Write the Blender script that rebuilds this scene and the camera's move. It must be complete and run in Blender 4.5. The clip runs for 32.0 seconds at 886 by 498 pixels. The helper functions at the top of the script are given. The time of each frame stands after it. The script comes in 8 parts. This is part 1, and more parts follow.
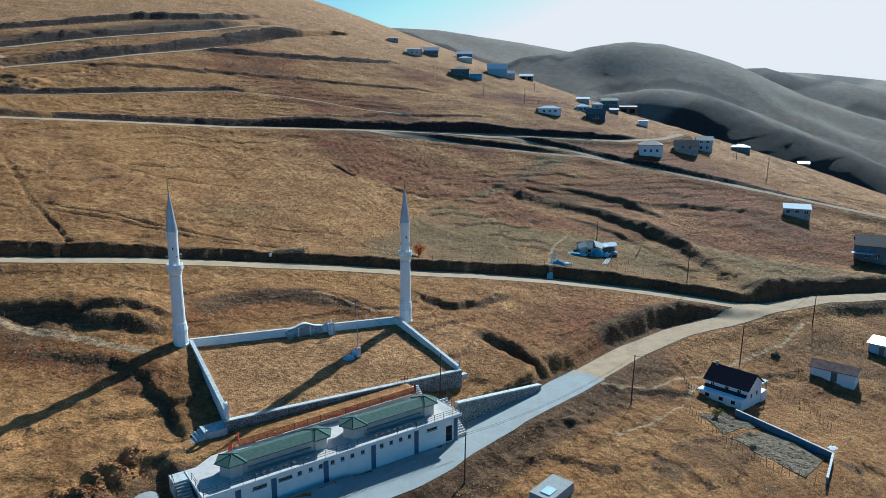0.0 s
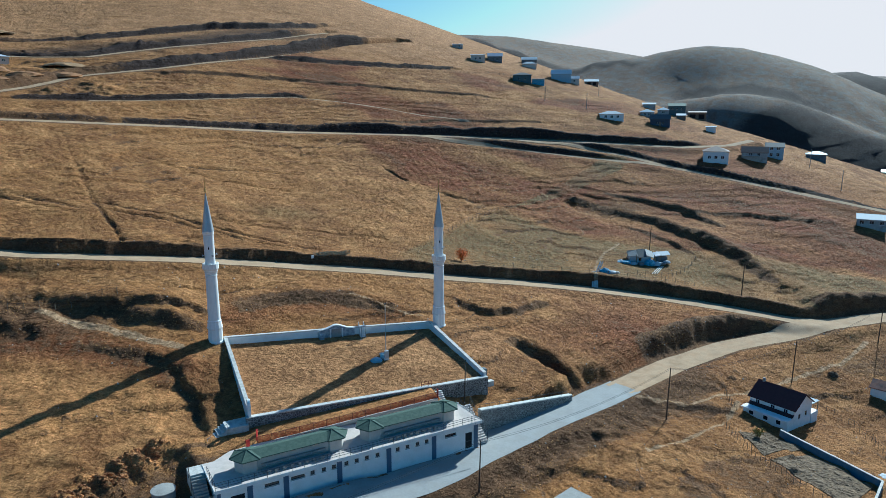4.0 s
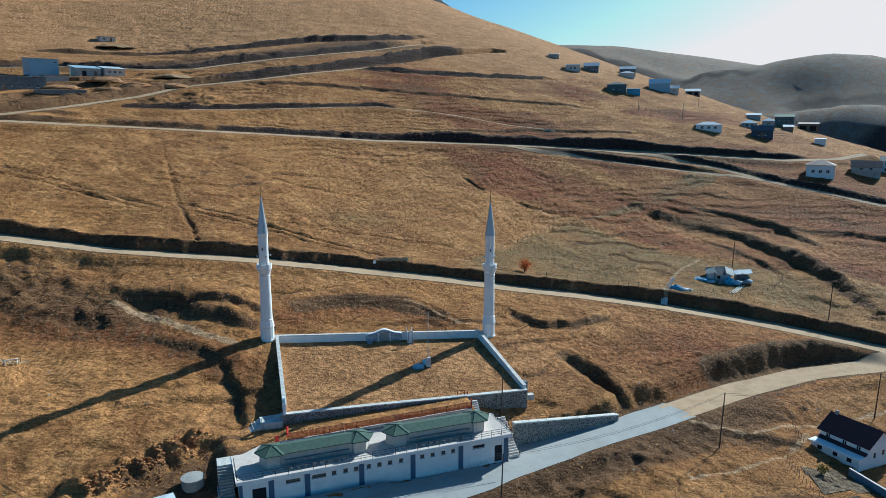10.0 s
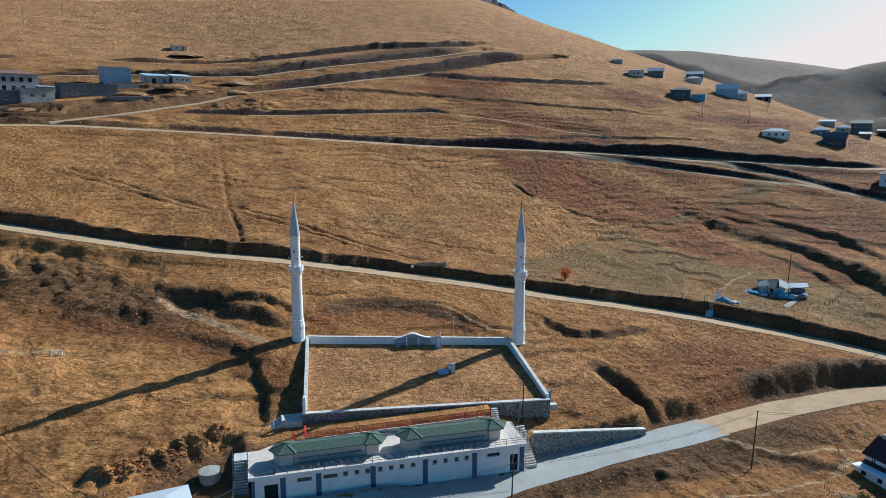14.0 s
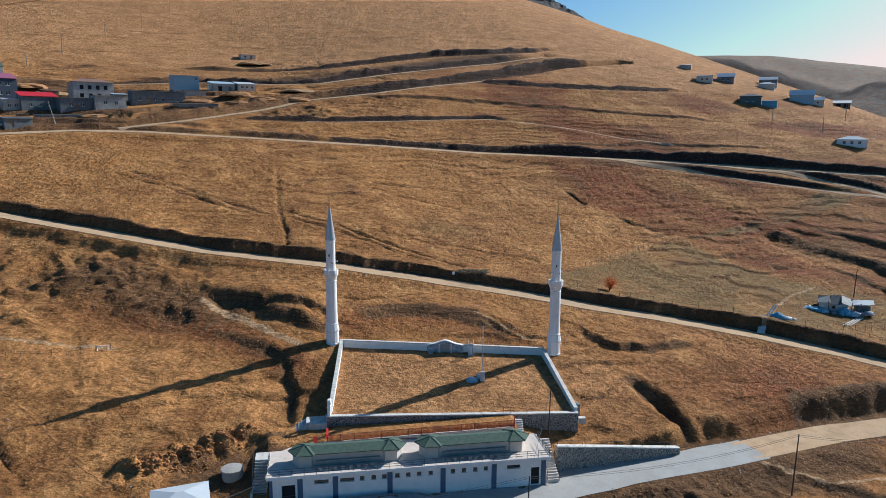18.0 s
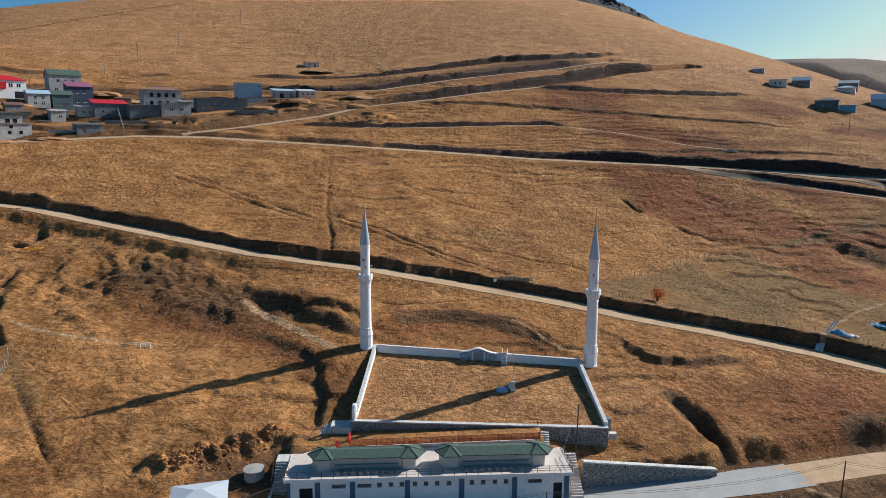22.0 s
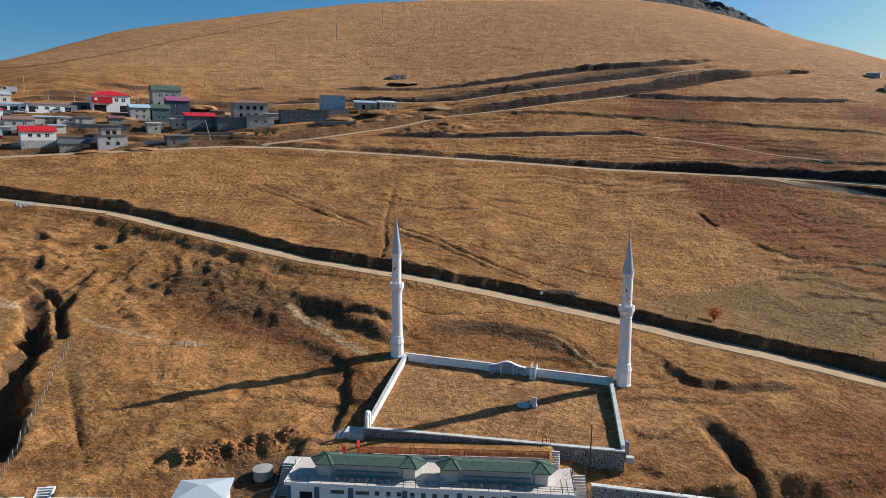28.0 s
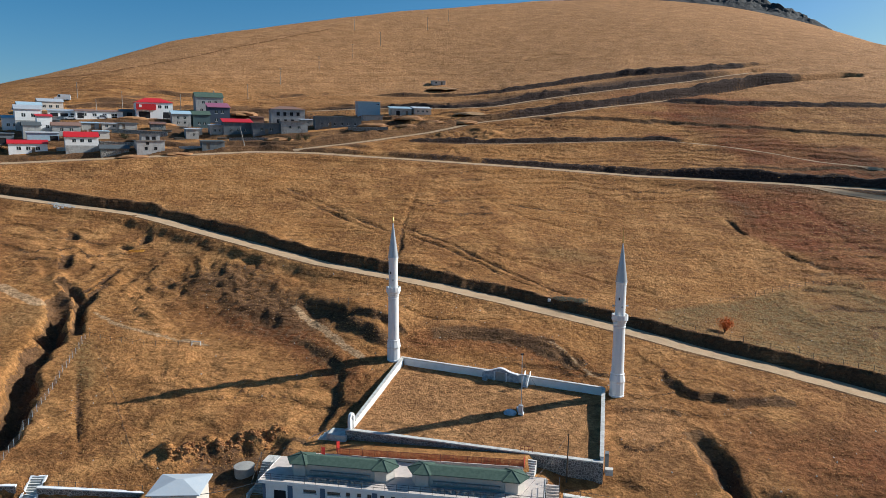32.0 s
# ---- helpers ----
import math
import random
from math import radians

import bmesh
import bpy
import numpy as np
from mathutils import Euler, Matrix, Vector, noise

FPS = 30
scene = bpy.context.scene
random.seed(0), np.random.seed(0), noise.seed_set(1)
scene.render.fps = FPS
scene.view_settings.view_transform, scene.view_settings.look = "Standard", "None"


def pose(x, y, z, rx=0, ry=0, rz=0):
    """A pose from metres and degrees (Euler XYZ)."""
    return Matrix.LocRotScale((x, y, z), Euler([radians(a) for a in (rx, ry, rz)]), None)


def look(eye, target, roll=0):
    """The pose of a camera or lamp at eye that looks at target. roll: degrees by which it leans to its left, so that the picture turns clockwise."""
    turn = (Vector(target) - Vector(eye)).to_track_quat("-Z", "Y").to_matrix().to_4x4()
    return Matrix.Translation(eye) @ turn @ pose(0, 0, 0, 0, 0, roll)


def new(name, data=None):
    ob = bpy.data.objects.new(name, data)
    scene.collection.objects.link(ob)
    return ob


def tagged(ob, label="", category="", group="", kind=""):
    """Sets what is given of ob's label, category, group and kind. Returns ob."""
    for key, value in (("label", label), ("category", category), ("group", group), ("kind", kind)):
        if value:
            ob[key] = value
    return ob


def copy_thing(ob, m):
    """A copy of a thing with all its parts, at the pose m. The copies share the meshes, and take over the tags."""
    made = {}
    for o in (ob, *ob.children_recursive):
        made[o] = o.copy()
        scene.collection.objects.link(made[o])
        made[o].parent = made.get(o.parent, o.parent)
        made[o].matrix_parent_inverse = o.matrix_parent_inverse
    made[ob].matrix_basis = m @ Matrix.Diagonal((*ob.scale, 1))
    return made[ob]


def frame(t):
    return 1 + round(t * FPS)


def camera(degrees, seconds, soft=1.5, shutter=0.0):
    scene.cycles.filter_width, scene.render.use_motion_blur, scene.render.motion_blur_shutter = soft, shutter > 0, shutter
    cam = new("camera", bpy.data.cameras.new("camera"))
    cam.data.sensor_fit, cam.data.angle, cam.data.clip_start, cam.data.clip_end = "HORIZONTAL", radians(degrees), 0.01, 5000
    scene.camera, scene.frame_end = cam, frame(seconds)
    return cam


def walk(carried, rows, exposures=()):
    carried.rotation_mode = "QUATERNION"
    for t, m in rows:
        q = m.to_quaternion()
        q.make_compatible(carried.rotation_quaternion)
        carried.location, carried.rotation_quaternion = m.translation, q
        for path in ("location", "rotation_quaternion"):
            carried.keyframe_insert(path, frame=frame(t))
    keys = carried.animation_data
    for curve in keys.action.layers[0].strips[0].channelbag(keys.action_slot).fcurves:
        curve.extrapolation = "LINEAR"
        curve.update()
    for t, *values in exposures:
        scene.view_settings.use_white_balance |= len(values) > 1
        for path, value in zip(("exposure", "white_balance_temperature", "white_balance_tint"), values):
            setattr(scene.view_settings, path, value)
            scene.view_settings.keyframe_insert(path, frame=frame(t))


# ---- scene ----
cam = camera(65.5, 32.0, soft=0.5)
PATH = [
    (0, (-7.547, -112.529, 38.829), (-6.7, -110.769, 38.4), 0.1),
    (1.5, (-4.959, -113.323, 38.66), (-4.184, -111.527, 38.238), 0.0),
    (3, (-2.671, -114.037, 38.556), (-1.966, -112.212, 38.142), 0.1),
    (3.5, (-1.865, -114.249, 38.446), (-1.183, -112.414, 38.033), 0.0),
    (5.5, (1.327, -115.252, 38.279), (1.913, -113.383, 37.878), 0.0),
    (7, (3.491, -115.654, 38.099), (4.007, -113.762, 37.706), 0.1),
    (9, (6.563, -116.242, 37.918), (6.981, -114.325, 37.533), 0.1),
    (11, (9.956, -116.64, 37.747), (10.276, -114.702, 37.371), 0.1),
    (13, (13.306, -117.11, 37.711), (13.528, -115.156, 37.344), 0.1),
    (14.5, (15.62, -117.259, 37.638), (15.77, -115.297, 37.276), 0.2),
    (16.5, (18.579, -117.265, 37.565), (18.628, -115.297, 37.214), 0.2),
    (18, (20.843, -116.78, 37.556), (20.819, -114.81, 37.211), 0.3),
    (19, (22.347, -116.425, 37.559), (22.274, -114.456, 37.219), 0.3),
    (20, (23.774, -115.814, 37.468), (23.65, -113.846, 37.131), 0.3),
    (22, (26.608, -115.152, 37.358), (26.386, -113.191, 37.03), 0.3),
    (24, (30.305, -114.341, 37.466), (29.984, -112.393, 37.147), 0.2),
    (25, (32.184, -113.77, 37.42), (31.81, -111.83, 37.106), 0.2),
    (26.5, (35.221, -112.977, 37.299), (34.772, -111.053, 36.992), 0.2),
    (28.5, (40.332, -111.686, 37.24), (39.788, -109.784, 36.943), 0.2),
    (30, (44.344, -110.724, 37.316), (43.738, -108.841, 37.024), 0.2),
    (32, (48.933, -109.12, 37.249), (48.257, -107.26, 36.965), 0.3),
]
walk(cam, [(t, look(eye, target, roll)) for t, eye, target, roll in PATH],
     exposures=[(0, 0.42, 4850, -8), (6, 0.4, 4960, -8), (13, 0.4, 5300, -2), (19, 0.4, 5740, 6), (24, 0.35, 6000, 7), (32, 0.37, 5900, 5)])

# ---- world and sun ----
SUN_EL, SUN_AZ = 30.0, 53.0  # degrees; azimuth from +y towards +x
world = bpy.data.worlds.new("sky")
scene.world = world
world.use_nodes = True
wn = world.node_tree.nodes
sky = wn.new("ShaderNodeTexSky")
sky.sky_type = "NISHITA"
sky.sun_disc = False
sky.sun_elevation, sky.sun_rotation = radians(SUN_EL), radians(SUN_AZ)
sky.altitude, sky.air_density, sky.dust_density, sky.ozone_density = 1900.0, 1.0, 5.0, 2.2
wn["Background"].inputs["Strength"].default_value = 0.048
clear = wn.new("ShaderNodeHueSaturation")
clear.inputs["Saturation"].default_value, clear.inputs["Value"].default_value = 1.38, 1.55
clear.inputs["Hue"].default_value = 0.491
ceiling = wn.new("ShaderNodeVectorMath")
ceiling.operation = "MINIMUM"
ceiling.inputs[1].default_value = (15.6, 12.3, 11.0)
world.node_tree.links.new(sky.outputs[0], clear.inputs["Color"])
world.node_tree.links.new(clear.outputs[0], ceiling.inputs[0])
world.node_tree.links.new(ceiling.outputs[0], wn["Background"].inputs["Color"])
lamp = bpy.data.lights.new("sun", "SUN")
lamp.energy, lamp.angle, lamp.color = 5.0, radians(0.5), (1.0, 0.94, 0.85)
sun = new("sun", lamp)
to_sun = Vector((math.sin(radians(SUN_AZ)) * math.cos(radians(SUN_EL)), math.cos(radians(SUN_AZ)) * math.cos(radians(SUN_EL)), math.sin(radians(SUN_EL))))
sun.matrix_world = look(to_sun * 400, (0, 0, 0))


# ---- materials ----
def material(name, colour, rough=0.8, metal=0.0, vary=0.12, scale=3.0, bump=0.0, bump_scale=20.0, dirt=None, dirt_amount=0.4, dirt_scale=1.2, per_object=0.0, spec=0.3, tone=None):
    """A surface with two scales of variation, optional stains and optional fine relief."""
    m = bpy.data.materials.new(name)
    m.use_nodes = True
    nt = m.node_tree
    b = nt.nodes["Principled BSDF"]
    b.inputs["Roughness"].default_value, b.inputs["Metallic"].default_value = rough, metal
    b.inputs["Specular IOR Level"].default_value = spec
    co = nt.nodes.new("ShaderNodeTexCoord")
    n1, n2 = nt.nodes.new("ShaderNodeTexNoise"), nt.nodes.new("ShaderNodeTexNoise")
    n1.inputs["Scale"].default_value, n2.inputs["Scale"].default_value = scale, scale * 7.3
    n1.inputs["Detail"].default_value, n2.inputs["Detail"].default_value = 6, 4
    for n in (n1, n2):
        nt.links.new(co.outputs["Object"], n.inputs["Vector"])
    add = nt.nodes.new("ShaderNodeMath")
    add.operation = "ADD"
    nt.links.new(n1.outputs["Fac"], add.inputs[0])
    nt.links.new(n2.outputs["Fac"], add.inputs[1])
    rng = nt.nodes.new("ShaderNodeMapRange")
    rng.inputs["From Min"].default_value, rng.inputs["From Max"].default_value = 0.6, 1.4
    rng.inputs["To Min"].default_value, rng.inputs["To Max"].default_value = 1 - vary, 1 + vary
    nt.links.new(add.outputs[0], rng.inputs["Value"])
    hsv = nt.nodes.new("ShaderNodeHueSaturation")
    hsv.inputs["Color"].default_value = (*colour, 1)
    nt.links.new(rng.outputs[0], hsv.inputs["Value"])
    out = hsv.outputs[0]
    if tone:
        mx = nt.nodes.new("ShaderNodeMix")
        mx.data_type = "RGBA"
        mx.inputs[6].default_value, mx.inputs[7].default_value = (*colour, 1), (*tone, 1)
        r3 = nt.nodes.new("ShaderNodeMapRange")
        r3.inputs["From Min"].default_value, r3.inputs["From Max"].default_value = 0.38, 0.62
        nt.links.new(n1.outputs["Fac"], r3.inputs["Value"])
        nt.links.new(r3.outputs[0], mx.inputs[0])
        nt.links.new(mx.outputs[2], hsv.inputs["Color"])
    if per_object:
        info = nt.nodes.new("ShaderNodeObjectInfo")
        r2 = nt.nodes.new("ShaderNodeMapRange")
        r2.inputs["To Min"].default_value, r2.inputs["To Max"].default_value = 1 - per_object, 1 + per_object
        nt.links.new(info.outputs["Random"], r2.inputs["Value"])
        nt.links.new(r2.outputs[0], hsv.inputs["Saturation"])
    if dirt:
        n3 = nt.nodes.new("ShaderNodeTexNoise")
        n3.inputs["Scale"].default_value, n3.inputs["Detail"].default_value, n3.inputs["Roughness"].default_value = dirt_scale, 8, 0.65
        nt.links.new(co.outputs["Object"], n3.inputs["Vector"])
        r4 = nt.nodes.new("ShaderNodeMapRange")
        r4.inputs["From Min"].default_value, r4.inputs["From Max"].default_value, r4.inputs["To Max"].default_value = 0.46, 0.72, dirt_amount
        nt.links.new(n3.outputs["Fac"], r4.inputs["Value"])
        mx = nt.nodes.new("ShaderNodeMix")
        mx.data_type = "RGBA"
        mx.inputs[7].default_value = (*dirt, 1)
        nt.links.new(r4.outputs[0], mx.inputs[0])
        nt.links.new(out, mx.inputs[6])
        out = mx.outputs[2]
    nt.links.new(out, b.inputs["Base Color"])
    if bump:
        n4 = nt.nodes.new("ShaderNodeTexNoise")
        n4.inputs["Scale"].default_value, n4.inputs["Detail"].default_value = bump_scale, 5
        nt.links.new(co.outputs["Object"], n4.inputs["Vector"])
        bp = nt.nodes.new("ShaderNodeBump")
        bp.inputs["Strength"].default_value, bp.inputs["Distance"].default_value = 0.6, bump
        nt.links.new(n4.outputs["Fac"], bp.inputs["Height"])
        nt.links.new(bp.outputs[0], b.inputs["Normal"])
    return m


def stone_material(name, stone, joint, scale=2.6, dark=None):
    """Rubble masonry: rounded stones of uneven tone in mortar."""
    m = bpy.data.materials.new(name)
    m.use_nodes = True
    nt = m.node_tree
    b = nt.nodes["Principled BSDF"]
    b.inputs["Roughness"].default_value = 0.9
    co = nt.nodes.new("ShaderNodeTexCoord")
    v1, v2 = nt.nodes.new("ShaderNodeTexVoronoi"), nt.nodes.new("ShaderNodeTexVoronoi")
    v1.feature = "DISTANCE_TO_EDGE"
    for v in (v1, v2):
        v.inputs["Scale"].default_value = scale
        nt.links.new(co.outputs["Object"], v.inputs["Vector"])
    ramp = nt.nodes.new("ShaderNodeMapRange")
    ramp.inputs["From Min"].default_value, ramp.inputs["From Max"].default_value = 0.03, 0.10
    nt.links.new(v1.outputs["Distance"], ramp.inputs["Value"])
    tone = nt.nodes.new("ShaderNodeMix")
    tone.data_type = "RGBA"
    tone.inputs[6].default_value, tone.inputs[7].default_value = (*stone, 1), (*(dark or [c * 0.55 for c in stone]), 1)
    sep = nt.nodes.new("ShaderNodeSeparateColor")
    nt.links.new(v2.outputs["Color"], sep.inputs[0])
    nt.links.new(sep.outputs[0], tone.inputs[0])
    mx = nt.nodes.new("ShaderNodeMix")
    mx.data_type = "RGBA"
    mx.inputs[6].default_value = (*joint, 1)
    nt.links.new(ramp.outputs[0], mx.inputs[0])
    nt.links.new(tone.outputs[2], mx.inputs[7])
    nt.links.new(mx.outputs[2], b.inputs["Base Color"])
    bp = nt.nodes.new("ShaderNodeBump")
    bp.inputs["Distance"].default_value = 0.06
    nt.links.new(ramp.outputs[0], bp.inputs["Height"])
    nt.links.new(bp.outputs[0], b.inputs["Normal"])
    return m


def ground_material():
    """Dry mountain grass over brown soil. The mesh tells where soil lies bare, where bracken grows, where grass is
    green and where haze greys the far hills.
    """
    m = bpy.data.materials.new("dry_grass")
    m.use_nodes = True
    nt = m.node_tree
    b = nt.nodes["Principled BSDF"]
    b.inputs["Roughness"].default_value = 0.95
    b.inputs["Specular IOR Level"].default_value = 0.1
    geo = nt.nodes.new("ShaderNodeNewGeometry")

    def noise_node(scale, detail=8, rough=0.6, stretch=None):
        n = nt.nodes.new("ShaderNodeTexNoise")
        n.inputs["Scale"].default_value, n.inputs["Detail"].default_value, n.inputs["Roughness"].default_value = scale, detail, rough
        if stretch:
            mp = nt.nodes.new("ShaderNodeMapping")
            mp.inputs["Scale"].default_value = stretch
            nt.links.new(geo.outputs["Position"], mp.inputs["Vector"])
            nt.links.new(mp.outputs[0], n.inputs["Vector"])
        else:
            nt.links.new(geo.outputs["Position"], n.inputs["Vector"])
        return n.outputs["Fac"]

    def span(value, lo, hi, a=0.0, z=1.0):
        n = nt.nodes.new("ShaderNodeMapRange")
        n.interpolation_type = "SMOOTHSTEP"
        n.inputs["From Min"].default_value, n.inputs["From Max"].default_value = lo, hi
        n.inputs["To Min"].default_value, n.inputs["To Max"].default_value = a, z
        nt.links.new(value, n.inputs["Value"])
        return n.outputs[0]

    def math_node(op, a, c):
        n = nt.nodes.new("ShaderNodeMath")
        n.operation = op
        for s, v in zip(n.inputs, (a, c)):
            if isinstance(v, (int, float)):
                s.default_value = v
            else:
                nt.links.new(v, s)
        return n.outputs[0]

    def mix(f, a, c):
        n = nt.nodes.new("ShaderNodeMix")
        n.data_type = "RGBA"
        nt.links.new(f, n.inputs[0])
        for s, v in zip((n.inputs[6], n.inputs[7]), (a, c)):
            if isinstance(v, tuple):
                s.default_value = (*v, 1)
            else:
                nt.links.new(v, s)
        return n.outputs[2]

    def mix_value(f, v):
        """1 where f is 0, v where f is 1."""
        return math_node("ADD", 1.0, math_node("MULTIPLY", f, math_node("SUBTRACT", v, 1.0)))

    def mask(name):
        n = nt.nodes.new("ShaderNodeAttribute")
        n.attribute_name = name
        return n.outputs["Fac"]

    big, mid, small, fine = noise_node(0.022), noise_node(0.13), noise_node(0.9), noise_node(5.0, 6, 0.7)
    clump = noise_node(2.4, 5, 0.75, (0.7, 1.25, 1.25))
    streak = noise_node(0.16, 8, 0.65, (0.35, 1.6, 2.2))
    grass = mix(span(big, 0.4, 0.6), GRASS_A, GRASS_B)
    grass = mix(span(mid, 0.42, 0.66), grass, GRASS_C)
    grass = mix(span(streak, 0.52, 0.72, 0, 0.45), grass, GRASS_D)
    # straw: paler dry grass; on the hilltop it also carries painted distant haze
    grass = mix(math_node("MULTIPLY", mask("straw"), span(mid, 0.3, 0.7, 0.7, 1.0)), grass, STRAW)
    grass = mix(math_node("MULTIPLY", mask("bracken"), span(mid, 0.35, 0.6, 0.6, 1.0)), grass, BRACKEN)
    grass = mix(math_node("MULTIPLY", mask("green"), span(small, 0.35, 0.6, 0.3, 1.0)), grass, GREEN)
    # far hills: grey-brown cover, turned bluish by haze put into the colour
    grass = mix(math_node("MULTIPLY", mask("pale"), span(mid, 0.3, 0.7, 0.5, 1.0)), grass, HAZE_GREY)
    soil = mix(span(mid, 0.35, 0.65), SOIL_A, SOIL_B)
    soil = mix(span(small, 0.45, 0.7, 0, 0.7), soil, SOIL_C)
    dug = mix(span(small, 0.35, 0.65), DUG_A, DUG_B)
    turned_up = math_node("ADD", mask("dug"), math_node("MULTIPLY", math_node("SUBTRACT", mid, 0.5), 1.1))
    grass = mix(span(turned_up, 0.3, 0.6, 0, 0.95), grass, dug)
    edge = math_node("ADD", mask("soil"), math_node("MULTIPLY", math_node("SUBTRACT", small, 0.5), 0.9))
    col = mix(span(edge, 0.42, 0.62), grass, soil)
    scrub = math_node("ADD", mask("scrub"), math_node("MULTIPLY", math_node("SUBTRACT", small, 0.5), 1.6))
    col = mix(span(scrub, 0.5, 0.75, 0, 0.85), col, SCRUB)
    # dark brown: cut banks, broken ground, and shading painted on the far hills
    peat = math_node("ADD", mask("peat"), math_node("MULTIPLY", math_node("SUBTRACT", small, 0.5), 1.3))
    col = mix(span(peat, 0.4, 0.7, 0, 0.92), col, DARK_TONE)
    col = mix(span(mask("path"), 0.2, 0.7, 0, 0.85), col, (0.44, 0.285, 0.16))
    tone = nt.nodes.new("ShaderNodeHueSaturation")
    nt.links.new(col, tone.inputs["Color"])
    tuft = nt.nodes.new("ShaderNodeTexVoronoi")
    tuft.inputs["Scale"].default_value = 1.3
    nt.links.new(geo.outputs["Position"], tuft.inputs["Vector"])
    # trodden contour lines, fine and coarse, and dark tufts
    trail = noise_node(0.5, 6, 0.55, (0.09, 0.09, 1.5))
    trail_far = noise_node(0.22, 6, 0.6, (0.12, 0.12, 1.4))
    line = span(math_node("ABSOLUTE", math_node("SUBTRACT", trail, 0.5), 0.0), 0.004, 0.022, 0.72, 1.0)
    line_far = span(math_node("ABSOLUTE", math_node("SUBTRACT", trail_far, 0.52), 0.0), 0.003, 0.018, 0.8, 1.0)
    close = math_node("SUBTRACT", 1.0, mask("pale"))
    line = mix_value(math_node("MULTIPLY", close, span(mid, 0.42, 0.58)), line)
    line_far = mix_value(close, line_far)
    value = math_node("MULTIPLY", span(fine, 0.36, 0.64, 0.82, 1.17), span(small, 0.36, 0.64, 0.74, 1.24))
    value = math_node("MULTIPLY", value, span(clump, 0.4, 0.6, 0.84, 1.12))
    value = math_node("MULTIPLY", value, span(tuft.outputs["Distance"], 0.1, 0.3, 0.74, 1.0))
    value = math_node("MULTIPLY", value, math_node("MULTIPLY", line, line_far))
    value = math_node("MULTIPLY", value, span(mid, 0.3, 0.7, 0.86, 1.12))
    nt.links.new(value, tone.inputs["Value"])
    nt.links.new(tone.outputs[0], b.inputs["Base Color"])
    bp = nt.nodes.new("ShaderNodeBump")
    bp.inputs["Strength"].default_value, bp.inputs["Distance"].default_value = 1.0, 0.5
    nt.links.new(math_node("ADD", math_node("ADD", math_node("MULTIPLY", small, 1.3), math_node("MULTIPLY", clump, 0.45)), math_node("ADD", math_node("MULTIPLY", fine, 0.22), math_node("MULTIPLY", math_node("MULTIPLY", close, trail), 1.3))), bp.inputs["Height"])
    nt.links.new(bp.outputs[0], b.inputs["Normal"])
    return m


GRASS_A, GRASS_B, GRASS_C, GRASS_D = (0.365, 0.168, 0.056), (0.28, 0.127, 0.046), (0.39, 0.192, 0.07), (0.19, 0.086, 0.036)
# the third is the far hills' grey, with distant haze painted in
BRACKEN, GREEN, HAZE_GREY = (0.19, 0.062, 0.024), (0.2, 0.135, 0.06), (0.18, 0.158, 0.138)
DUG_A, DUG_B = (0.52, 0.25, 0.088), (0.4, 0.185, 0.066)
STRAW = (0.45, 0.23, 0.1)
DARK_TONE = (0.052, 0.035, 0.03)
SOIL_A, SOIL_B, SOIL_C, SCRUB = (0.145, 0.075, 0.038), (0.21, 0.11, 0.05), (0.09, 0.05, 0.03), (0.14, 0.074, 0.036)
GROUND = ground_material()
DIRT_ROAD = material("packed_dirt", (0.5, 0.35, 0.22), 0.95, vary=0.18, scale=0.5, tone=(0.43, 0.285, 0.17), dirt=(0.22, 0.15, 0.085), dirt_amount=0.5, dirt_scale=0.35, bump=0.05, bump_scale=3, spec=0.1)
PAVED = material("grey_concrete_paving", (0.34, 0.33, 0.315), 0.9, vary=0.12, scale=0.4, dirt=(0.25, 0.22, 0.18), dirt_amount=0.45, dirt_scale=0.25, bump=0.01, bump_scale=8)
WHITE = material("white_paint", (0.82, 0.81, 0.79), 0.7, vary=0.06, scale=0.8, dirt=(0.55, 0.51, 0.45), dirt_amount=0.3, dirt_scale=0.9)
MINARET = material("white_minaret_paint", (0.85, 0.84, 0.82), 0.6, vary=0.04, scale=0.5, dirt=(0.62, 0.6, 0.56), dirt_amount=0.25, dirt_scale=0.5)
LEAD = material("grey_cone_metal", (0.45, 0.47, 0.50), 0.45, metal=0.6, vary=0.08, scale=1.5)
BRASS = material("brass_finial", (0.55, 0.38, 0.14), 0.35, metal=0.9)
WALLSTONE = stone_material("rubble_stone", (0.24, 0.225, 0.2), (0.46, 0.44, 0.4), 2.8, (0.1, 0.095, 0.09))
COPING = material("worn_white_coping", (0.62, 0.59, 0.54), 0.85, vary=0.1, scale=1.2, dirt=(0.27, 0.24, 0.2), dirt_amount=0.7, dirt_scale=1.4)
MARBLE = material("grey_marble_slab", (0.56, 0.58, 0.6), 0.45, vary=0.3, scale=1.6, tone=(0.22, 0.25, 0.29))
CONCRETE = material("bare_concrete", (0.36, 0.34, 0.31), 0.9, vary=0.15, scale=1.0, dirt=(0.2, 0.18, 0.16), dirt_amount=0.5, bump=0.01)
BLOCK = material("grey_block_wall", (0.42, 0.405, 0.38), 0.95, vary=0.25, scale=1.0, dirt=(0.15, 0.14, 0.13), dirt_amount=0.75, dirt_scale=0.6, bump=0.02, bump_scale=6)
DARKWALL = material("dark_board_wall", (0.13, 0.15, 0.165), 0.85, vary=0.3, scale=1.2, dirt=(0.3, 0.29, 0.28), dirt_amount=0.6, dirt_scale=0.5)
BLUE = material("blue_pilaster_paint", (0.085, 0.13, 0.2), 0.7, vary=0.1, scale=1.5)
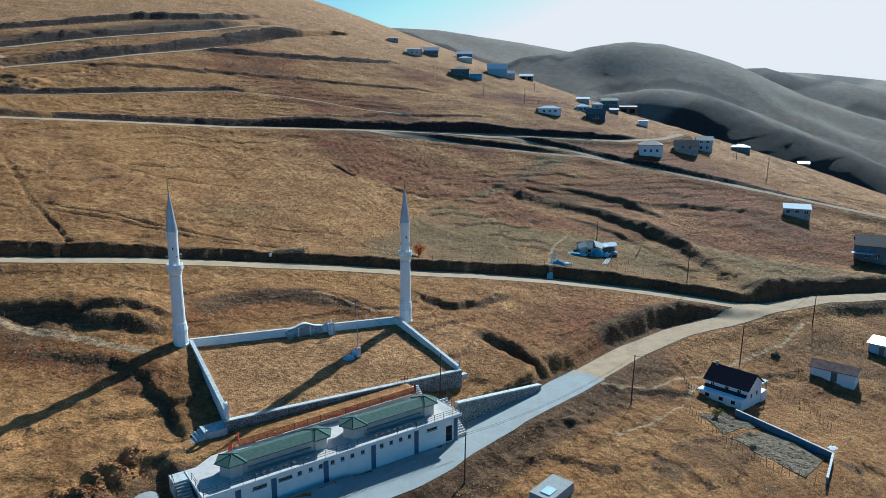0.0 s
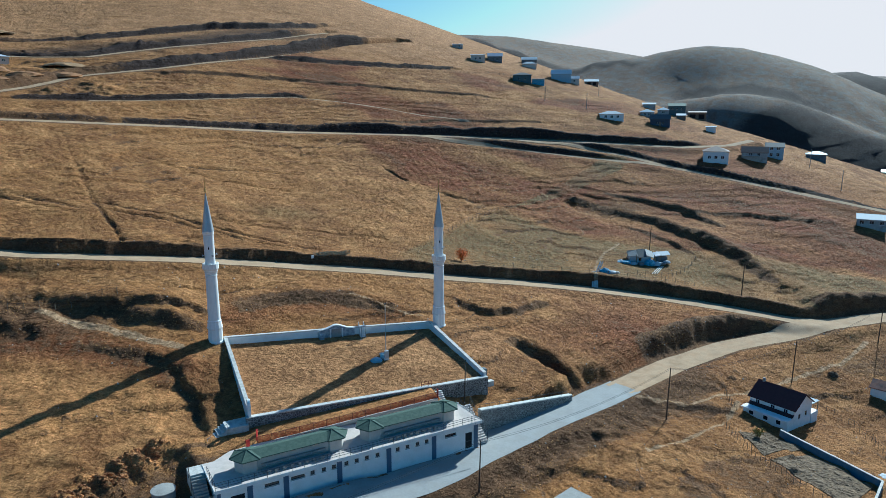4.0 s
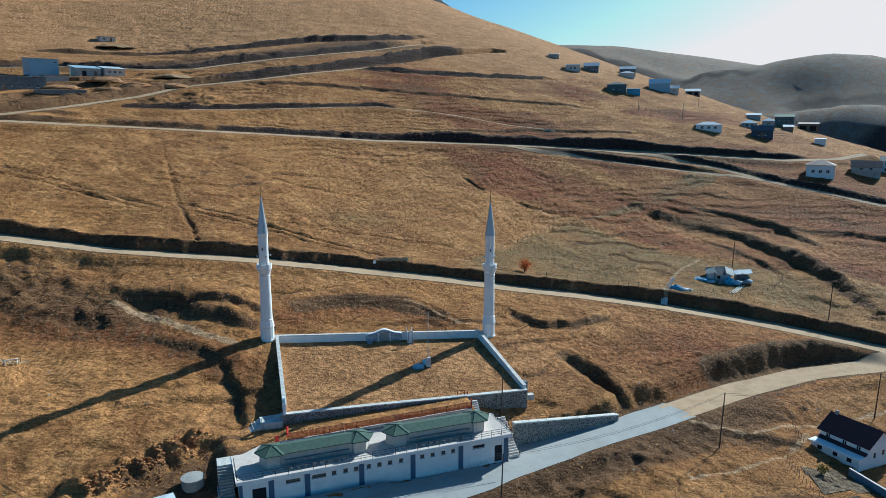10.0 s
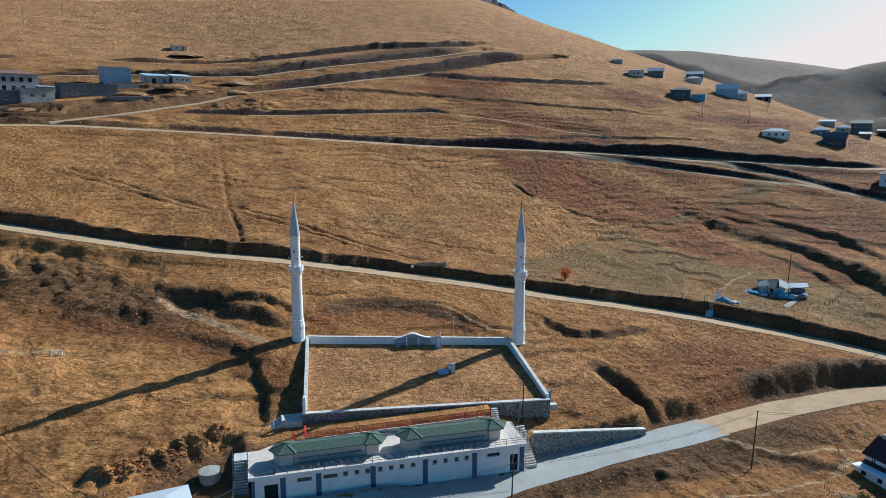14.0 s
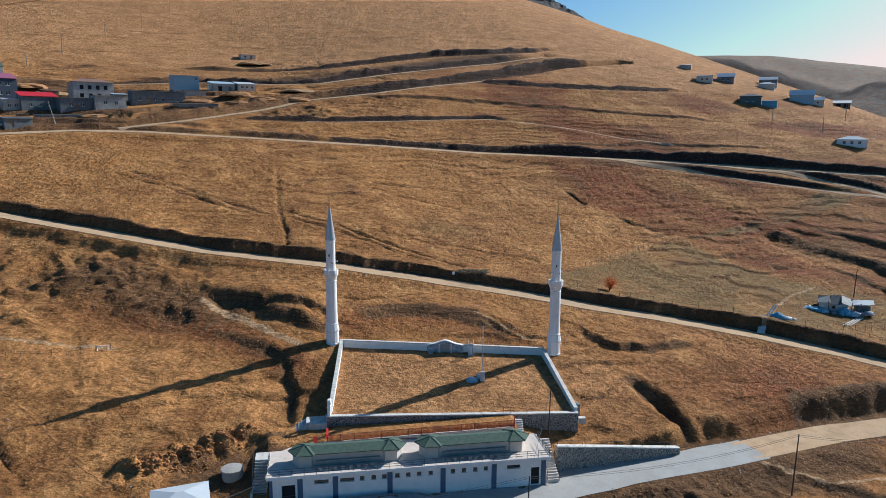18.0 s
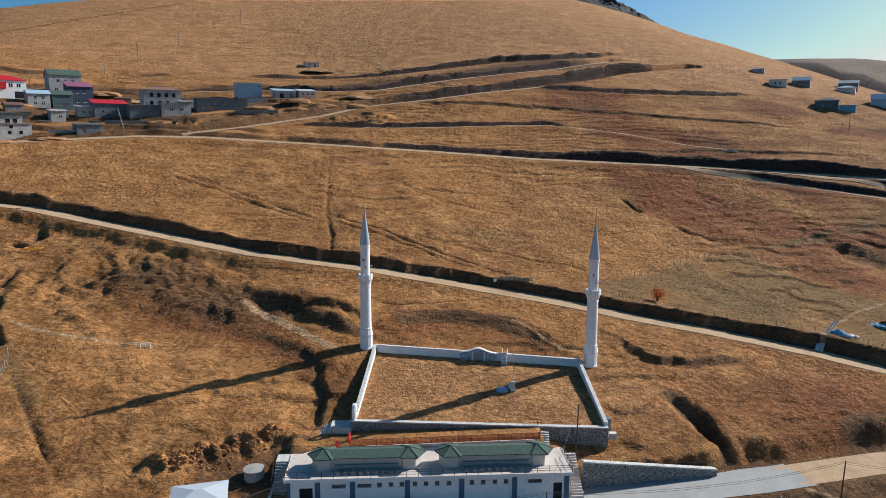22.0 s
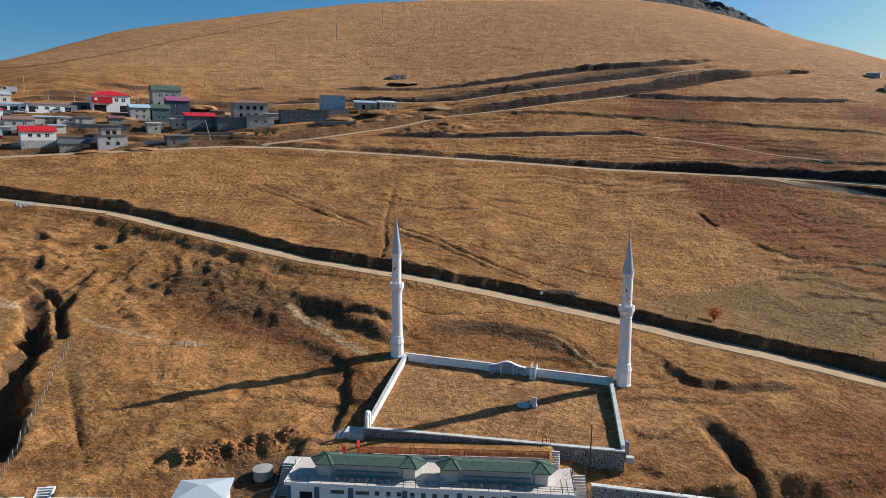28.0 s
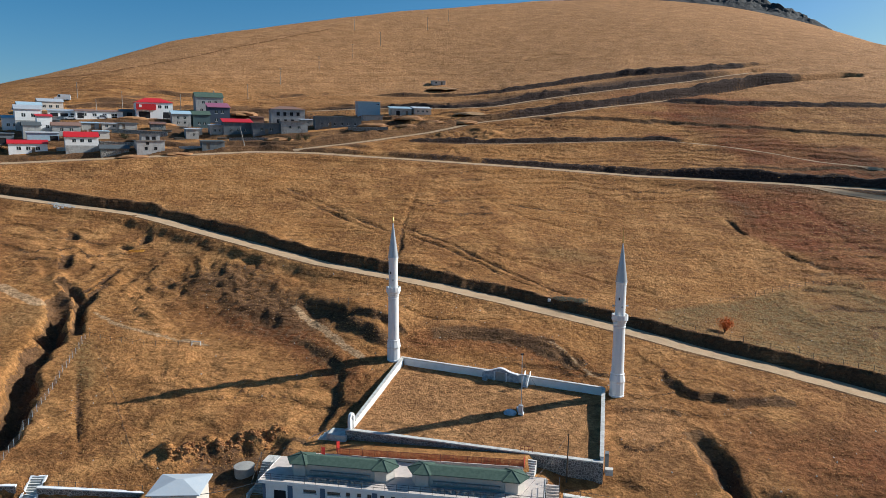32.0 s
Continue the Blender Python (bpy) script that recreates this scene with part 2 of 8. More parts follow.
TERRACE = material("pale_terrace_tiles", (0.62, 0.53, 0.47), 0.8, vary=0.08, scale=1.0, dirt=(0.4, 0.34, 0.28), dirt_amount=0.4)
PLASTER = material("beige_plaster", (0.6, 0.54, 0.47), 0.85, vary=0.08, scale=1.0, dirt=(0.4, 0.36, 0.3), dirt_amount=0.4)
STAINED = material("stained_grey_render", (0.52, 0.5, 0.48), 0.9, vary=0.2, scale=0.7, tone=(0.38, 0.37, 0.36), dirt=(0.16, 0.15, 0.145), dirt_amount=0.8, dirt_scale=0.45)
GREENROOF = material("green_shingles", (0.06, 0.097, 0.073), 0.85, vary=0.16, scale=2.5, tone=(0.075, 0.112, 0.086), bump=0.02, bump_scale=14)
REDRAIL = material("rust_red_paint", (0.42, 0.10, 0.045), 0.6, vary=0.15, scale=2.0)
RUSTMESH = material("rusty_mesh_panel", (0.5, 0.105, 0.045), 0.8, vary=0.4, scale=5.0, tone=(0.33, 0.075, 0.035), dirt=(0.3, 0.2, 0.1), dirt_amount=0.25, dirt_scale=2.0)
REDDARK = material("dark_red_paint", (0.2, 0.045, 0.03), 0.6, vary=0.15, scale=2.0)
REDGATE = material("bright_red_paint", (0.5, 0.035, 0.03), 0.5, vary=0.1)
DARKMETAL = material("dark_metal", (0.07, 0.07, 0.075), 0.5, metal=0.5, vary=0.15)
TIN = material("pale_sheet_metal", (0.55, 0.57, 0.60), 0.45, metal=0.35, vary=0.1, scale=0.9, dirt=(0.4, 0.36, 0.32), dirt_amount=0.35)
WHITETIN = material("white_sheet_roof", (0.44, 0.48, 0.52), 0.8, metal=0.0, vary=0.06, scale=0.8, dirt=(0.55, 0.52, 0.48), dirt_amount=0.3)
RUSTTIN = material("rusty_sheet_roof", (0.12, 0.07, 0.062), 0.9, vary=0.3, scale=1.0, tone=(0.19, 0.09, 0.065), dirt=(0.28, 0.24, 0.22), dirt_amount=0.2)
MAROON = material("dark_maroon_tiles", (0.075, 0.03, 0.03), 0.7, vary=0.2, scale=2.0, bump=0.02, bump_scale=12)
REDROOF = material("red_sheet_roof", (0.50, 0.02, 0.025), 0.5, vary=0.1, scale=1.0)
PINKROOF = material("mauve_sheet_roof", (0.30, 0.10, 0.16), 0.5, vary=0.1)
BLUETIN = material("light_blue_sheet", (0.36, 0.48, 0.56), 0.5, vary=0.12, scale=1.0, dirt=(0.3, 0.3, 0.3), dirt_amount=0.3)
CYAN = material("bright_blue_tarp", (0.06, 0.27, 0.42), 0.6, vary=0.35, scale=2.5, tone=(0.2, 0.42, 0.55))
TEAL = material("dark_teal_boards", (0.085, 0.13, 0.14), 0.8, vary=0.2)
NAVY = material("navy_boards", (0.06, 0.08, 0.115), 0.8, vary=0.2)
DARKROOF = material("dark_sheet_roof", (0.09, 0.10, 0.105), 0.6, vary=0.2, scale=1.0)
BROWNROOF = material("brown_sheet_roof", (0.22, 0.13, 0.10), 0.7, vary=0.2, scale=1.0)
WOOD = material("weathered_wood", (0.20, 0.155, 0.115), 0.9, vary=0.25, scale=4.0, per_object=0.2)
POLEWOOD = material("dark_pole_wood", (0.10, 0.075, 0.055), 0.9, vary=0.2, scale=3.0)
WIRE = material("dark_cable", (0.06, 0.06, 0.06), 0.6, vary=0.05)
GLASS = material("dark_window_glass", (0.02, 0.025, 0.03), 0.08, vary=0.05, spec=0.6)
BLACK = material("dark_opening", (0.02, 0.02, 0.022), 0.9, vary=0.1)
ROCK = material("dark_rock", (0.06, 0.057, 0.055), 0.95, vary=0.4, scale=0.12, tone=(0.035, 0.036, 0.038), bump=0.6, bump_scale=0.5)
LEAF = material("rust_orange_leaves", (0.62, 0.17, 0.035), 0.85, vary=0.3, scale=3.0)
SHRUB = material("dark_olive_leaves", (0.075, 0.07, 0.035), 0.9, vary=0.35, scale=3.0)
TWIG = material("dry_scrub_stems", (0.11, 0.075, 0.045), 0.95, vary=0.3, scale=2.0)
WHITEPLASTIC = material("white_plastic_sheet", (0.5, 0.52, 0.54), 0.7, vary=0.3, scale=2.0)
CARPAINT = material("white_car_paint", (0.75, 0.76, 0.77), 0.25, vary=0.02, spec=0.5)
RUBBER = material("black_rubber", (0.02, 0.02, 0.02), 0.85)
ORANGE = material("orange_pipe", (0.62, 0.27, 0.02), 0.6, vary=0.1)
BUFFMOUND = material("loose_yellow_earth", (0.44, 0.26, 0.125), 0.95, vary=0.2, scale=0.6, tone=(0.28, 0.17, 0.085), bump=0.1, bump_scale=2)


# ---- mesh helpers ----
def part(name, bm, mat, parent=None, label="", smooth=False, pose_=None):
    me = bpy.data.meshes.new(name)
    bm.to_mesh(me)
    bm.free()
    me.materials.append(mat)
    if smooth:
        me.shade_smooth()
    ob = new(name, me)
    if parent:
        ob.parent = parent
    if pose_:
        ob.matrix_basis = pose_
    if label:
        ob["label"] = label
    return ob


def thing(name, m, label, category, group="", kind=""):
    ob = new(name)
    ob.empty_display_size = 0.3
    ob.matrix_basis = m
    return tagged(ob, label, category, group, kind)


def box(bm, x0, x1, y0, y1, z0, z1, m=None):
    v = [bm.verts.new((x, y, z)) for z in (z0, z1) for y in (y0, y1) for x in (x0, x1)]
    for f in ((0, 2, 3, 1), (4, 5, 7, 6), (0, 1, 5, 4), (2, 6, 7, 3), (0, 4, 6, 2), (1, 3, 7, 5)):
        bm.faces.new([v[i] for i in f])
    if m:
        bmesh.ops.transform(bm, matrix=m, verts=v)
    return v


def boxed(*args):
    bm = bmesh.new()
    box(bm, *args)
    return bm


def prism(bm, pts, z0, z1):
    """An upright prism on a counter-clockwise outline; z0 and z1 may be lists, one height a corner."""
    n = len(pts)
    lo = [bm.verts.new((p[0], p[1], z0[i] if isinstance(z0, (list, tuple)) else z0)) for i, p in enumerate(pts)]
    hi = [bm.verts.new((p[0], p[1], z1[i] if isinstance(z1, (list, tuple)) else z1)) for i, p in enumerate(pts)]
    bm.faces.new(lo[::-1])
    bm.faces.new(hi)
    for i in range(n):
        j = (i + 1) % n
        bm.faces.new([lo[i], lo[j], hi[j], hi[i]])


def turned(bm, profile, sides=24, cap=True):
    """A lathe body from (radius, height) pairs."""
    rings = [[bm.verts.new((r * math.cos(2 * math.pi * k / sides), r * math.sin(2 * math.pi * k / sides), z)) for k in range(sides)] for r, z in profile]
    for a, c in zip(rings, rings[1:]):
        for k in range(sides):
            j = (k + 1) % sides
            bm.faces.new([a[k], a[j], c[j], c[k]])
    if cap:
        bm.faces.new(rings[0][::-1])
        bm.faces.new(rings[-1])


def rod(bm, a, c, r, sides=6, r2=None):
    """A round bar between two points."""
    a, c = Vector(a), Vector(c)
    q = (c - a).to_track_quat("Z", "Y")
    rings = [[bm.verts.new(p + q @ Vector((rr * math.cos(2 * math.pi * k / sides), rr * math.sin(2 * math.pi * k / sides), 0))) for k in range(sides)] for p, rr in ((a, r), (c, r if r2 is None else r2))]
    for k in range(sides):
        j = (k + 1) % sides
        bm.faces.new([rings[0][k], rings[0][j], rings[1][j], rings[1][k]])
    bm.faces.new(rings[0][::-1])
    bm.faces.new(rings[1])


def panel(bm, length, z0, z1, thick, holes=(), m=None):
    """A wall along x from 0, its face at y = 0 and its thickness behind it, with openings (x0, x1, z0, z1) through it."""
    xs = sorted({0.0, length, *[v for h in holes for v in h[:2]]})
    start = len(bm.verts)
    for a, c in zip(xs, xs[1:]):
        cut = sorted([(h[2], h[3]) for h in holes if h[0] < (a + c) / 2 < h[1]])
        z = z0
        for lo, hi in cut:
            if lo > z + 1e-4:
                box(bm, a, c, 0, thick, z, lo)
            z = hi
        if z1 > z + 1e-4:
            box(bm, a, c, 0, thick, z, z1)
    bmesh.ops.remove_doubles(bm, verts=bm.verts[:] if start == 0 else [v for i, v in enumerate(bm.verts) if i >= start], dist=1e-4)
    if m:
        bmesh.ops.transform(bm, matrix=m, verts=[v for i, v in enumerate(bm.verts) if i >= start])


# ---- land ----
def smooth(lo, hi, v):
    t = np.clip((v - lo) / (hi - lo), 0, 1)
    return t * t * (3 - 2 * t)


def noise2(x, y, scale, seed):
    """Smooth value noise in -1..1 on a grid of the given size in metres."""
    u, v = x / scale + 1000.5, y / scale + 1000.5
    i, j = np.floor(u).astype(np.int64), np.floor(v).astype(np.int64)
    a, c = u - i, v - j
    a, c = a * a * (3 - 2 * a), c * c * (3 - 2 * c)

    def h(p, q):
        k = (p * 374761393 + q * 668265263 + seed * 974634777) & 0xFFFFFFFF
        k = ((k ^ (k >> 13)) * 1274126177) & 0xFFFFFFFF
        return ((k ^ (k >> 16)) & 0xFFFF) / 32767.5 - 1

    return (h(i, j) * (1 - a) + h(i + 1, j) * a) * (1 - c) + (h(i, j + 1) * (1 - a) + h(i + 1, j + 1) * a) * c


def fbm(x, y, scale, seed, octaves=4, gain=0.5):
    out, amp = 0 * x, 1.0
    for k in range(octaves):
        out = out + amp * noise2(x + 17.3 * k, y - 9.1 * k, scale / 2**k, seed + k)
        amp *= gain
    return out


# heights of the slope: round the court, on the hillside, and of the far hills
NEAR = [(0, 0, 0), (39, 0, -1.5), (20, 4, -0.3), (18.5, -22, -5.3), (-16, 38, 10.5), (-56, 40, 15.6), (22.5, 31.5, 4.6), (25.7, 67.4, 11.2), (88.6, 28, -1.7), (109, 35, -2.2),
        (47, -20, -6.4), (53.6, -14.3, -5.6), (117, 8.4, -6.2), (127, -4.5, -9.4), (121, 85, 6.5), (85, -53, -14), (94, -28, -14.6), (-80, 24, 12), (-74, 2, 5.8), (-7, -34, -7.4), (-10, -40, -8.5),
        (10, -42, -9), (30, -75, -15), (-40, -50, -6), (-70, -30, 0), (67, -30.6, -10.9)]
HILL = [(169, 217, 47.5), (190, 104, 17), (161, 275, 64), (180, 163, 32), (-83, 253, 71), (-131, 139, 44.5), (-109, 134, 45), (-157, 118, 49), (24, 167, 39.8), (-31, 148, 41), (6, 203, 56),
        (-147, 71, 37.5), (-82, 158, 49), (0, -160, -28), (150, -120, -34), (-150, -110, -2), (260, -60, -22), (250, 60, 2), (223, 252, 48.5), (260, 201, 29.9), (258, 119, 13.5), (315, 128, 4.2), (202, 291, 61.8), (239, 192, 32.0), (264, 80, 2.7), (212, 103, 17)]
FAR = [(-320, 182, 74), (-319, 313, 114), (-430, 240, 62), (-480, 380, 78), (-248, 412, 143), (-173, 491, 163), (-78, 579, 180), (21, 740, 200), (165, 743, 160), (233, 651, 119), (430, 900, 70), (600, 980, 60), (802, 1029, 40),
       (620, 560, -20), (440, 560, -10), (454, 302, -45), (410, 474, 10), (572, 279, -60), (900, 509, -40), (350, 300, 12), (400, 150, -30), (330, 420, 45), (420, 60, -40)]
RIM = [(2005, 1371, 112), (2022, 1169, 75), (-700, 100, -10), (-900, 900, 40), (0, 1500, 120), (1200, 2000, 100), (-500, -500, -60), (300, -600, -110), (900, -300, -70), (1500, 300, -20), (1051, 804, -10), (1210, 540, -30), (900, 640, -30), (3500, 2500, 0), (-3000, 3000, 0), (3000, -2000, -100), (-3000, -2000, -100)]


def plate(points):
    """A thin plate through the given heights."""
    p = np.array(points, float)
    c, n = p[:, :2] / 100, len(p)
    d = np.linalg.norm(c[:, None] - c[None], axis=-1)
    a = np.zeros((n + 3, n + 3))
    a[:n, :n] = np.where(d > 0, d * d * np.log(d + 1e-12), 0) + 2e-4 * np.eye(n)
    a[:n, n], a[n, :n] = 1, 1
    a[:n, n + 1 :], a[n + 1 :, :n] = c, c.T
    w = np.linalg.solve(a, np.r_[p[:, 2], 0, 0, 0])

    def at(x, y):
        out = w[n] + w[n + 1] * x / 100 + w[n + 2] * y / 100
        for k in range(n):
            d2 = (x / 100 - c[k, 0]) ** 2 + (y / 100 - c[k, 1]) ** 2
            out = out + w[k] * 0.5 * d2 * np.log(d2 + 1e-12)
        return out

    return at


base_height = plate(NEAR + HILL + FAR + RIM)

# roads: nodes, half width, height of the cut above them, its reach, and the width over which they meet the slope
LOWER = [(-230, 10, 33), (-190, 20, 29), (-136, 31, 23.8), (-94, 40, 19.2), (-62, 35, 14.9), (-32, 30.5, 10.8), (-4, 31, 7.7), (17, 29.5, 5.0), (33, 27, 3.2), (50, 22.5, 1.2), (66, 20, -0.7), (83, 17, -3.1), (98, 12, -5.3), (111, 4.9, -7.1), (122, -2, -8.9), (131, -5.6, -9.6)]
MAIN = [(-90, -60, -9.5), (-50, -63, -9.6), (-22, -54.5, -9.3), (-8, -48.8, -9.1), (3, -43.4, -8.9), (14, -40.2, -8.8), (22, -37.9, -8.9), (30, -34.8, -9.0), (42.4, -28.6, -9.3), (57, -23.2, -9.6), (68, -18.6, -9.8), (83, -12, -10.3), (99, -7.5, -10.4), (117, -6.7, -10.1), (131, -5.4, -9.6), (146, -6.1, -9.4), (165, -10.8, -9.7), (230, -30, -12), (300, -60, -18)]
UPPER = [(-210, 0, 29), (-156, 47.6, 32.3), (-131, 68.7, 34), (-96, 96.8, 36.3), (-78, 104, 36), (-36, 117, 33.4), (-4, 127.5, 31.3), (30, 135.5, 28.8), (60, 142.5, 27.5), (95, 145.5, 25.9), (132, 141.7, 24), (166, 130, 22.2), (188, 120.3, 21), (208, 118, 21.4), (225, 122.4, 23)]
BRANCH_A = [(95, 145.5, 25.9), (120, 140.5, 23.8), (141, 134, 21.9), (159, 119, 18.4), (169, 103, 14.8), (182, 86, 11.5), (195, 68, 8), (206, 52.6, 5), (228, 25, -1), (245, -5, -6)]
BRANCH_B = [(80, 143, 25.2), (105, 137, 22.5), (135.6, 125, 18.7), (154.7, 113.5, 16.5), (169, 103, 14.8)]
TRACK_A = [(-85, 104, 37), (-68, 124, 40), (-51, 149, 44), (-38, 170, 48.5), (-13, 188, 52.2), (6.7, 202.4, 55.7), (35, 227, 60), (74, 266, 67), (120, 300, 72)]
TRACK_B = [(-120, 172, 54.5), (-88, 190, 56.5), (-55, 190.8, 55.9), (-38.5, 198, 56.8), (-26, 211, 59.7), (-7, 224.8, 63.4), (17.4, 241.6, 67.4), (43, 262.5, 71.5), (62, 278, 75.5), (75, 293, 78.1)]
TERRACE_A = [(-60, 128, 40.5), (-36, 138, 39.6), (-21.6, 145.6, 39.6), (0, 156, 40.2), (20.3, 165.8, 40.9), (36.8, 172, 41.2), (55.3, 172.7, 39.5), (74.6, 168, 36.9), (92, 161.5, 33.7), (108.5, 157, 31.1)]
TERRACE_B = [(-225, 116, 57), (-207, 125.6, 57.1), (-191, 142, 58.5), (-180, 162.7, 60), (-159, 189, 61.5), (-140, 209, 65), (-127.8, 219, 65.8), (-97, 225, 64.4), (-69, 227, 64), (-42, 232, 66), (-17, 250, 70.6), (12, 269, 75.6), (42, 279, 78.2), (84, 312, 82.6), (96, 324, 84)]
TERRACE_D = [(20, 216, 57.6), (32, 219, 58.6), (55.8, 221.3, 57.4), (79, 224.4, 56.5), (103, 229.8, 56.2), (130, 236, 55.8), (158, 242.3, 55.6)]
# nodes, half width, height of the cut, its reach, width of the verge, width of the cut's face
ROADS = {"lower": (LOWER, 2.8, 1.9, 6.0, 1.0, 0.9), "main": (MAIN, 3.0, 1.8, 7.0, 0.8, 4.2), "upper": (UPPER, 1.8, 1.3, 10.0, 1.6, 2.4), "branch_a": (BRANCH_A, 1.5, 0.9, 9.0, 1.6, 1.8), "branch_b": (BRANCH_B, 1.3, 0.7, 7.0, 1.6, 1.6), "track_a": (TRACK_A, 1.3, 1.9, 9.0, 1.6, 3.2), "track_b": (TRACK_B, 1.3, 1.4, 12.0, 2.0, 3.4), "terrace_a": (TERRACE_A, 0.8, 1.6, 8.0, 1.5, 1.5), "terrace_b": (TERRACE_B, 0.5, 1.8, 14.0, 1.5, 3.0), "terrace_d": (TERRACE_D, 0.5, 1.15, 9.0, 1.5, 2.0)}


def along(nodes, x, y):
    """Distance from a line of nodes, positive to its left, the line's height there and how far along it lies."""
    best, sign, height, run = np.full(np.shape(x), 1e9), np.zeros(np.shape(x)), np.zeros(np.shape(x)), np.zeros(np.shape(x))
    s0 = 0.0
    for (ax, ay, az), (bx, by, bz) in zip(nodes, nodes[1:]):
        dx, dy = bx - ax, by - ay
        ll = math.hypot(dx, dy)
        t = np.clip(((x - ax) * dx + (y - ay) * dy) / ll**2, 0, 1)
        d = np.hypot(x - ax - t * dx, y - ay - t * dy)
        hit = d < best
        best = np.where(hit, d, best)
        sign = np.where(hit, np.sign(dx * (y - ay) - dy * (x - ax)), sign)
        height = np.where(hit, az + t * (bz - az), height)
        run = np.where(hit, s0 + t * ll, run)
        s0 += ll
    return best, sign, height, run


# gullies and ledges: nodes (x, y, depth), half width
GULLIES = [([(49.5, -5, 0.2), (52.2, -8.2, 1.3), (54.4, -11.8, 2.1), (56, -15.4, 2.3), (57.4, -18.4, 1.2)], 2.6), ([(-83.7, 4.2, 0.8), (-78.5, 2.6, 1.6), (-73.7, 0.2, 2.2), (-67.3, -5.9, 2.4), (-60.7, -12.7, 1.2)], 1.4), ([(-77.5, -1, 1.0), (-72.2, -7, 4.0), (-65.4, -14.2, 4.6), (-62, -17.4, 2.0)], 3.4), ([(-62.6, -19.6, 2.0), (-58.2, -25.6, 4.0), (-54, -30, 4.6), (-50, -34.5, 4.6), (-44, -42, 4)], 3.2),
           ([(-101.5, 24, 1.0), (-99, 21.5, 1.9)], 1.8), ([(-92, 14.5, 0.4), (-90.5, 12, 1.2), (-88, 9, 0.3)], 1.2), ([(-83.5, 30.5, 1.0), (-82, 28, 1.9)], 1.6), ([(-85, 24.5, 0.8), (-83, 24, 0.8)], 0.9), ([(-77.6, 15.5, 0.5), (-76, 9, 0.9), (-75, 3, 0.8)], 0.9), ([(-74.1, 7.7, 0.6), (-72.5, 2.2, 1.3), (-69.7, -2.5, 1.2)], 1.2), ([(-52.8, -19.9, 0.15), (-44.0, -27.8, 0.5), (-38.2, -33.3, 0.75), (-35.4, -35.8, 0.7), (-31.7, -39.3, 0.2)], 0.55),
           ([(58.5, 110, 0.5), (61.5, 103, 0.9), (65, 99, 0.3)], 1.2), ([(71, 92, 0.3), (73.5, 88.5, 1.0), (76, 86, 0.6), (84, 80, 0.3)], 1.3), ([(-9.2, 17.8, 0.3), (2.6, 15.1, 0.5), (12.3, 19.9, 0.4), (21.9, 23.8, 0.3)], 0.7), ([(24, 14.4, 0.1), (28.5, 12.6, 0.25), (32.2, 6.9, 0.35), (35.6, 4.6, 0.2)], 0.6), ([(22.5, 12.6, 0.1), (27.2, 10.8, 0.2), (30.6, 6.2, 0.35), (33.4, 3.8, 0.2)], 0.6),
           ([(-39, 118, 0.12), (-31, 87, 0.25), (-24, 60, 0.45), (-18.7, 46, 0.7), (-16.2, 36, 1.0)], 0.6), ([(-67, 71.4, 0.5), (-52.5, 65.7, 0.5), (-38.5, 60, 0.5), (-26, 54.5, 0.5)], 0.8), ([(-70, 68.5, 0.4), (-52.5, 62.8, 0.5), (-38.5, 57.2, 0.5), (-27, 52, 0.4)], 0.7), ([(-21.6, 58, 0.6), (-5.5, 53.4, 0.6), (9, 45.6, 0.6), (24, 38.8, 0.5)], 0.8), ([(-20, 54.6, 0.5), (-5.5, 50.4, 0.5), (8, 43.2, 0.5), (20, 37.2, 0.4)], 0.7), ([(-3.2, 92.4, 0.5), (16.6, 96.3, 0.6), (30.5, 96.5, 0.4)], 0.8),
           ([(-19, 97, 0.3), (4, 85, 0.4), (23, 82.7, 0.4)], 0.9), ([(-2, 55, 0.3), (21, 53, 0.35), (42, 48, 0.3)], 0.9), ([(-54, -14.5, 0.15), (-37.5, -25.8, 0.15), (-19, -38.7, 0.15)], 0.5)]
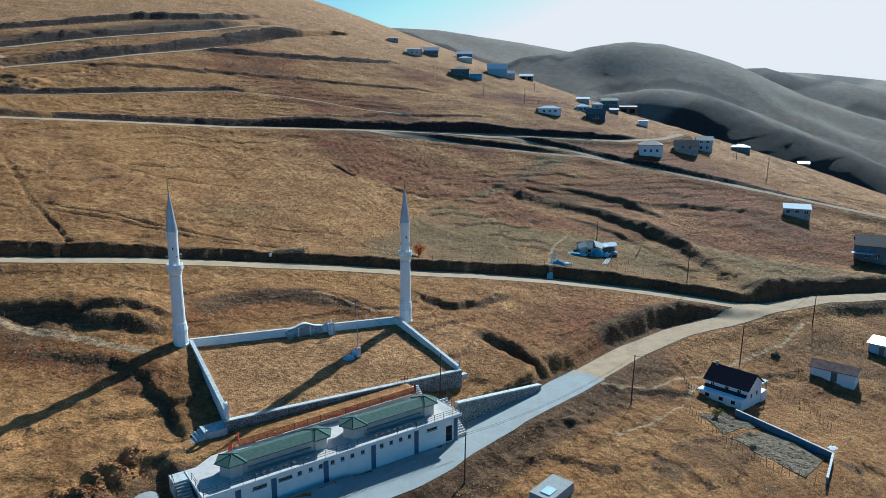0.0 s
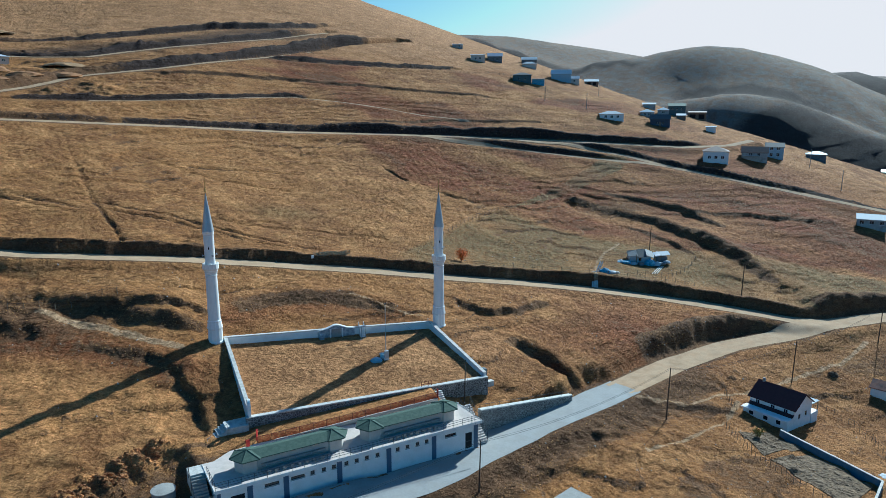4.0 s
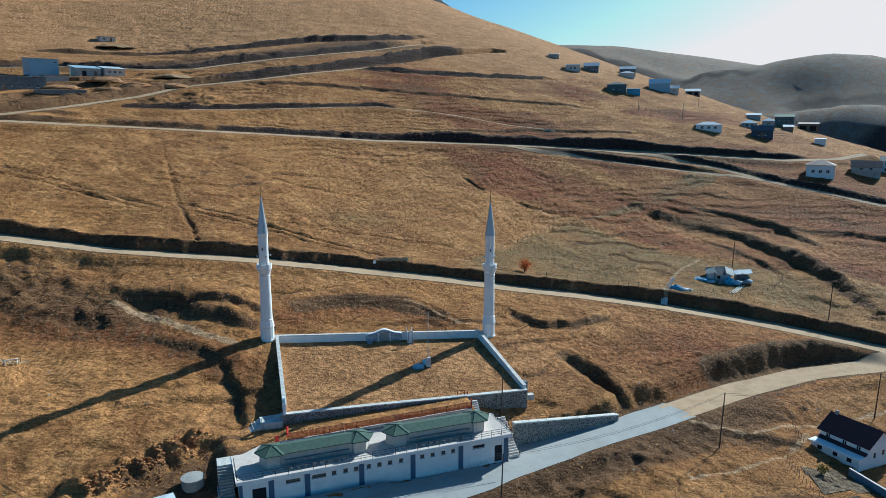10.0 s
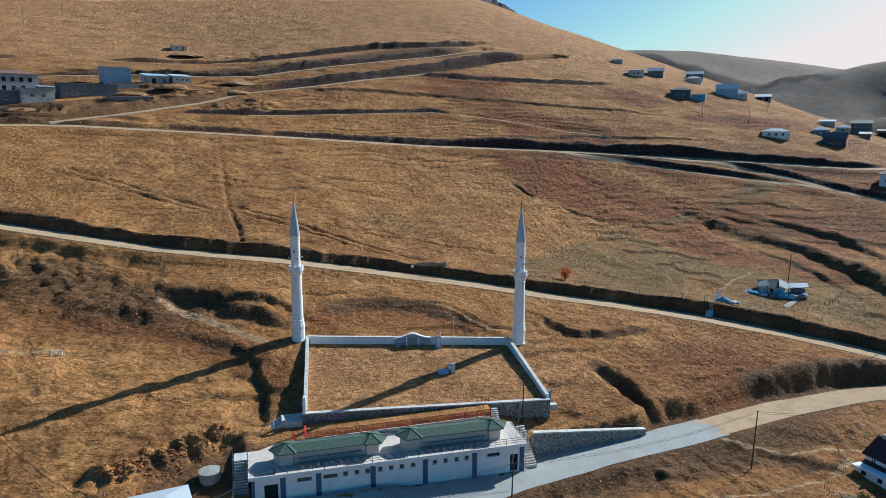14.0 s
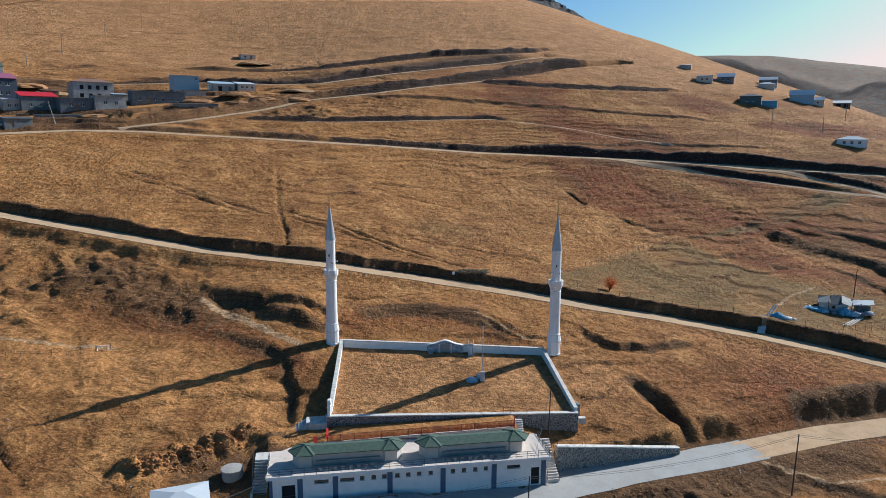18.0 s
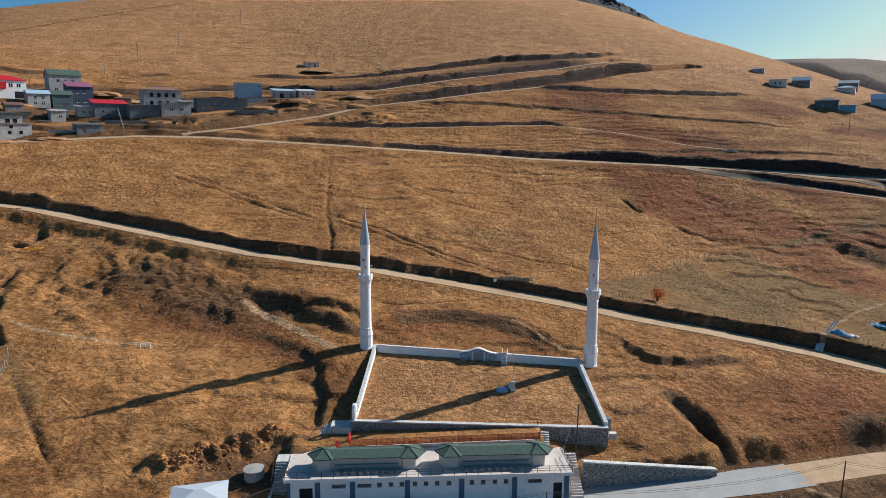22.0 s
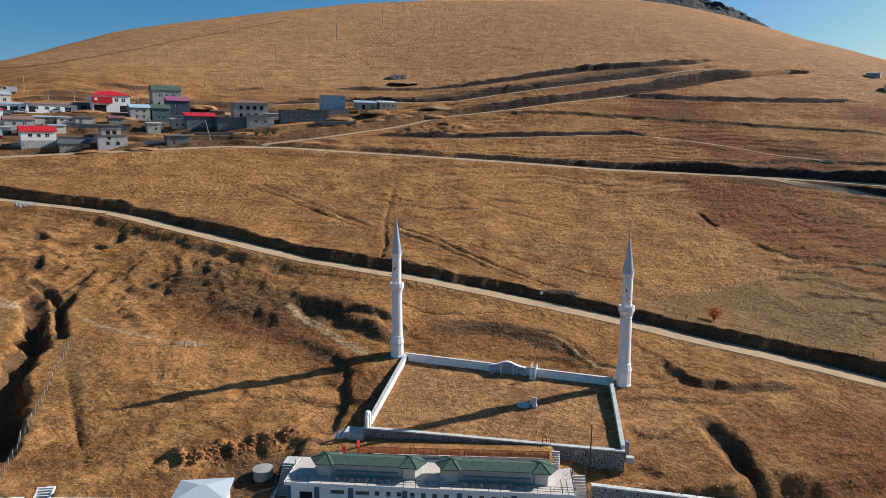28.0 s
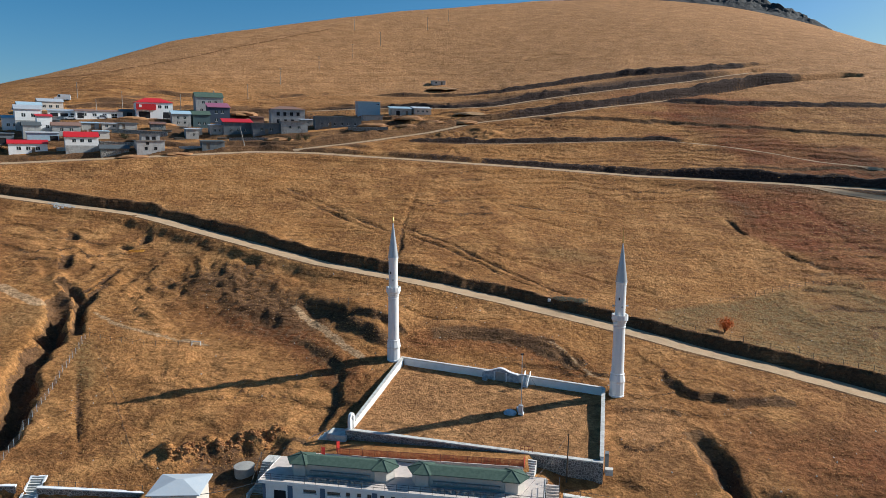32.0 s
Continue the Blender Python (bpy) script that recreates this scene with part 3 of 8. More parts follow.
SCARPS = [([(43.5, 11.5, 0.3), (47.5, 5.5, 0.9), (51, 3.2, 1.4), (56, 3.6, 1.3), (62, 6.8, 0.9), (69, 10, 0.2)], 1.6), ([(-23, 12.6, 0.3), (-17, 10.2, 1.2), (-11, 6.6, 2.2), (-6.5, 4.6, 2.2), (-1.5, 3.6, 0.4)], 4.0), ([(-25, 2.8, 0.2), (-17, -0.4, 0.7), (-10.5, -4.4, 1.0), (-5.5, -7, 0.3)], 3.6), ([(112, 94, 0.1), (118, 86, 0.7), (125, 75, 1.2), (132, 62, 2.4), (135, 48, 3.4), (135, 36, 3.6), (134, 24, 2.2), (133, 12, 0.3)], 5.5), ([(126, 92, 0.1), (136, 82, 1.2), (145, 68, 1.8), (148, 54, 1.0), (149, 48, 0.1)], 3.4), ([(118, 66, 0.1), (124, 56, 0.9), (126, 44, 1.1), (126, 34, 0.2)], 2.4), ([(1, 8, 0.2), (8, 11.5, 1.0), (16, 13.5, 1.7), (24, 12, 1.7), (29, 8.5, 1.2), (33, 4.5, 0.3)], 6.0), ([(-22, 12, 0.8), (-12, 10, 1.6), (-4, 9, 1.2), (0, 7, 0.4)], 2.0), ([(90, -22, 0.3), (100, -26, 0.8), (110, -27, 0.5)], 1.4), ([(68, -25, 0.6), (76, -27.5, 1.0), (84, -29, 0.4)], 1.6), ([(-95, 60, 0.2), (-60, 84, 0.25), (-25, 98, 0.25), (20, 106, 0.2)], 2.0), ([(140, 66, 0.5), (160, 58, 0.8), (185, 42, 0.5)], 2.0), ([(60, 150, 0.5), (100, 158, 0.9), (140, 156, 0.8)], 2.0), ([(-20, 180, 0.8), (20, 190, 1.2), (70, 196, 1.0), (130, 190, 0.8)], 2.4)]
# crests of the far hills: nodes, fall towards the valley, fall behind, roundness of the top
CRESTS = [
    ([(300, 950, 128), (371, 973, 147), (432, 981, 149), (495, 985, 149), (559, 986, 144), (642, 972, 134), (708, 965, 126), (757, 965, 120), (824, 951, 99)], 0.3, 0.3, 60),
    ([(522, 634, 94), (549, 624, 101), (576, 613, 106), (597, 606, 108), (628, 589, 106), (653, 575, 100), (683, 556, 91), (717, 532, 77), (745, 511, 60), (775, 485, 43), (811, 448, 25), (850, 401, 8)], 0.52, 0.35, 70),
    ([(458, 437, 44), (474, 423, 48), (493, 405, 47), (512, 386, 42), (529, 368, 33), (546, 348, 23), (561, 329, 13), (581, 302, -1), (613, 253, -27)], 0.74, 0.3, 34),
    ([(1106, 892, 96), (1126, 869, 99), (1152, 839, 94), (1189, 792, 77), (1217, 754, 72), (1243, 716, 62), (1275, 665, 53)], 0.5, 0.3, 60),
    ([(628, 467, 63), (640, 438, 44), (655, 404, 26), (670, 367, 9), (697, 307, -9)], 0.6, 0.35, 26),
    ([(590, 1010, 120), (640, 900, 112), (640, 820, 90), (600, 740, 66)], 0.5, 0.3, 30),
]
HOLLOWS = [([(110, 98, 0.4), (117, 84, 1.0), (123, 70, 0.8), (128, 56, 0.6), (129, 40, 0.5), (129, 28, 0.2)], 7)]
FOOTPATHS = [([(25.5, 13.4), (29.5, 10.2), (31.6, 6.6), (34.6, 4.2), (37, 3.2)], 0.3), ([(-27, 10.5), (-21, 7.4), (-14, 3.2), (-9.5, 0.0), (-5.5, -2.0)], 0.85), ([(66, -23.5), (72.4, -24.8), (74.8, -26.3), (81.9, -24), (92, -23.2), (108.6, -19.5), (118.8, -18.2), (130.7, -13.4)], 0.45), ([(85.2, -26.3), (78.1, -31), (67.4, -35.5), (58, -37.7)], 0.35), ([(83.5, 17.5), (87, 24), (93, 33), (101, 41.2), (108.8, 46.8)], 0.4),
             ([(-65, -4), (-58, -6.2), (-54.7, -6.9), (-47.4, -6.8), (-40.9, -6.7), (-35.2, -6.5)], 0.55), ([(-92, -3.4), (-83, -4.4), (-79, -5)], 1.3)]
LEDGE = [(-10.5, -4, 0), (-6.6, -7, 0.7), (-4.6, -11.5, 1.1), (-3.2, -17, 1.1), (-2.4, -22, 0.6)]
COURT = [(3.5, -23.4, -3.55), (39.4, -21.1, -3.6), (37.0, -0.6, -1.55), (1.5, 0.5, -0.75)]  # lawn corners
B_AT, B_TURN, B_LEN, B_DEEP, B_BASE, B_TOP = (-1.4, -38.3), 10.3, 35.6, 6.6, -8.75, -4.85
BU, BV = (math.cos(radians(B_TURN)), math.sin(radians(B_TURN))), (-math.sin(radians(B_TURN)), math.cos(radians(B_TURN)))


def in_court(x, y, grow):
    out = np.full(np.shape(x), 1e9)
    for (ax, ay, _), (bx, by, _) in zip(COURT, COURT[1:] + COURT[:1]):
        ll = math.hypot(bx - ax, by - ay)
        out = np.minimum(out, ((bx - ax) * (y - ay) - (by - ay) * (x - ax)) / ll + grow)
    return out


def height(x, y, masks=False):
    x, y = np.asarray(x, float), np.asarray(y, float)
    z = base_height(x, y)
    far = smooth(150, 500, np.hypot(x - 20, y - 40))
    calm = np.ones(np.shape(x))
    soil, peat, cut = np.zeros(np.shape(x)), np.zeros(np.shape(x)), {}
    for name, (nodes, half, up, reach, meet, face) in ROADS.items():
        cut[name] = along(nodes, x, y)
        calm = np.minimum(calm, smooth(half, half + 5, cut[name][0]))
    calm = np.minimum(calm, 0.15 + 0.85 * smooth(-1, 4, -in_court(x, y, 0)))
    # rolling ground, hummocks and small steps that run with the contours
    z = z + calm * (1 - far) * (0.55 * fbm(x, y, 26, 3, 3) + 0.22 * fbm(x, y, 7, 9, 3)) + far * (0.9 * fbm(x, y, 70, 5, 3) + 2 * fbm(x, y, 320, 6, 2))
    for nodes, front, back, round_ in CRESTS:
        d, side, crest, r = along(nodes, x, y)
        d = d * (1 + 0.12 * fbm(x, y, 90, 68, 3))
        fall = np.where(side > 0, back, front)
        crest = crest - fall * (np.sqrt(d * d + round_**2) - round_) + smooth(20, 90, d) * (5 * np.abs(noise2(x + 0.3 * y, 0.25 * y, 46, 69)) - 2.5)
        z = np.where(d < 900, z + 0.5 * (crest - z + np.sqrt((crest - z) ** 2 + 16)) * smooth(330, 400, x + 0.1 * y), z)
    for nodes, width in HOLLOWS:
        d, s, dep, r = along(nodes, x, y)
        z = z - dep * np.exp(-((d / width) ** 2))
    rough = smooth(0.0, 0.5, fbm(x, y, 60, 21, 2) + 0.15)
    z = z + calm * (1 - far) * (0.3 + 0.7 * rough) * 0.36 * np.abs(noise2(x, y, 2.6, 31))
    step = z * 0.55 + 0.9 * fbm(x, y, 16, 41, 3)
    saw = step - np.floor(step)
    z = z + calm * (1 - far) * 0.5 * (smooth(0.0, 0.14, saw) - saw) * smooth(-0.25, 0.35, fbm(x, y, 38, 44, 2))
    soil = np.maximum(soil, 0.58 * calm * (1 - far) * (1 - smooth(0.1, 0.2, saw)) * smooth(-0.05, 0.4, fbm(x, y, 38, 44, 2)))
    lumps = sum(k * np.exp(-(((x - a) / p) ** 2 + ((y - c) / q) ** 2)) for a, c, p, q, k in ((116, 92, 9, 12, 0.5), (120, 78, 9, 10, 0.4), (88, 112, 7, 13, 0.4), (80, 118, 6, 10, 0.3), (-32, 9, 15, 8, 1.0), (-47, 21, 15, 9, 1.1), (-11, 9, 9, 4, 0.9), (-90, 12, 14, 12, 0.9), (-64, 12, 12, 10, 0.8), (48, 6, 8, 5, 0.6), (-44, 150, 22, 16, 1.5), (-80, 196, 40, 9, 1.2), (-110, 172, 26, 8, 1.2), (-20, 222, 30, 14, 1.0)))
    z = z + calm * np.clip(lumps, 0, 1.6) * (0.85 * fbm(x + 0.4 * y, y, 6.5, 47, 4, 0.6) + 0.55 * np.abs(noise2(0.8 * x + 0.6 * y, 0.8 * y - 0.6 * x, 2.7, 49)) + 0.3 * np.abs(noise2(0.6 * x - 0.8 * y, 0.6 * y + 0.8 * x, 1.3, 50)) - 0.25)
    soil = np.maximum(soil, 0.5 * np.clip(lumps, 0, 1))
    heap_d = along([(-20.5, -35.2, 0), (-16.6, -33.4, 0), (-13, -29, 0), (-8.2, -24.6, 0)], x, y)[0] + 0.5 * fbm(x, y, 2.5, 143, 2)
    pit = np.exp(-((heap_d / 2.1) ** 2))
    z = z - 1.5 * np.exp(-((along([(-13.4, -33.2, 0), (-10.6, -30, 0), (-7.2, -26.4, 0)], x, y)[0] / 1.0) ** 2))
    z = z + np.clip(pit, 0, 1) * (0.45 + 1.1 * fbm(x + 0.4 * y, y, 3.0, 141, 3, 0.65) + 1.1 * np.abs(noise2(0.7 * x + 0.7 * y, 0.45 * (y - x), 1.1, 142)))
    ruts = np.exp(-(((x + 27) / 20) ** 2 + ((y + 13) / 8) ** 2))
    z = z + calm * ruts * (0.2 * np.sin(2.4 * np.hypot(x + 18, 1.3 * (y + 4)) + 2.5 * fbm(x, y, 9, 145, 2)) * smooth(-0.3, 0.3, fbm(x, y, 8, 147, 2)) + 0.3 * fbm(x, y, 5, 146, 3))
    spoil = along([(-86, 6.5, 0), (-81, 2.6, 0), (-76.5, -0.6, 0), (-70, -6.6, 0), (-64, -12, 0)], x, y)[0]
    z = z + 0.8 * np.exp(-((spoil / 1.3) ** 2)) * (0.8 + 0.4 * noise2(x, y, 1.8, 149))
    wheels = along([(-75, 14.5, 0), (-73.3, 13.3, 0), (-66, 7.4, 0), (-57, 0.2, 0), (-49.5, -4.9, 0), (-43, -7.6, 0)], x, y)
    z = z + np.exp(-((wheels[0] / 1.7) ** 2)) * (0.16 * np.sin(3.6 * wheels[3] + 1.2 * wheels[0]) - 0.1 + 0.2 * noise2(x, y, 1.4, 150))
    heaps = np.exp(-(((x + 93) / 12) ** 2 + ((y - 15) / 6) ** 2))
    z = z + heaps * (0.5 * np.abs(fbm(x, y, 4, 152, 3)) + 0.25 * np.abs(noise2(x, y, 1.4, 153)))
    ridge = along([(-69, 10.8, 0), (-59, 2.6, 0), (-50.7, -3, 0), (-43.8, -7.7, 0)], x, y)[0]
    z = z + 0.5 * np.exp(-((ridge / 1.5) ** 2)) * (0.7 + 0.9 * noise2(x, y, 1.5, 148))
    # stepped ground between the village rows
    rows = smooth(-215, -195, x) * (1 - smooth(-75, -50, x)) * smooth(52, 66, y - 0.1 * x - 14) * (1 - smooth(170, 190, y)) * (cut["upper"][1] > 0)
    lift_ = (z + 1.4 * fbm(x, y, 22, 151, 2)) / 4.2
    lift_ = lift_ - np.floor(lift_)
    z = z + calm * rows * 1.5 * (smooth(0.0, 0.22, lift_) - lift_ - 0.39)
    soil = np.maximum(soil, rows * (0.47 + 0.32 * fbm(x, y, 12, 158, 3)))
    soil = np.maximum(soil, rows * 0.85 * smooth(0.0, 0.05, lift_) * (1 - smooth(0.22, 0.32, lift_)))
    for nodes, half in GULLIES:
        d, s, dep, r = along(nodes, x, y)
        d = d + (0.08 + 0.28 * half) * fbm(x, y, 3.5, 51, 3)
        k = 1 - smooth(half * (0.0 if half == 2.6 else 0.25), half, d)
        z = z - dep * k
        soil = np.maximum(soil, 0.9 * smooth(0.1, 0.5, k) * smooth(0.1, 0.7, dep))
    for nodes, width in SCARPS:
        d, s, dep, r = along(nodes, x, y)
        d = np.where(s > 0, d, -d) + 0.8 * fbm(x, y, 4, 63, 3)
        z = z + dep * smooth(-width * 0.4, width * 0.5, d) * np.exp(-np.maximum(d, 0) / 7) * smooth(45, 30, np.abs(d))
        soil = np.maximum(soil, 0.8 * smooth(0.2, 0.7, dep) * np.exp(-((d / (0.5 * width)) ** 2)))
    d, s, dep, r = along(LEDGE, x, y)
    d = np.where(s > 0, d, -d) + 0.5 * fbm(x, y, 3, 61, 2)
    k = dep * smooth(-0.8, 0.3, -d) * np.exp(-np.maximum(-d, 0) / 9)
    z = z - k * smooth(-30, -22, x)
    soil = np.maximum(soil, 0.9 * smooth(0.4, 1.2, dep) * np.exp(-(((d + 0.4) / 0.9) ** 2)))
    # the roads, with a steep cut on the upper side: first all the cuts, then the level surfaces
    level = []
    for name, (nodes, half, up, reach, meet, face) in ROADS.items():
        d, s, zr, r = cut[name]
        near = name in ("main", "lower")
        d = d + {"main": 0.7, "lower": 0.8}.get(name, 0.0) * (0.5 * noise2(x, y, 4.0, 71) + 0.4 * noise2(x, y, 1.3, 72)) * smooth(half * 0.7, half + 0.8, d)
        high = up * np.clip(0.95 + 0.32 * noise2(r, 0 * r, 18, 73) + (0.16 * noise2(x, y, 5, 74) + 0.1 * noise2(x, y, 1.6, 75) if near else 0.34 * noise2(r, 0 * r, 7, 76)), 0.1, 1.6)
        ends = 1.0
        if not near:
            full = sum(math.hypot(q[0] - p[0], q[1] - p[1]) for p, q in zip(nodes, nodes[1:]))
            ends = smooth(0, 20, r) * (1 - smooth(full - 55, full - 5, r))
            high = high * ends
        if name == "terrace_b":
            high = high * (0.3 + 0.25 * smooth(-115, -95, x) + 0.45 * smooth(-60, -25, x))
        if name == "terrace_a":
            high = high * (1 - 0.75 * smooth(34, 46, x))
        if name == "upper":
            high = high * (0.6 + 0.5 * smooth(-20, 60, x)) * (1 - smooth(205, 228, x))
        if name == "main":
            high = high * ((0.25 * smooth(66, 74, x) + 0.65 * smooth(74, 86, x)) * (1 - smooth(108, 118, x)) + 1.5 * smooth(128, 138, x) * (1 - smooth(176, 200, x)))
            half = half + 0.7 * smooth(66, 60, x) * smooth(20, 26, x)
        z = z + high * smooth(half, half + face, d) * np.exp(-np.maximum(d - half - face, 0) / reach) * (s > 0)
        if not near:
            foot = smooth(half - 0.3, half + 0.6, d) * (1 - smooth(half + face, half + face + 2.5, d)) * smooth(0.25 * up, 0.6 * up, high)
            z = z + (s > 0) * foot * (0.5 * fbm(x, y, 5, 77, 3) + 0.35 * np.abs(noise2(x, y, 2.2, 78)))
            # darker colour over the face of each cut
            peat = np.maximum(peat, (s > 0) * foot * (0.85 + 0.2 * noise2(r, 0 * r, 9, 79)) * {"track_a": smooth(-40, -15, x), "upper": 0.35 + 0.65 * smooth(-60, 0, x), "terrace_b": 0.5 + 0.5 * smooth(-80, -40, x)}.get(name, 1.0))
        if name == "main":
            meet = meet + 2.4 * smooth(54.5, 57, x)
        on = 1 - smooth(half, half + np.where(s > 0, meet, meet * (1.4 if name == "main" else 4.0)), d)
        level.append(((ends if name.startswith("terrace") else 1.0) * on, zr + (0.0 if near else 0.16) * s * np.minimum(d, half)))
        soil = np.maximum(soil, (s > 0) * smooth(0.3, 0.9, high) * 0.95 * smooth(half - 0.2, half + 0.3, d) * (1 - smooth(half + face + 0.4, half + face + 1.8, d)))
        soil = np.maximum(soil, 0.75 * ends * (1 - smooth(half, half + 1.2, d)))
    for on, zr in level[::-1]:
        z = z * (1 - on) + zr * on
    # the bank below the paved road
    d, s, zr, r = cut["main"]
    fall = (s < 0) * smooth(3.2, 6.5, d) * np.exp(-np.maximum(d - 6.5, 0) / 9) * smooth(8, 16, x) * (1 - smooth(72, 84, x))
    z = z - 1.5 * fall + fall * (0.5 * fbm(x, y, 4, 172, 3) + 0.3 * np.abs(noise2(x, y, 1.3, 173)))
    soil = np.maximum(soil, 0.62 * (s < 0) * smooth(2.6, 3.4, d) * (1 - smooth(7, 10, d)) * smooth(5, 15, x) * (1 - smooth(78, 90, x)))
    # level strip behind the building, pads under the building and the court
    bu, bv = (x - B_AT[0]) * BU[0] + (y - B_AT[1]) * BU[1], (x - B_AT[0]) * BV[0] + (y - B_AT[1]) * BV[1]
    strip = smooth(-2.5, -0.5, bu) * (1 - smooth(35.5, 38.5, bu)) * smooth(5.0, 5.6, bv)
    strip = strip * (1 - smooth(-0.2, 0.4, y + 23.4 - 0.064 * (x - 3.5)))
    behind = np.clip(((y + 28.3) - 0.1083 * (x - 4.0)) / 0.25, 0, 1)
    shelf = B_TOP - 0.12 - 0.25 * smooth(30, 36, bu)
    shelf = shelf + behind * (-4.72 + 1.3 * np.clip((x - 4.0) / 25.85, 0, 1) - shelf) * smooth(2.5, 4.0, x) * (1 - smooth(30.0, 31.0, x))
    z = z * (1 - strip) + shelf * strip
    pad = smooth(-0.3, 0.2, bu) * (1 - smooth(B_LEN - 0.2, B_LEN + 0.3, bu)) * smooth(-0.8, -0.2, bv) * (1 - smooth(5.4, 5.9, bv))
    z = z * (1 - pad) + (B_BASE - 0.15) * pad
    lawn = COURT[3][2] + (COURT[0][2] - COURT[3][2]) * np.clip(-y / 23, 0, 1)
    inside = smooth(-0.05, 0.25, in_court(x, y, -0.05))
    z = z * (1 - inside) + (lawn - 1.6) * inside
    # roadside ground in front of the western wall, and the stair's pocket in it
    front = (x + 48) * 0.392 - (y + 54.8) * 0.920
    run_ = np.clip((x + 48) / 30.5, 0, 1)
    low = smooth(-0.1, 0.7, front) * (1 - smooth(9, 14, front)) * (1 - smooth(-18.6, -17.2, x)) * smooth(-62, -54, x)
    z = z * (1 - low) + np.minimum(z, -8.2 - 1.5 * run_) * low
    su, sv = (x + 31.4) * 0.9205 + (y + 46.8) * 0.3907, (y + 46.8) * 0.9205 - (x + 31.4) * 0.3907
    pocket = (1 - smooth(0.95, 1.15, np.abs(su))) * (1 - smooth(1.3, 1.5, sv)) * smooth(-2.6, -2.2, sv)
    z = z * (1 - pocket) + np.minimum(z, -7.1 - 0.65 * np.clip(1.3 - sv, 0, 4)) * pocket
    if not masks:
        return z
    between = smooth(-140, -110, x) * (1 - smooth(50, 100, x)) * np.exp(-((along([(-120, 185, 0), (-60, 200, 0), (-20, 222, 0), (30, 262, 0), (90, 285, 0)], x, y)[0] / 17) ** 2))
    green = 0.3 * smooth(9, 4, np.abs(x + 78 + (y + 10) * -0.25)) * smooth(5, -10, y) + 0.75 * np.exp(-((along([(-56, -15.5, 0), (-50, -21, 0), (-45, -25.5, 0)], x, y)[0] / 1.8) ** 2)) + 0.6 * np.exp(-(((x - 20) / 9) ** 2 + ((y - 64) / 4) ** 2))
    green = green + 0.25 * smooth(30, 70, x) * (1 - smooth(110, 140, x)) * np.exp(-(((y - 40) / 14) ** 2))
    edge_d, edge_s, _, _ = along([(44, 150, 0), (54, 135, 0), (60, 106, 0), (71, 91, 0), (87, 77, 0), (93, 63, 0), (103, 51, 0), (124, 42, 0), (150, 20, 0), (190, -10, 0)], x, y)
    bracken = smooth(-1.5, 5, np.where(edge_s > 0, edge_d, -edge_d) + 3 * fbm(x, y, 12, 82, 3)) * (1 - smooth(185, 240, x)) * (1 - smooth(136, 150, y)) * np.clip(0.82 + 0.75 * fbm(x + 0.4 * y, y, 20, 83, 4), 0, 1)
    bracken = np.maximum(bracken, smooth(35, 75, x + 0.2 * y) * (1 - smooth(185, 240, x)) * smooth(140, 150, y) * (1 - smooth(210, 260, y)) * smooth(-0.3, 0.35, fbm(x, 1.6 * y, 40, 81, 4)))
    bracken = np.maximum(bracken, 0.95 * np.exp(-(((x - 82) / 27) ** 2 + ((y + 2) / 18) ** 2)) * np.clip(0.8 + 0.6 * fbm(x, y, 14, 85, 3), 0, 1))
    below = np.exp(-((along([(-30, 4, 0), (-20, 0.5, 0), (-11, -4.5, 0), (-6, -8, 0)], x, y)[0] / 4.6) ** 2)) + 0.9 * np.exp(-(((x + 36) / 12) ** 2 + ((y - 5) / 7) ** 2))
    bracken = np.maximum(bracken, np.clip(below, 0, 1) * 0.85)
    bracken = np.maximum(bracken, 0.7 * np.exp(-((along([(3, 7, 0), (10, 9.5, 0), (18, 10.5, 0), (25, 9, 0), (31, 5, 0)], x, y)[0] / 4.5) ** 2)))
    field_d, field_s, _, _ = along([(40, 36, 0), (53.7, 48.8, 0), (62, 56.6, 0), (76.8, 70.6, 0), (86.4, 77, 0), (93, 63, 0), (103, 51, 0), (124, 42, 0), (150, 20, 0)], x, y)
    field = smooth(-1, 1.5, np.where(field_s < 0, field_d, -field_d)) * smooth(38, 46, x) * smooth(3, 6, cut["lower"][0]) * (cut["lower"][1] > 0)
    green = np.maximum(green, field * np.clip(0.75 + 0.6 * fbm(x, y, 14, 84, 3), 0, 1))
    # grows with distance: where the far hills take their painted haze
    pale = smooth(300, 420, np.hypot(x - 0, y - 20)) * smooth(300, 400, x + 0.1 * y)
    scrub = np.exp(-(((x + 26) / 20) ** 2 + ((y - 8) / 9) ** 2)) * 0.9 + np.exp(-(((x + 50) / 18) ** 2 + ((y - 18) / 10) ** 2)) * 0.75 + 0.5 * np.exp(-(((x - 45) / 8) ** 2 + ((y - 8) / 4) ** 2)) + 0.7 * np.exp(-(((x - 127) / 22) ** 2 + ((y - 76) / 14) ** 2))
    scrub = np.maximum(scrub, 0.45 * field + 0.49 * smooth(50, 62, x) * (1 - smooth(-14, -6, y)))
    scrub = np.maximum(scrub, 0.75 * (cut["upper"][1] < 0) * smooth(1.5, 2.5, cut["upper"][0]) * (1 - smooth(6, 12, cut["upper"][0])) * smooth(55, 75, x) * (1 - smooth(170, 200, x)))
    scrub = np.maximum(scrub, 0.62 * bracken * smooth(0.05, 0.5, fbm(x + 0.5 * y, 0.6 * y, 13, 97, 3)))
    scrub = np.maximum(scrub, 0.7 * smooth(52, 66, x) * (1 - smooth(-20, -12, y)) * smooth(0.0, 0.5, fbm(x, 1.5 * y, 15, 99, 3)))
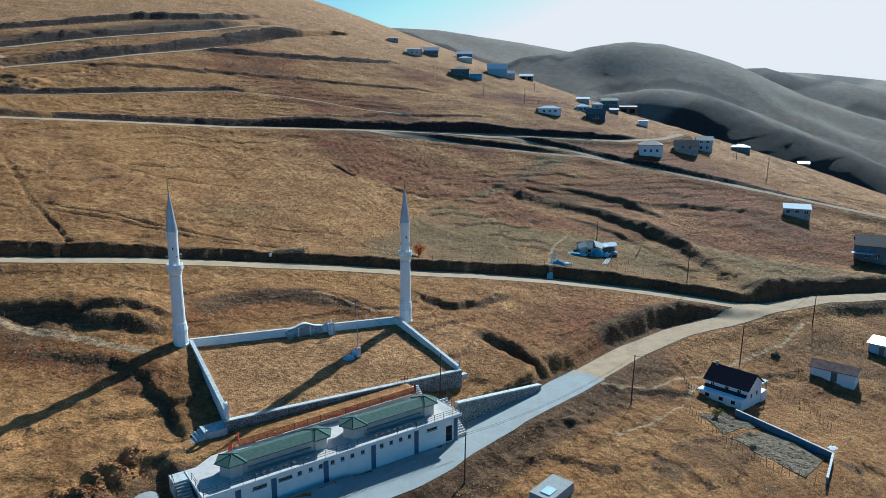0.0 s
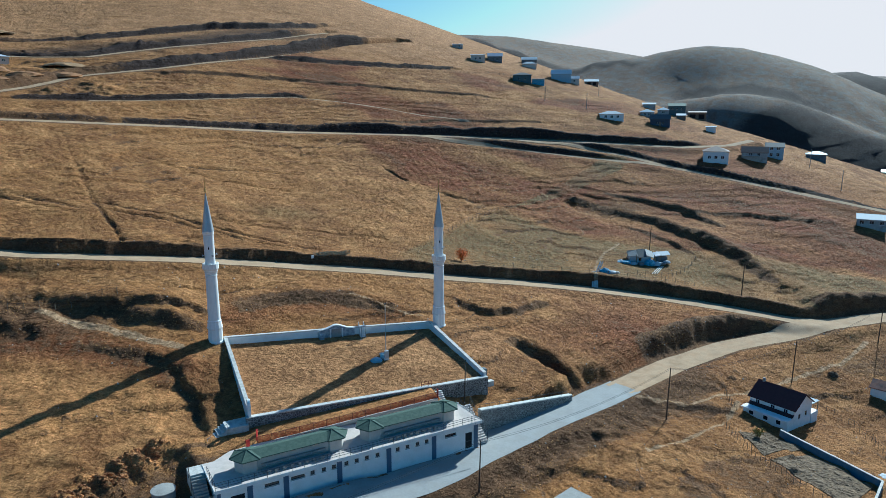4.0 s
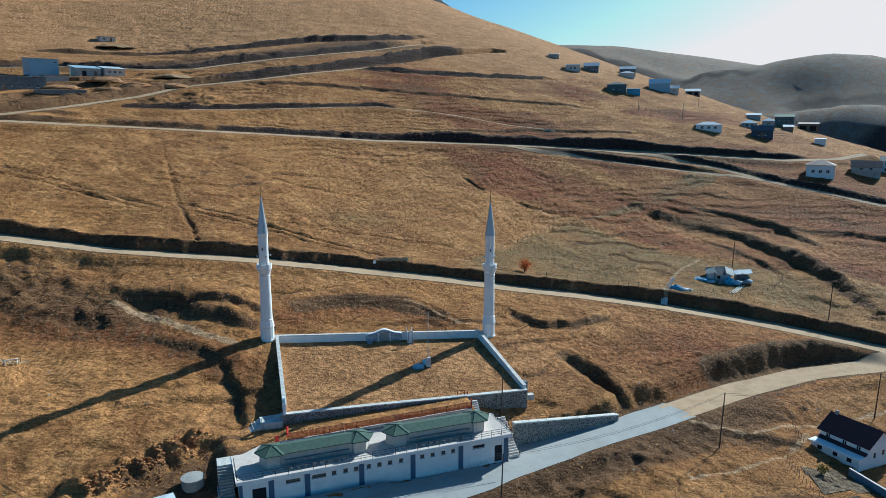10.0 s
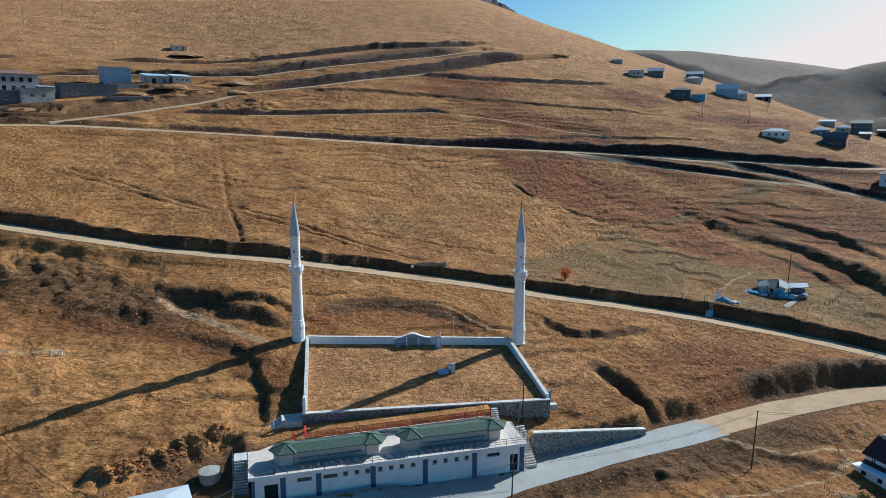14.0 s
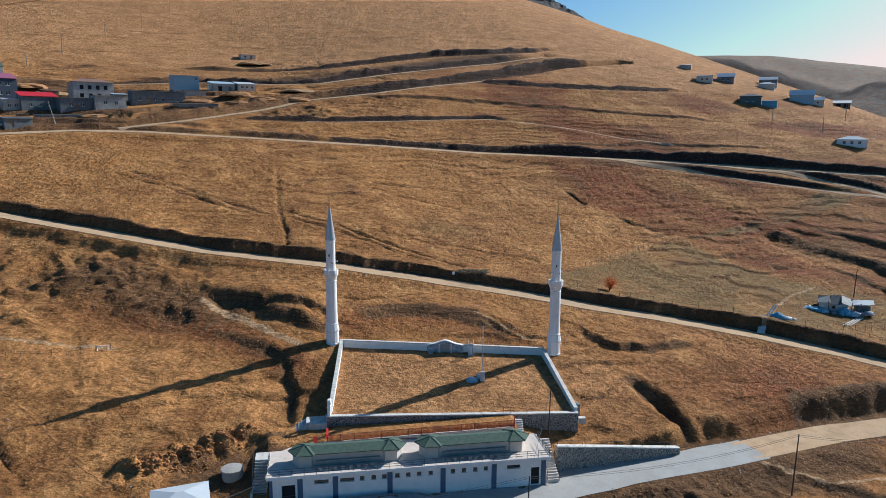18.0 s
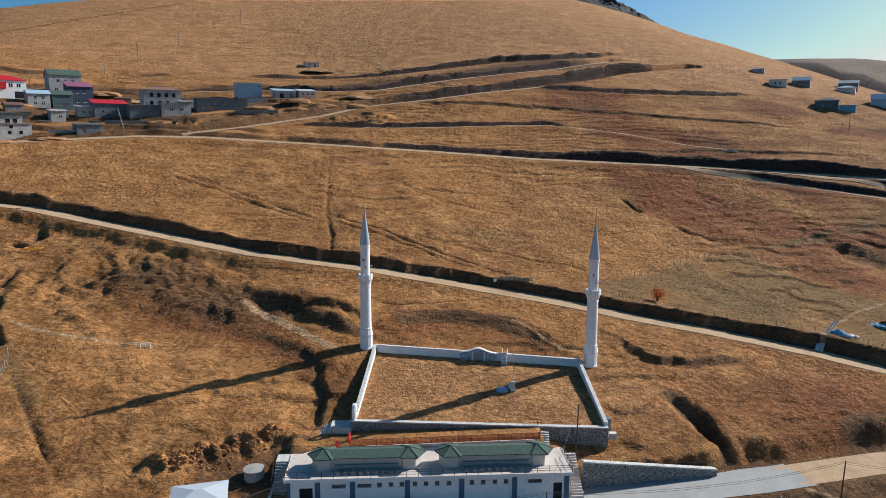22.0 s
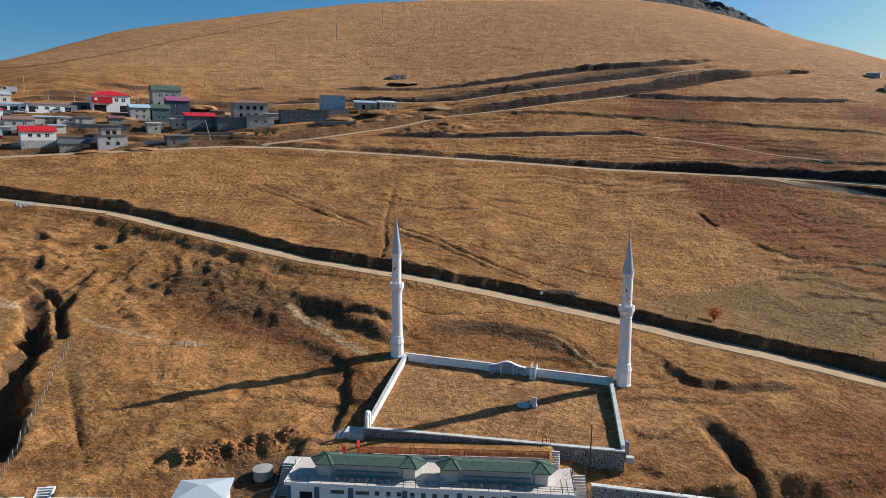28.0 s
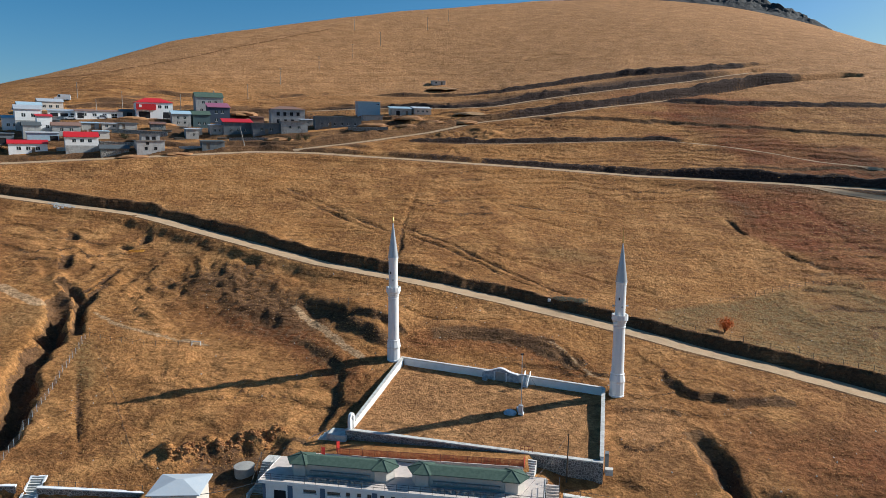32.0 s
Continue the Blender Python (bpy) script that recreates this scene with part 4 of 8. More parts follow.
    scrub = np.maximum(scrub, 0.62 * np.clip(below, 0, 1))
    scrub = np.maximum(scrub, 0.42 * np.exp(-(((x - 78) / 26) ** 2 + ((y - 4) / 16) ** 2)))
    scrub = np.maximum(scrub, 0.95 * (s < 0) * smooth(2.8, 3.6, d) * (1 - smooth(8, 13, d)) * smooth(5, 15, x) * (1 - smooth(80, 95, x)))
    dug = 1.0 * np.exp(-(((x + 27) / 24) ** 2 + ((y + 14) / 8) ** 2)) + 0.7 * np.exp(-((along([(-70, 12, 0), (-59, 2.6, 0), (-50.7, -3, 0), (-43.8, -7.7, 0), (-34, -10, 0), (-26, -10.5, 0)], x, y)[0] / 3.4) ** 2)) + 0.8 * rows * smooth(-0.3, 0.3, fbm(x, y, 18, 155, 3)) + 0.75 * smooth(-70, -60, x) * (1 - smooth(-22, -10, x)) * smooth(132, 142, y) * (1 - smooth(186, 196, y)) * smooth(-0.25, 0.35, fbm(x + 0.6 * y, y - 0.6 * x, 9, 156, 3))
    dug = np.maximum.reduce([dug, 1.0 * np.exp(-((spoil / 1.6) ** 2)), 0.9 * np.exp(-((wheels[0] / 2.0) ** 2)), 0.95 * heaps])
    dug = np.maximum(np.maximum(dug, 0.95 * smooth(0.2, 0.6, pit)), 0.9 * np.exp(-(((x + 84) / 7) ** 2 + ((y + 4) / 3) ** 2)))
    path = np.zeros(np.shape(x))
    for nodes, half in FOOTPATHS:
        path = np.maximum(path, 1 - smooth(half - 0.4, half + 0.2, along([(a, c, 0) for a, c in nodes], x, y)[0] + 0.25 * noise2(x, y, 1.8, 161)))
    dug = np.maximum(dug, 0.95 * strip * behind)
    dug = np.maximum(dug, 0.8 * np.exp(-(((x + 48) / 14) ** 2 + ((y - 176) / 7) ** 2)))
    soil = np.maximum(soil, 0.6 * smooth(14, 6, np.hypot(x + 8, (y + 33) * 1.6)) * (x < 4))
    scrub = np.maximum(scrub, 0.95 * between)
    soil = np.maximum(soil, 0.56 * between)
    soil = np.maximum(soil, 0.5 * np.exp(-(((x + 40) / 30) ** 2 + ((y - 138) / 10) ** 2)))
    # dark patches on the far hills are hillside shading put into the colour
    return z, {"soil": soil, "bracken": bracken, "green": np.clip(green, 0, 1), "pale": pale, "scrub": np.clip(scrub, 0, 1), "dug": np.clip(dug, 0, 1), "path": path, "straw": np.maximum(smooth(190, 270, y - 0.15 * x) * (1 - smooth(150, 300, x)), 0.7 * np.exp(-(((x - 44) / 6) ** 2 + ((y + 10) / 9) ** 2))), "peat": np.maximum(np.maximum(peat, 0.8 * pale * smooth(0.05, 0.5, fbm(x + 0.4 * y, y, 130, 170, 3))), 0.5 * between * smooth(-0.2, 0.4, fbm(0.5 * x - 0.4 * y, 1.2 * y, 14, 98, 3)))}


def ground_at(x, y):
    return float(height(np.array([float(x)]), np.array([float(y)]))[0])


def ground_many(points):
    p = np.array(points, float)
    return height(p[:, 0], p[:, 1])


def spaced(*stretches):
    out = [np.arange(a, c, s) for a, c, s in stretches]
    out = list(np.concatenate(out))
    for sign in (1, -1):
        edge, step = (out[-1], 5.0) if sign > 0 else (out[0], 5.0)
        more = []
        while abs(edge) < 4300:
            edge += sign * step
            step *= 1.085
            more.append(edge)
        out = out + more if sign > 0 else more[::-1] + out
    return np.array(out)


gx = spaced((-230, -100, 1.6), (-100, -20, 0.6), (-20, 70, 0.45), (70, 150, 0.65), (150, 330, 1.4))
gy = spaced((-110, -75, 2.5), (-75, -48, 0.9), (-48, 12, 0.5), (12, 60, 0.5), (60, 200, 0.65), (200, 330, 1.3))
X, Y = np.meshgrid(gx, gy)
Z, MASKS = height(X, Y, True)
nx, ny = len(gx), len(gy)
idx = np.arange(nx * ny).reshape(ny, nx)
quads = np.stack([idx[:-1, :-1], idx[:-1, 1:], idx[1:, 1:], idx[1:, :-1]], -1).reshape(-1, 4)
gm = bpy.data.meshes.new("ground")
gm.vertices.add(nx * ny)
gm.vertices.foreach_set("co", np.stack([X, Y, Z], -1).ravel())
gm.loops.add(quads.size)
gm.loops.foreach_set("vertex_index", quads.ravel())
gm.polygons.add(len(quads))
gm.polygons.foreach_set("loop_start", np.arange(0, quads.size, 4))
gm.update(calc_edges=True)
gm.shade_smooth()
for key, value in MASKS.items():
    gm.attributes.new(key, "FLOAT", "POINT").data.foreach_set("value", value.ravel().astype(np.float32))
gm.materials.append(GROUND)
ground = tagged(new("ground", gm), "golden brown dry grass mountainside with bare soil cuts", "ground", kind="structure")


def ribbon(name, nodes, half, mat, label, lift=0.05, start=0.0, stop=1e9, ragged=0.35, seed=5):
    """A road surface laid on the land along its nodes."""
    p = np.array(nodes, float)
    run = np.r_[0, np.cumsum(np.hypot(*np.diff(p[:, :2], axis=0).T))]
    s = np.arange(max(start, 0), min(stop, run[-1]), 1.1)
    c = np.stack([np.interp(s, run, p[:, k]) for k in range(2)], -1)
    for _ in range(6):
        c[1:-1] = 0.25 * c[:-2] + 0.5 * c[1:-1] + 0.25 * c[2:]
    t = np.gradient(c, axis=0)
    t /= np.linalg.norm(t, axis=1)[:, None]
    n = np.stack([-t[:, 1], t[:, 0]], -1)
    across = np.linspace(-1, 1, 7)
    wide = half + ragged * noise2(s, 0 * s, 5.0, seed), half + ragged * noise2(s, 0 * s + 50, 5.0, seed + 1)
    co = np.stack([c + n * np.where(a < 0, wide[0], wide[1])[:, None] * a for a in across], 1)
    z = height(co[..., 0], co[..., 1])
    z = z + lift + 0.04 * (1 - across**2)[None] - 0.05 * (np.abs(np.abs(across) - 0.5) < 0.2)[None] * (ragged > 0)
    v = np.concatenate([co, z[..., None]], -1).reshape(-1, 3)
    k, w = len(s), len(across)
    ii = np.arange(k * w).reshape(k, w)
    q = np.stack([ii[:-1, :-1], ii[:-1, 1:], ii[1:, 1:], ii[1:, :-1]], -1).reshape(-1, 4)[:, ::-1]
    me = bpy.data.meshes.new(name)
    me.from_pydata(v.tolist(), [], q.tolist())
    me.shade_smooth()
    me.materials.append(mat)
    return tagged(new(name, me), label, "road", kind="structure")


ribbon("road_lower", LOWER, 2.6, DIRT_ROAD, "pale packed dirt road cut into the slope")
ribbon("road_main_dirt", MAIN, 2.9, DIRT_ROAD, "wide pale dirt road running past the farmhouse", start=163)
ribbon("road_main_paved", MAIN, 3.25, PAVED, "grey concrete road in front of the white building", lift=0.05, stop=166, ragged=0.3)
ribbon("forecourt", [(B_AT[0] + BU[0] * u - BV[0] * 2.3, B_AT[1] + BU[1] * u - BV[1] * 2.3, 0) for u in (-3.5, 8, 18, 26, 32)], 2.2, PAVED, "grey concrete forecourt along the white building", lift=0.07, ragged=0.0)
ribbon("road_upper", UPPER, 1.6, DIRT_ROAD, "narrow pale dirt road across the upper slope", lift=0.08)
ribbon("road_branch_down", BRANCH_A, 1.3, DIRT_ROAD, "narrow dirt track branching down the slope", lift=0.1)
ribbon("road_branch_short", BRANCH_B, 1.1, DIRT_ROAD, "short narrow dirt track below the upper road", lift=0.1)
ribbon("road_track_up", TRACK_A, 1.2, DIRT_ROAD, "dirt track climbing from the village", lift=0.12)
ribbon("road_track_ridge", TRACK_B, 1.1, DIRT_ROAD, "faint dirt track along the bare bank", lift=0.12)
ribbon("trail_hilltop", [(-320, 164, 0), (-296, 170, 0), (-262, 182, 0), (-251.6, 221, 0), (-234, 272, 0), (-217, 317, 0), (-205, 350, 0)], 0.75, material("worn_brown_trail", (0.2, 0.095, 0.04), 0.95, vary=0.3, scale=0.6, spec=0.1), "thin worn cattle trail over the grassy hilltop", lift=0.25)
ribbon("road_ledge_path", TERRACE_A, 0.55, DIRT_ROAD, "narrow pale footpath along a ledge of the slope", lift=0.1, start=30)


# ---- minarets ----
def minaret(x, y, z, label):
    t = thing("minaret", pose(x, y, z) @ Matrix.Diagonal((1, 1, 1.024, 1)), label, "minaret", "minarets of the open-air mosque")
    bm = bmesh.new()
    turned(bm, [(1.28, -2.5), (1.28, 0.25), (1.16, 0.35), (1.14, 2.3), (1.24, 2.42), (1.24, 2.6), (1.06, 3.5), (1.1, 3.55), (1.1, 3.7), (0.98, 3.8)], 12)
    part("pedestal", bm, MINARET, t)
    bm = bmesh.new()
    turned(bm, [(0.98, 3.78), (0.9, 11.0), (0.96, 11.05), (0.96, 11.2), (0.9, 11.25)], 28)
    part("lower_shaft", bm, MINARET, t, smooth=False)
    bm = bmesh.new()
    turned(bm, [(0.9, 11.3), (0.98, 11.5), (0.98, 11.65), (1.1, 11.85), (1.1, 12.0), (1.24, 12.18), (1.27, 12.3)], 28)
    balcony = part("balcony", bm, MINARET, t)
    for k in range(14):
        a = 2 * math.pi * k / 14
        bm = bmesh.new()
        w = 1.26 * math.tan(math.pi / 14) - 0.015
        box(bm, -w, w, -0.05, 0.05, 12.28, 13.05, Matrix.Rotation(a, 4, "Z") @ Matrix.Translation((0, -1.2, 0)))
        part("parapet_panel", bm, MINARET, balcony)
    bm = bmesh.new()
    turned(bm, [(0.8, 12.28), (0.8, 17.6), (0.86, 17.7), (0.86, 17.95), (0.9, 18.05), (0.9, 18.2)], 28)
    part("upper_shaft", bm, MINARET, t)
    bm = bmesh.new()
    box(bm, -0.26, 0.26, 0.7, 0.88, 12.3, 14.0)
    part("balcony_door", bm, BLACK, t, "dark balcony door opening")
    bm = bmesh.new()
    turned(bm, [(0.93, 18.15), (0.9, 18.25), (0.06, 24.1)], 28)
    part("cone", bm, LEAD, t, "grey sheet-metal cone")
    bm = bmesh.new()
    turned(bm, [(0.05, 24.0), (0.06, 24.25), (0.19, 24.45), (0.06, 24.65), (0.13, 24.85), (0.045, 25.0), (0.025, 26.5)], 10)
    part("finial", bm, BRASS, t, "brass finial with two balls")
    for ang in (20, 110, 200, 290):
        bm = bmesh.new()
        a = radians(ang)
        d = Vector((math.cos(a), math.sin(a), 0.0))
        p = Vector((0, 0, 14.4)) + d * 0.8
        rod(bm, p, p + d * 0.15, 0.05, 8)
        rod(bm, p + d * 0.15, p + d * 0.42, 0.06, 12, 0.17)
        part("loudspeaker", bm, LEAD, t, "grey horn loudspeaker")
    for zz, a in ((15.4, 262),):
        bm = bmesh.new()
        box(bm, -0.07, 0.07, -0.99, -0.8, zz, zz + 0.4, Matrix.Rotation(radians(a - 270), 4, "Z"))
        part("slit_window", bm, BLACK, t, "small dark slit window")
    return t


minaret(0, 0, 0, "tall white round minaret with grey metal cone and one balcony")
minaret(39, 0, -1.55, "tall white minaret with grey cone beside the open court wall")

# ---- the walled court ----
bm = bmesh.new()
n = 26
rows = []
for j in range(n + 1):
    row = []
    for i in range(n + 1):
        u, v = i / n, j / n
        p = [(COURT[0][k] * (1 - u) + COURT[1][k] * u) * (1 - v) + (COURT[3][k] * (1 - u) + COURT[2][k] * u) * v for k in range(3)]
        row.append(bm.verts.new((p[0], p[1], p[2] + 0.10 * noise.noise((p[0] * 0.25, p[1] * 0.25, 3)) + 0.04 * noise.noise((p[0], p[1], 7)))))
    rows.append(row)
for j in range(n):
    for i in range(n):
        bm.faces.new([rows[j][i], rows[j][i + 1], rows[j + 1][i + 1], rows[j + 1][i]])
lawn_ = tagged(part("court_lawn", bm, GROUND, smooth=True), "dry golden grass floor of the walled court", "lawn", kind="structure")
lawn_.data.attributes.new("straw", "FLOAT", "POINT").data.foreach_set("value", np.full(len(lawn_.data.vertices), 0.6, np.float32))


def wall_run(name, a, c, za, zc, base_a, base_c, thick, mat, label, cope=0.14, proud=0.06, cope_mat=None):
    """A wall between two plan points with a sloping top and a coping laid on it."""
    a, c = Vector((*a, 0)), Vector((*c, 0))
    d = (c - a).normalized()
    n = Vector((-d.y, d.x, 0)) * thick / 2
    bm = bmesh.new()
    prism(bm, [(a - n)[:2], (c - n)[:2], (c + n)[:2], (a + n)[:2]], [base_a, base_c, base_c, base_a], [za - cope, zc - cope, zc - cope, za - cope])
    w = tagged(part(name, bm, mat), label, "wall", kind="structure")
    ll = (c - a).length
    k = max(1, int(ll / 1.5))
    m = n * (1 + 2 * proud / thick)
    for i in range(k):
        p, q = a + d * ((i + 0.006) * ll / k), a + d * ((i + 0.994) * ll / k)
        zp, zq = za + (zc - za) * i / k, za + (zc - za) * (i + 1) / k
        jit = 0.012 * math.sin(i * 12.9 + ll)
        bm = bmesh.new()
        prism(bm, [(p - m)[:2], (q - m)[:2], (q + m)[:2], (p + m)[:2]], [zp - cope, zq - cope, zq - cope, zp - cope], [zp + jit, zq + jit, zq + jit, zp + jit])
        part("coping_slab", bm, cope_mat or COPING, w)
    return w


wall_run("wall_court_back", (1.5, 0.5), (37.0, -0.6), 0.62, -0.2, -2.2, -3.0, 0.45, WHITE, "low white painted wall along the back of the court")
wall_run("wall_court_side_west", (1.5, 0.72), (3.45, -22.2), 0.62, -2.35, -3.5, -5.0, 0.45, WHITE, "sloping white painted side wall of the court")
wall_run("wall_court_side_east", (37.0, -0.82), (39.35, -20.8), -0.2, -2.75, -4.5, -6.2, 0.45, WHITE, "white painted side wall of the court by the far minaret")
wall_run("wall_court_front", (2.9, -23.55), (39.6, -21.15), -3.2, -3.28, -6.5, -6.8, 0.6, WALLSTONE, "rubble stone retaining wall with worn white coping", cope=0.16)

# prayer niche slab, with a curved head, against the back wall
t = thing("prayer_niche_slab", pose(19.9, -0.42, -1.35, rz=-1.8), "grey marble prayer niche with curved top on the back wall", "prayer niche")
bm = bmesh.new()
top = []
for k in range(33):
    u = -3.2 + 6.4 * k / 32
    top.append((u, 1.42 + 0.75 * math.exp(-((u / 1.5) ** 2)) - 0.12 * (abs(u) > 2.9)))
fr = [bm.verts.new((-3.2, -0.12, 0)), *[bm.verts.new((u, -0.12, z)) for u, z in top], bm.verts.new((3.2, -0.12, 0))]
bk = [bm.verts.new((v.co.x, 0.42, v.co.z)) for v in fr]
bm.faces.new(fr[::-1])
bm.faces.new(bk)
for i in range(len(fr)):
    j = (i + 1) % len(fr)
    bm.faces.new([fr[i], fr[j], bk[j], bk[i]])
part("slab", bm, MARBLE, t)
bm = bmesh.new()
rim = [bm.verts.new((u * 1.02, y, z + h)) for h in (0.0, 0.13) for y in (-0.2, 0.46) for u, z in top]
m_ = len(top)
for i in range(m_ - 1):
    q = [rim[i], rim[i + 1], rim[m_ + i], rim[m_ + i + 1], rim[2 * m_ + i], rim[2 * m_ + i + 1], rim[3 * m_ + i], rim[3 * m_ + i + 1]]
    bm.faces.new([q[4], q[5], q[7], q[6]])
    bm.faces.new([q[0], q[2], q[3], q[1]])
    bm.faces.new([q[0], q[1], q[5], q[4]])
    bm.faces.new([q[2], q[6], q[7], q[3]])
part("curved_cap", bm, WHITE, t, "white painted curved cap")
bm = bmesh.new()
box(bm, -0.75, 0.75, -0.2, -0.1, 0.05, 1.6)
part("niche_panel", bm, CONCRETE, t, "darker recessed niche panel")
for sx in (-1.05, 1.05):
    bm = bmesh.new()
    turned(bm, [(0.13, 0), (0.13, 0.12), (0.09, 0.18), (0.09, 1.4), (0.14, 1.5), (0.14, 1.6)], 10)
    part("column", bm, WHITE, t, pose_=pose(sx, -0.24, 0))
bm = bmesh.new()
box(bm, -3.0, -2.2, -0.9, -0.12, -0.1, 0.5)
box(bm, -2.85, -2.35, -0.75, -0.12, 0.5, 0.85)
part("side_block", bm, MARBLE, t)

# stepped pulpit
t = thing("pulpit", pose(24.4, -0.95, -1.55, rz=-1.8), "small white stepped pulpit with railing on the court grass", "pulpit")
for k in range(6):
    bm = boxed(-0.42, 0.42, -0.9 + 0.28 * k, -0.62 + 0.28 * k, -0.3, 0.2 + 0.24 * k)
    part("step", bm, WHITE, t)
bm = boxed(-0.42, 0.42, 0.72, 1.3, -0.3, 1.62)
part("platform", bm, WHITE, t)
for sx in (-0.47, 0.41):
    bm = bmesh.new()
    v = [bm.verts.new(p) for x in (sx, sx + 0.06) for p in ((x, -0.95, -0.2), (x, 1.3, -0.2), (x, 1.3, 2.35), (x, 0.72, 2.35), (x, -0.95, 0.85))]
    bm.faces.new(v[:5][::-1])
    bm.faces.new(v[5:])
    for i in range(5):
        j = (i + 1) % 5
        bm.faces.new([v[i], v[j], v[5 + j], v[5 + i]])
    part("side_panel", bm, WHITE, t)
for sx in (-0.4, 0.26):
    part("portal_post", boxed(sx, sx + 0.14, -1.12, -0.96, -0.3, 2.1), MARBLE, t, "pale marble portal post")
part("portal_lintel", boxed(-0.46, 0.46, -1.14, -0.96, 2.1, 2.34), MARBLE, t)
part("base_slab", boxed(-0.7, 0.7, -1.7, -1.0, -0.25, 0.06), WHITE, t)

# lighting pole with its cabinets
zl = -2.62
t = thing("lighting_pole", pose(26.0, -10.9, zl), "tall thin grey lighting pole on a white base in the court", "pole")
bm = bmesh.new()
rod(bm, (0, 0, 0), (0, 0, 9.7), 0.075, 8, 0.045)
part("mast", bm, TIN, t)
bm = boxed(-0.4, 0.4, -0.4, 0.4, -0.2, 0.5)
part("footing", bm, WHITE, t)
bm = boxed(-0.3, 0.35, -0.55, -0.1, 0.5, 1.75)
part("switch_box", bm, TIN, t, "white metal switch box")
for k, a in enumerate((30, 210)):
    bm = boxed(-0.1, 0.1, -0.06, 0.06, 9.5, 9.7)
    part("floodlight", bm, DARKMETAL, t, pose_=pose(0.12 * math.cos(radians(a)), 0.12 * math.sin(radians(a)), 0, rz=a))
t = thing("covered_heap", pose(24.3, -11.2, -2.72, rz=8), "low heap under a pale blue tarpaulin on the court grass", "covered heap")
rnd = random.Random(8)
bm = bmesh.new()
bmesh.ops.create_icosphere(bm, subdivisions=2, radius=1.0)
for q in bm.verts:
    q.co = Vector((q.co.x * 1.15, q.co.y * 0.85, max(q.co.z, -0.2) * 0.95)) * rnd.uniform(0.86, 1.12)
part("tarpaulin", bm, BLUETIN, t)
for k in range(5):
    a = 2 * math.pi * k / 5 + 0.3
    part("weight_stone", boxed(-0.14, 0.14, -0.1, 0.1, -0.15, 0.12), COPING, t, pose_=pose(1.2 * math.cos(a), 0.9 * math.sin(a), 0, rz=40 * k))
t = thing("stone_tub", pose(25.6, -10.2, -2.6), "white stone tub beside the lighting pole", "tub")
bm = bmesh.new()
turned(bm, [(0.4, -0.2), (0.45, 0.9), (0.5, 0.95), (0.36, 1.0), (0.3, 0.8)], 14)
part("bowl", bm, WHITE, t)

# gate by the steps at the south-west corner
t = thing("court_gate", pose(3.4, -22.9, -3.3, rz=92), "white arched gateway with two posts at the court corner", "gate")
for sx in (-0.55, 0.55):
    bm = boxed(sx - 0.2, sx + 0.2, -0.22, 0.22, -1.0, 1.6)
    part("post", bm, WHITE, t)
bm = bmesh.new()
for k in range(10):
    a0, a1 = math.pi * k / 10, math.pi * (k + 1) / 10
    pts = [(0.75 * math.cos(a0), 1.6 + 0.75 * math.sin(a0)), (0.75 * math.cos(a1), 1.6 + 0.75 * math.sin(a1)), (0.36 * math.cos(a1), 1.6 + 0.36 * math.sin(a1)), (0.36 * math.cos(a0), 1.6 + 0.36 * math.sin(a0))]
    f = [bm.verts.new((p[0], -0.2, p[1])) for p in pts] + [bm.verts.new((p[0], 0.2, p[1])) for p in pts]
    bm.faces.new(f[:4])
    bm.faces.new(f[4:][::-1])
    for i in range(4):
        j = (i + 1) % 4
        bm.faces.new([f[i], f[4 + i], f[4 + j], f[j]])
bmesh.ops.remove_doubles(bm, verts=bm.verts[:], dist=1e-4)
part("arch", bm, WHITE, t)
bm = boxed(-0.36, 0.36, -0.05, 0.05, -0.6, 1.2)
part("gate_leaf", bm, WHITE, t)

# landing and stair on the west side
t = thing("court_entrance_stair", pose(0, 0, 0), "white concrete landing with a short flight of steps", "stairs")
bm = bmesh.new()
prism(bm, [(0.3, -24.6), (3.2, -24.4), (3.0, -21.6), (-0.1, -22.2)], -6.0, -4.05)
part("landing", bm, COPING, t)
for k in range(8):
    bm = boxed(-0.42 * (k + 1), -0.42 * k, -1.15, 1.15, -2.2, -0.22 * (k + 1))
    part("step", bm, COPING, t, pose_=pose(0.25, -23.4, -4.05, rz=14))
bm = bmesh.new()
for k in range(3):
    rod(bm, (0.4 - 1.3 * k, -24.9 - 0.3 * k, -4.1 - 0.72 * k), (0.4 - 1.3 * k, -24.9 - 0.3 * k, -3.2 - 0.72 * k), 0.03)
rod(bm, (0.4, -24.9, -3.2), (-2.2, -25.5, -4.64), 0.03)
part("handrail", bm, TIN, t)

# corner block and drain slab by the east wall
t = thing("water_tap_block", pose(39.5, -19.4, -3.6, rz=6), "dark concrete box with a white slab by the court wall", "tap block")
part("block", boxed(0.1, 0.6, -0.5, 0.5, -1.8, 0.9), DARKWALL, t)
part("slab", boxed(0.2, 1.2, -1.7, -0.9, -1.6, -0.75), COPING, t)


# ---- the long white building below the court ----
BM = pose(B_AT[0], B_AT[1], B_BASE, rz=B_TURN)
H = B_TOP - B_BASE
hall = thing("ablution_building", BM, "long white single-storey building with blue pilasters and roof terrace", "building")
PILASTERS = [3.7, 8.05, 14.9, 21.75, 28.5, 35.2]
wins = [(a, a + 1.75, 2.5, 2.95) for a in (5.45, 8.65)]
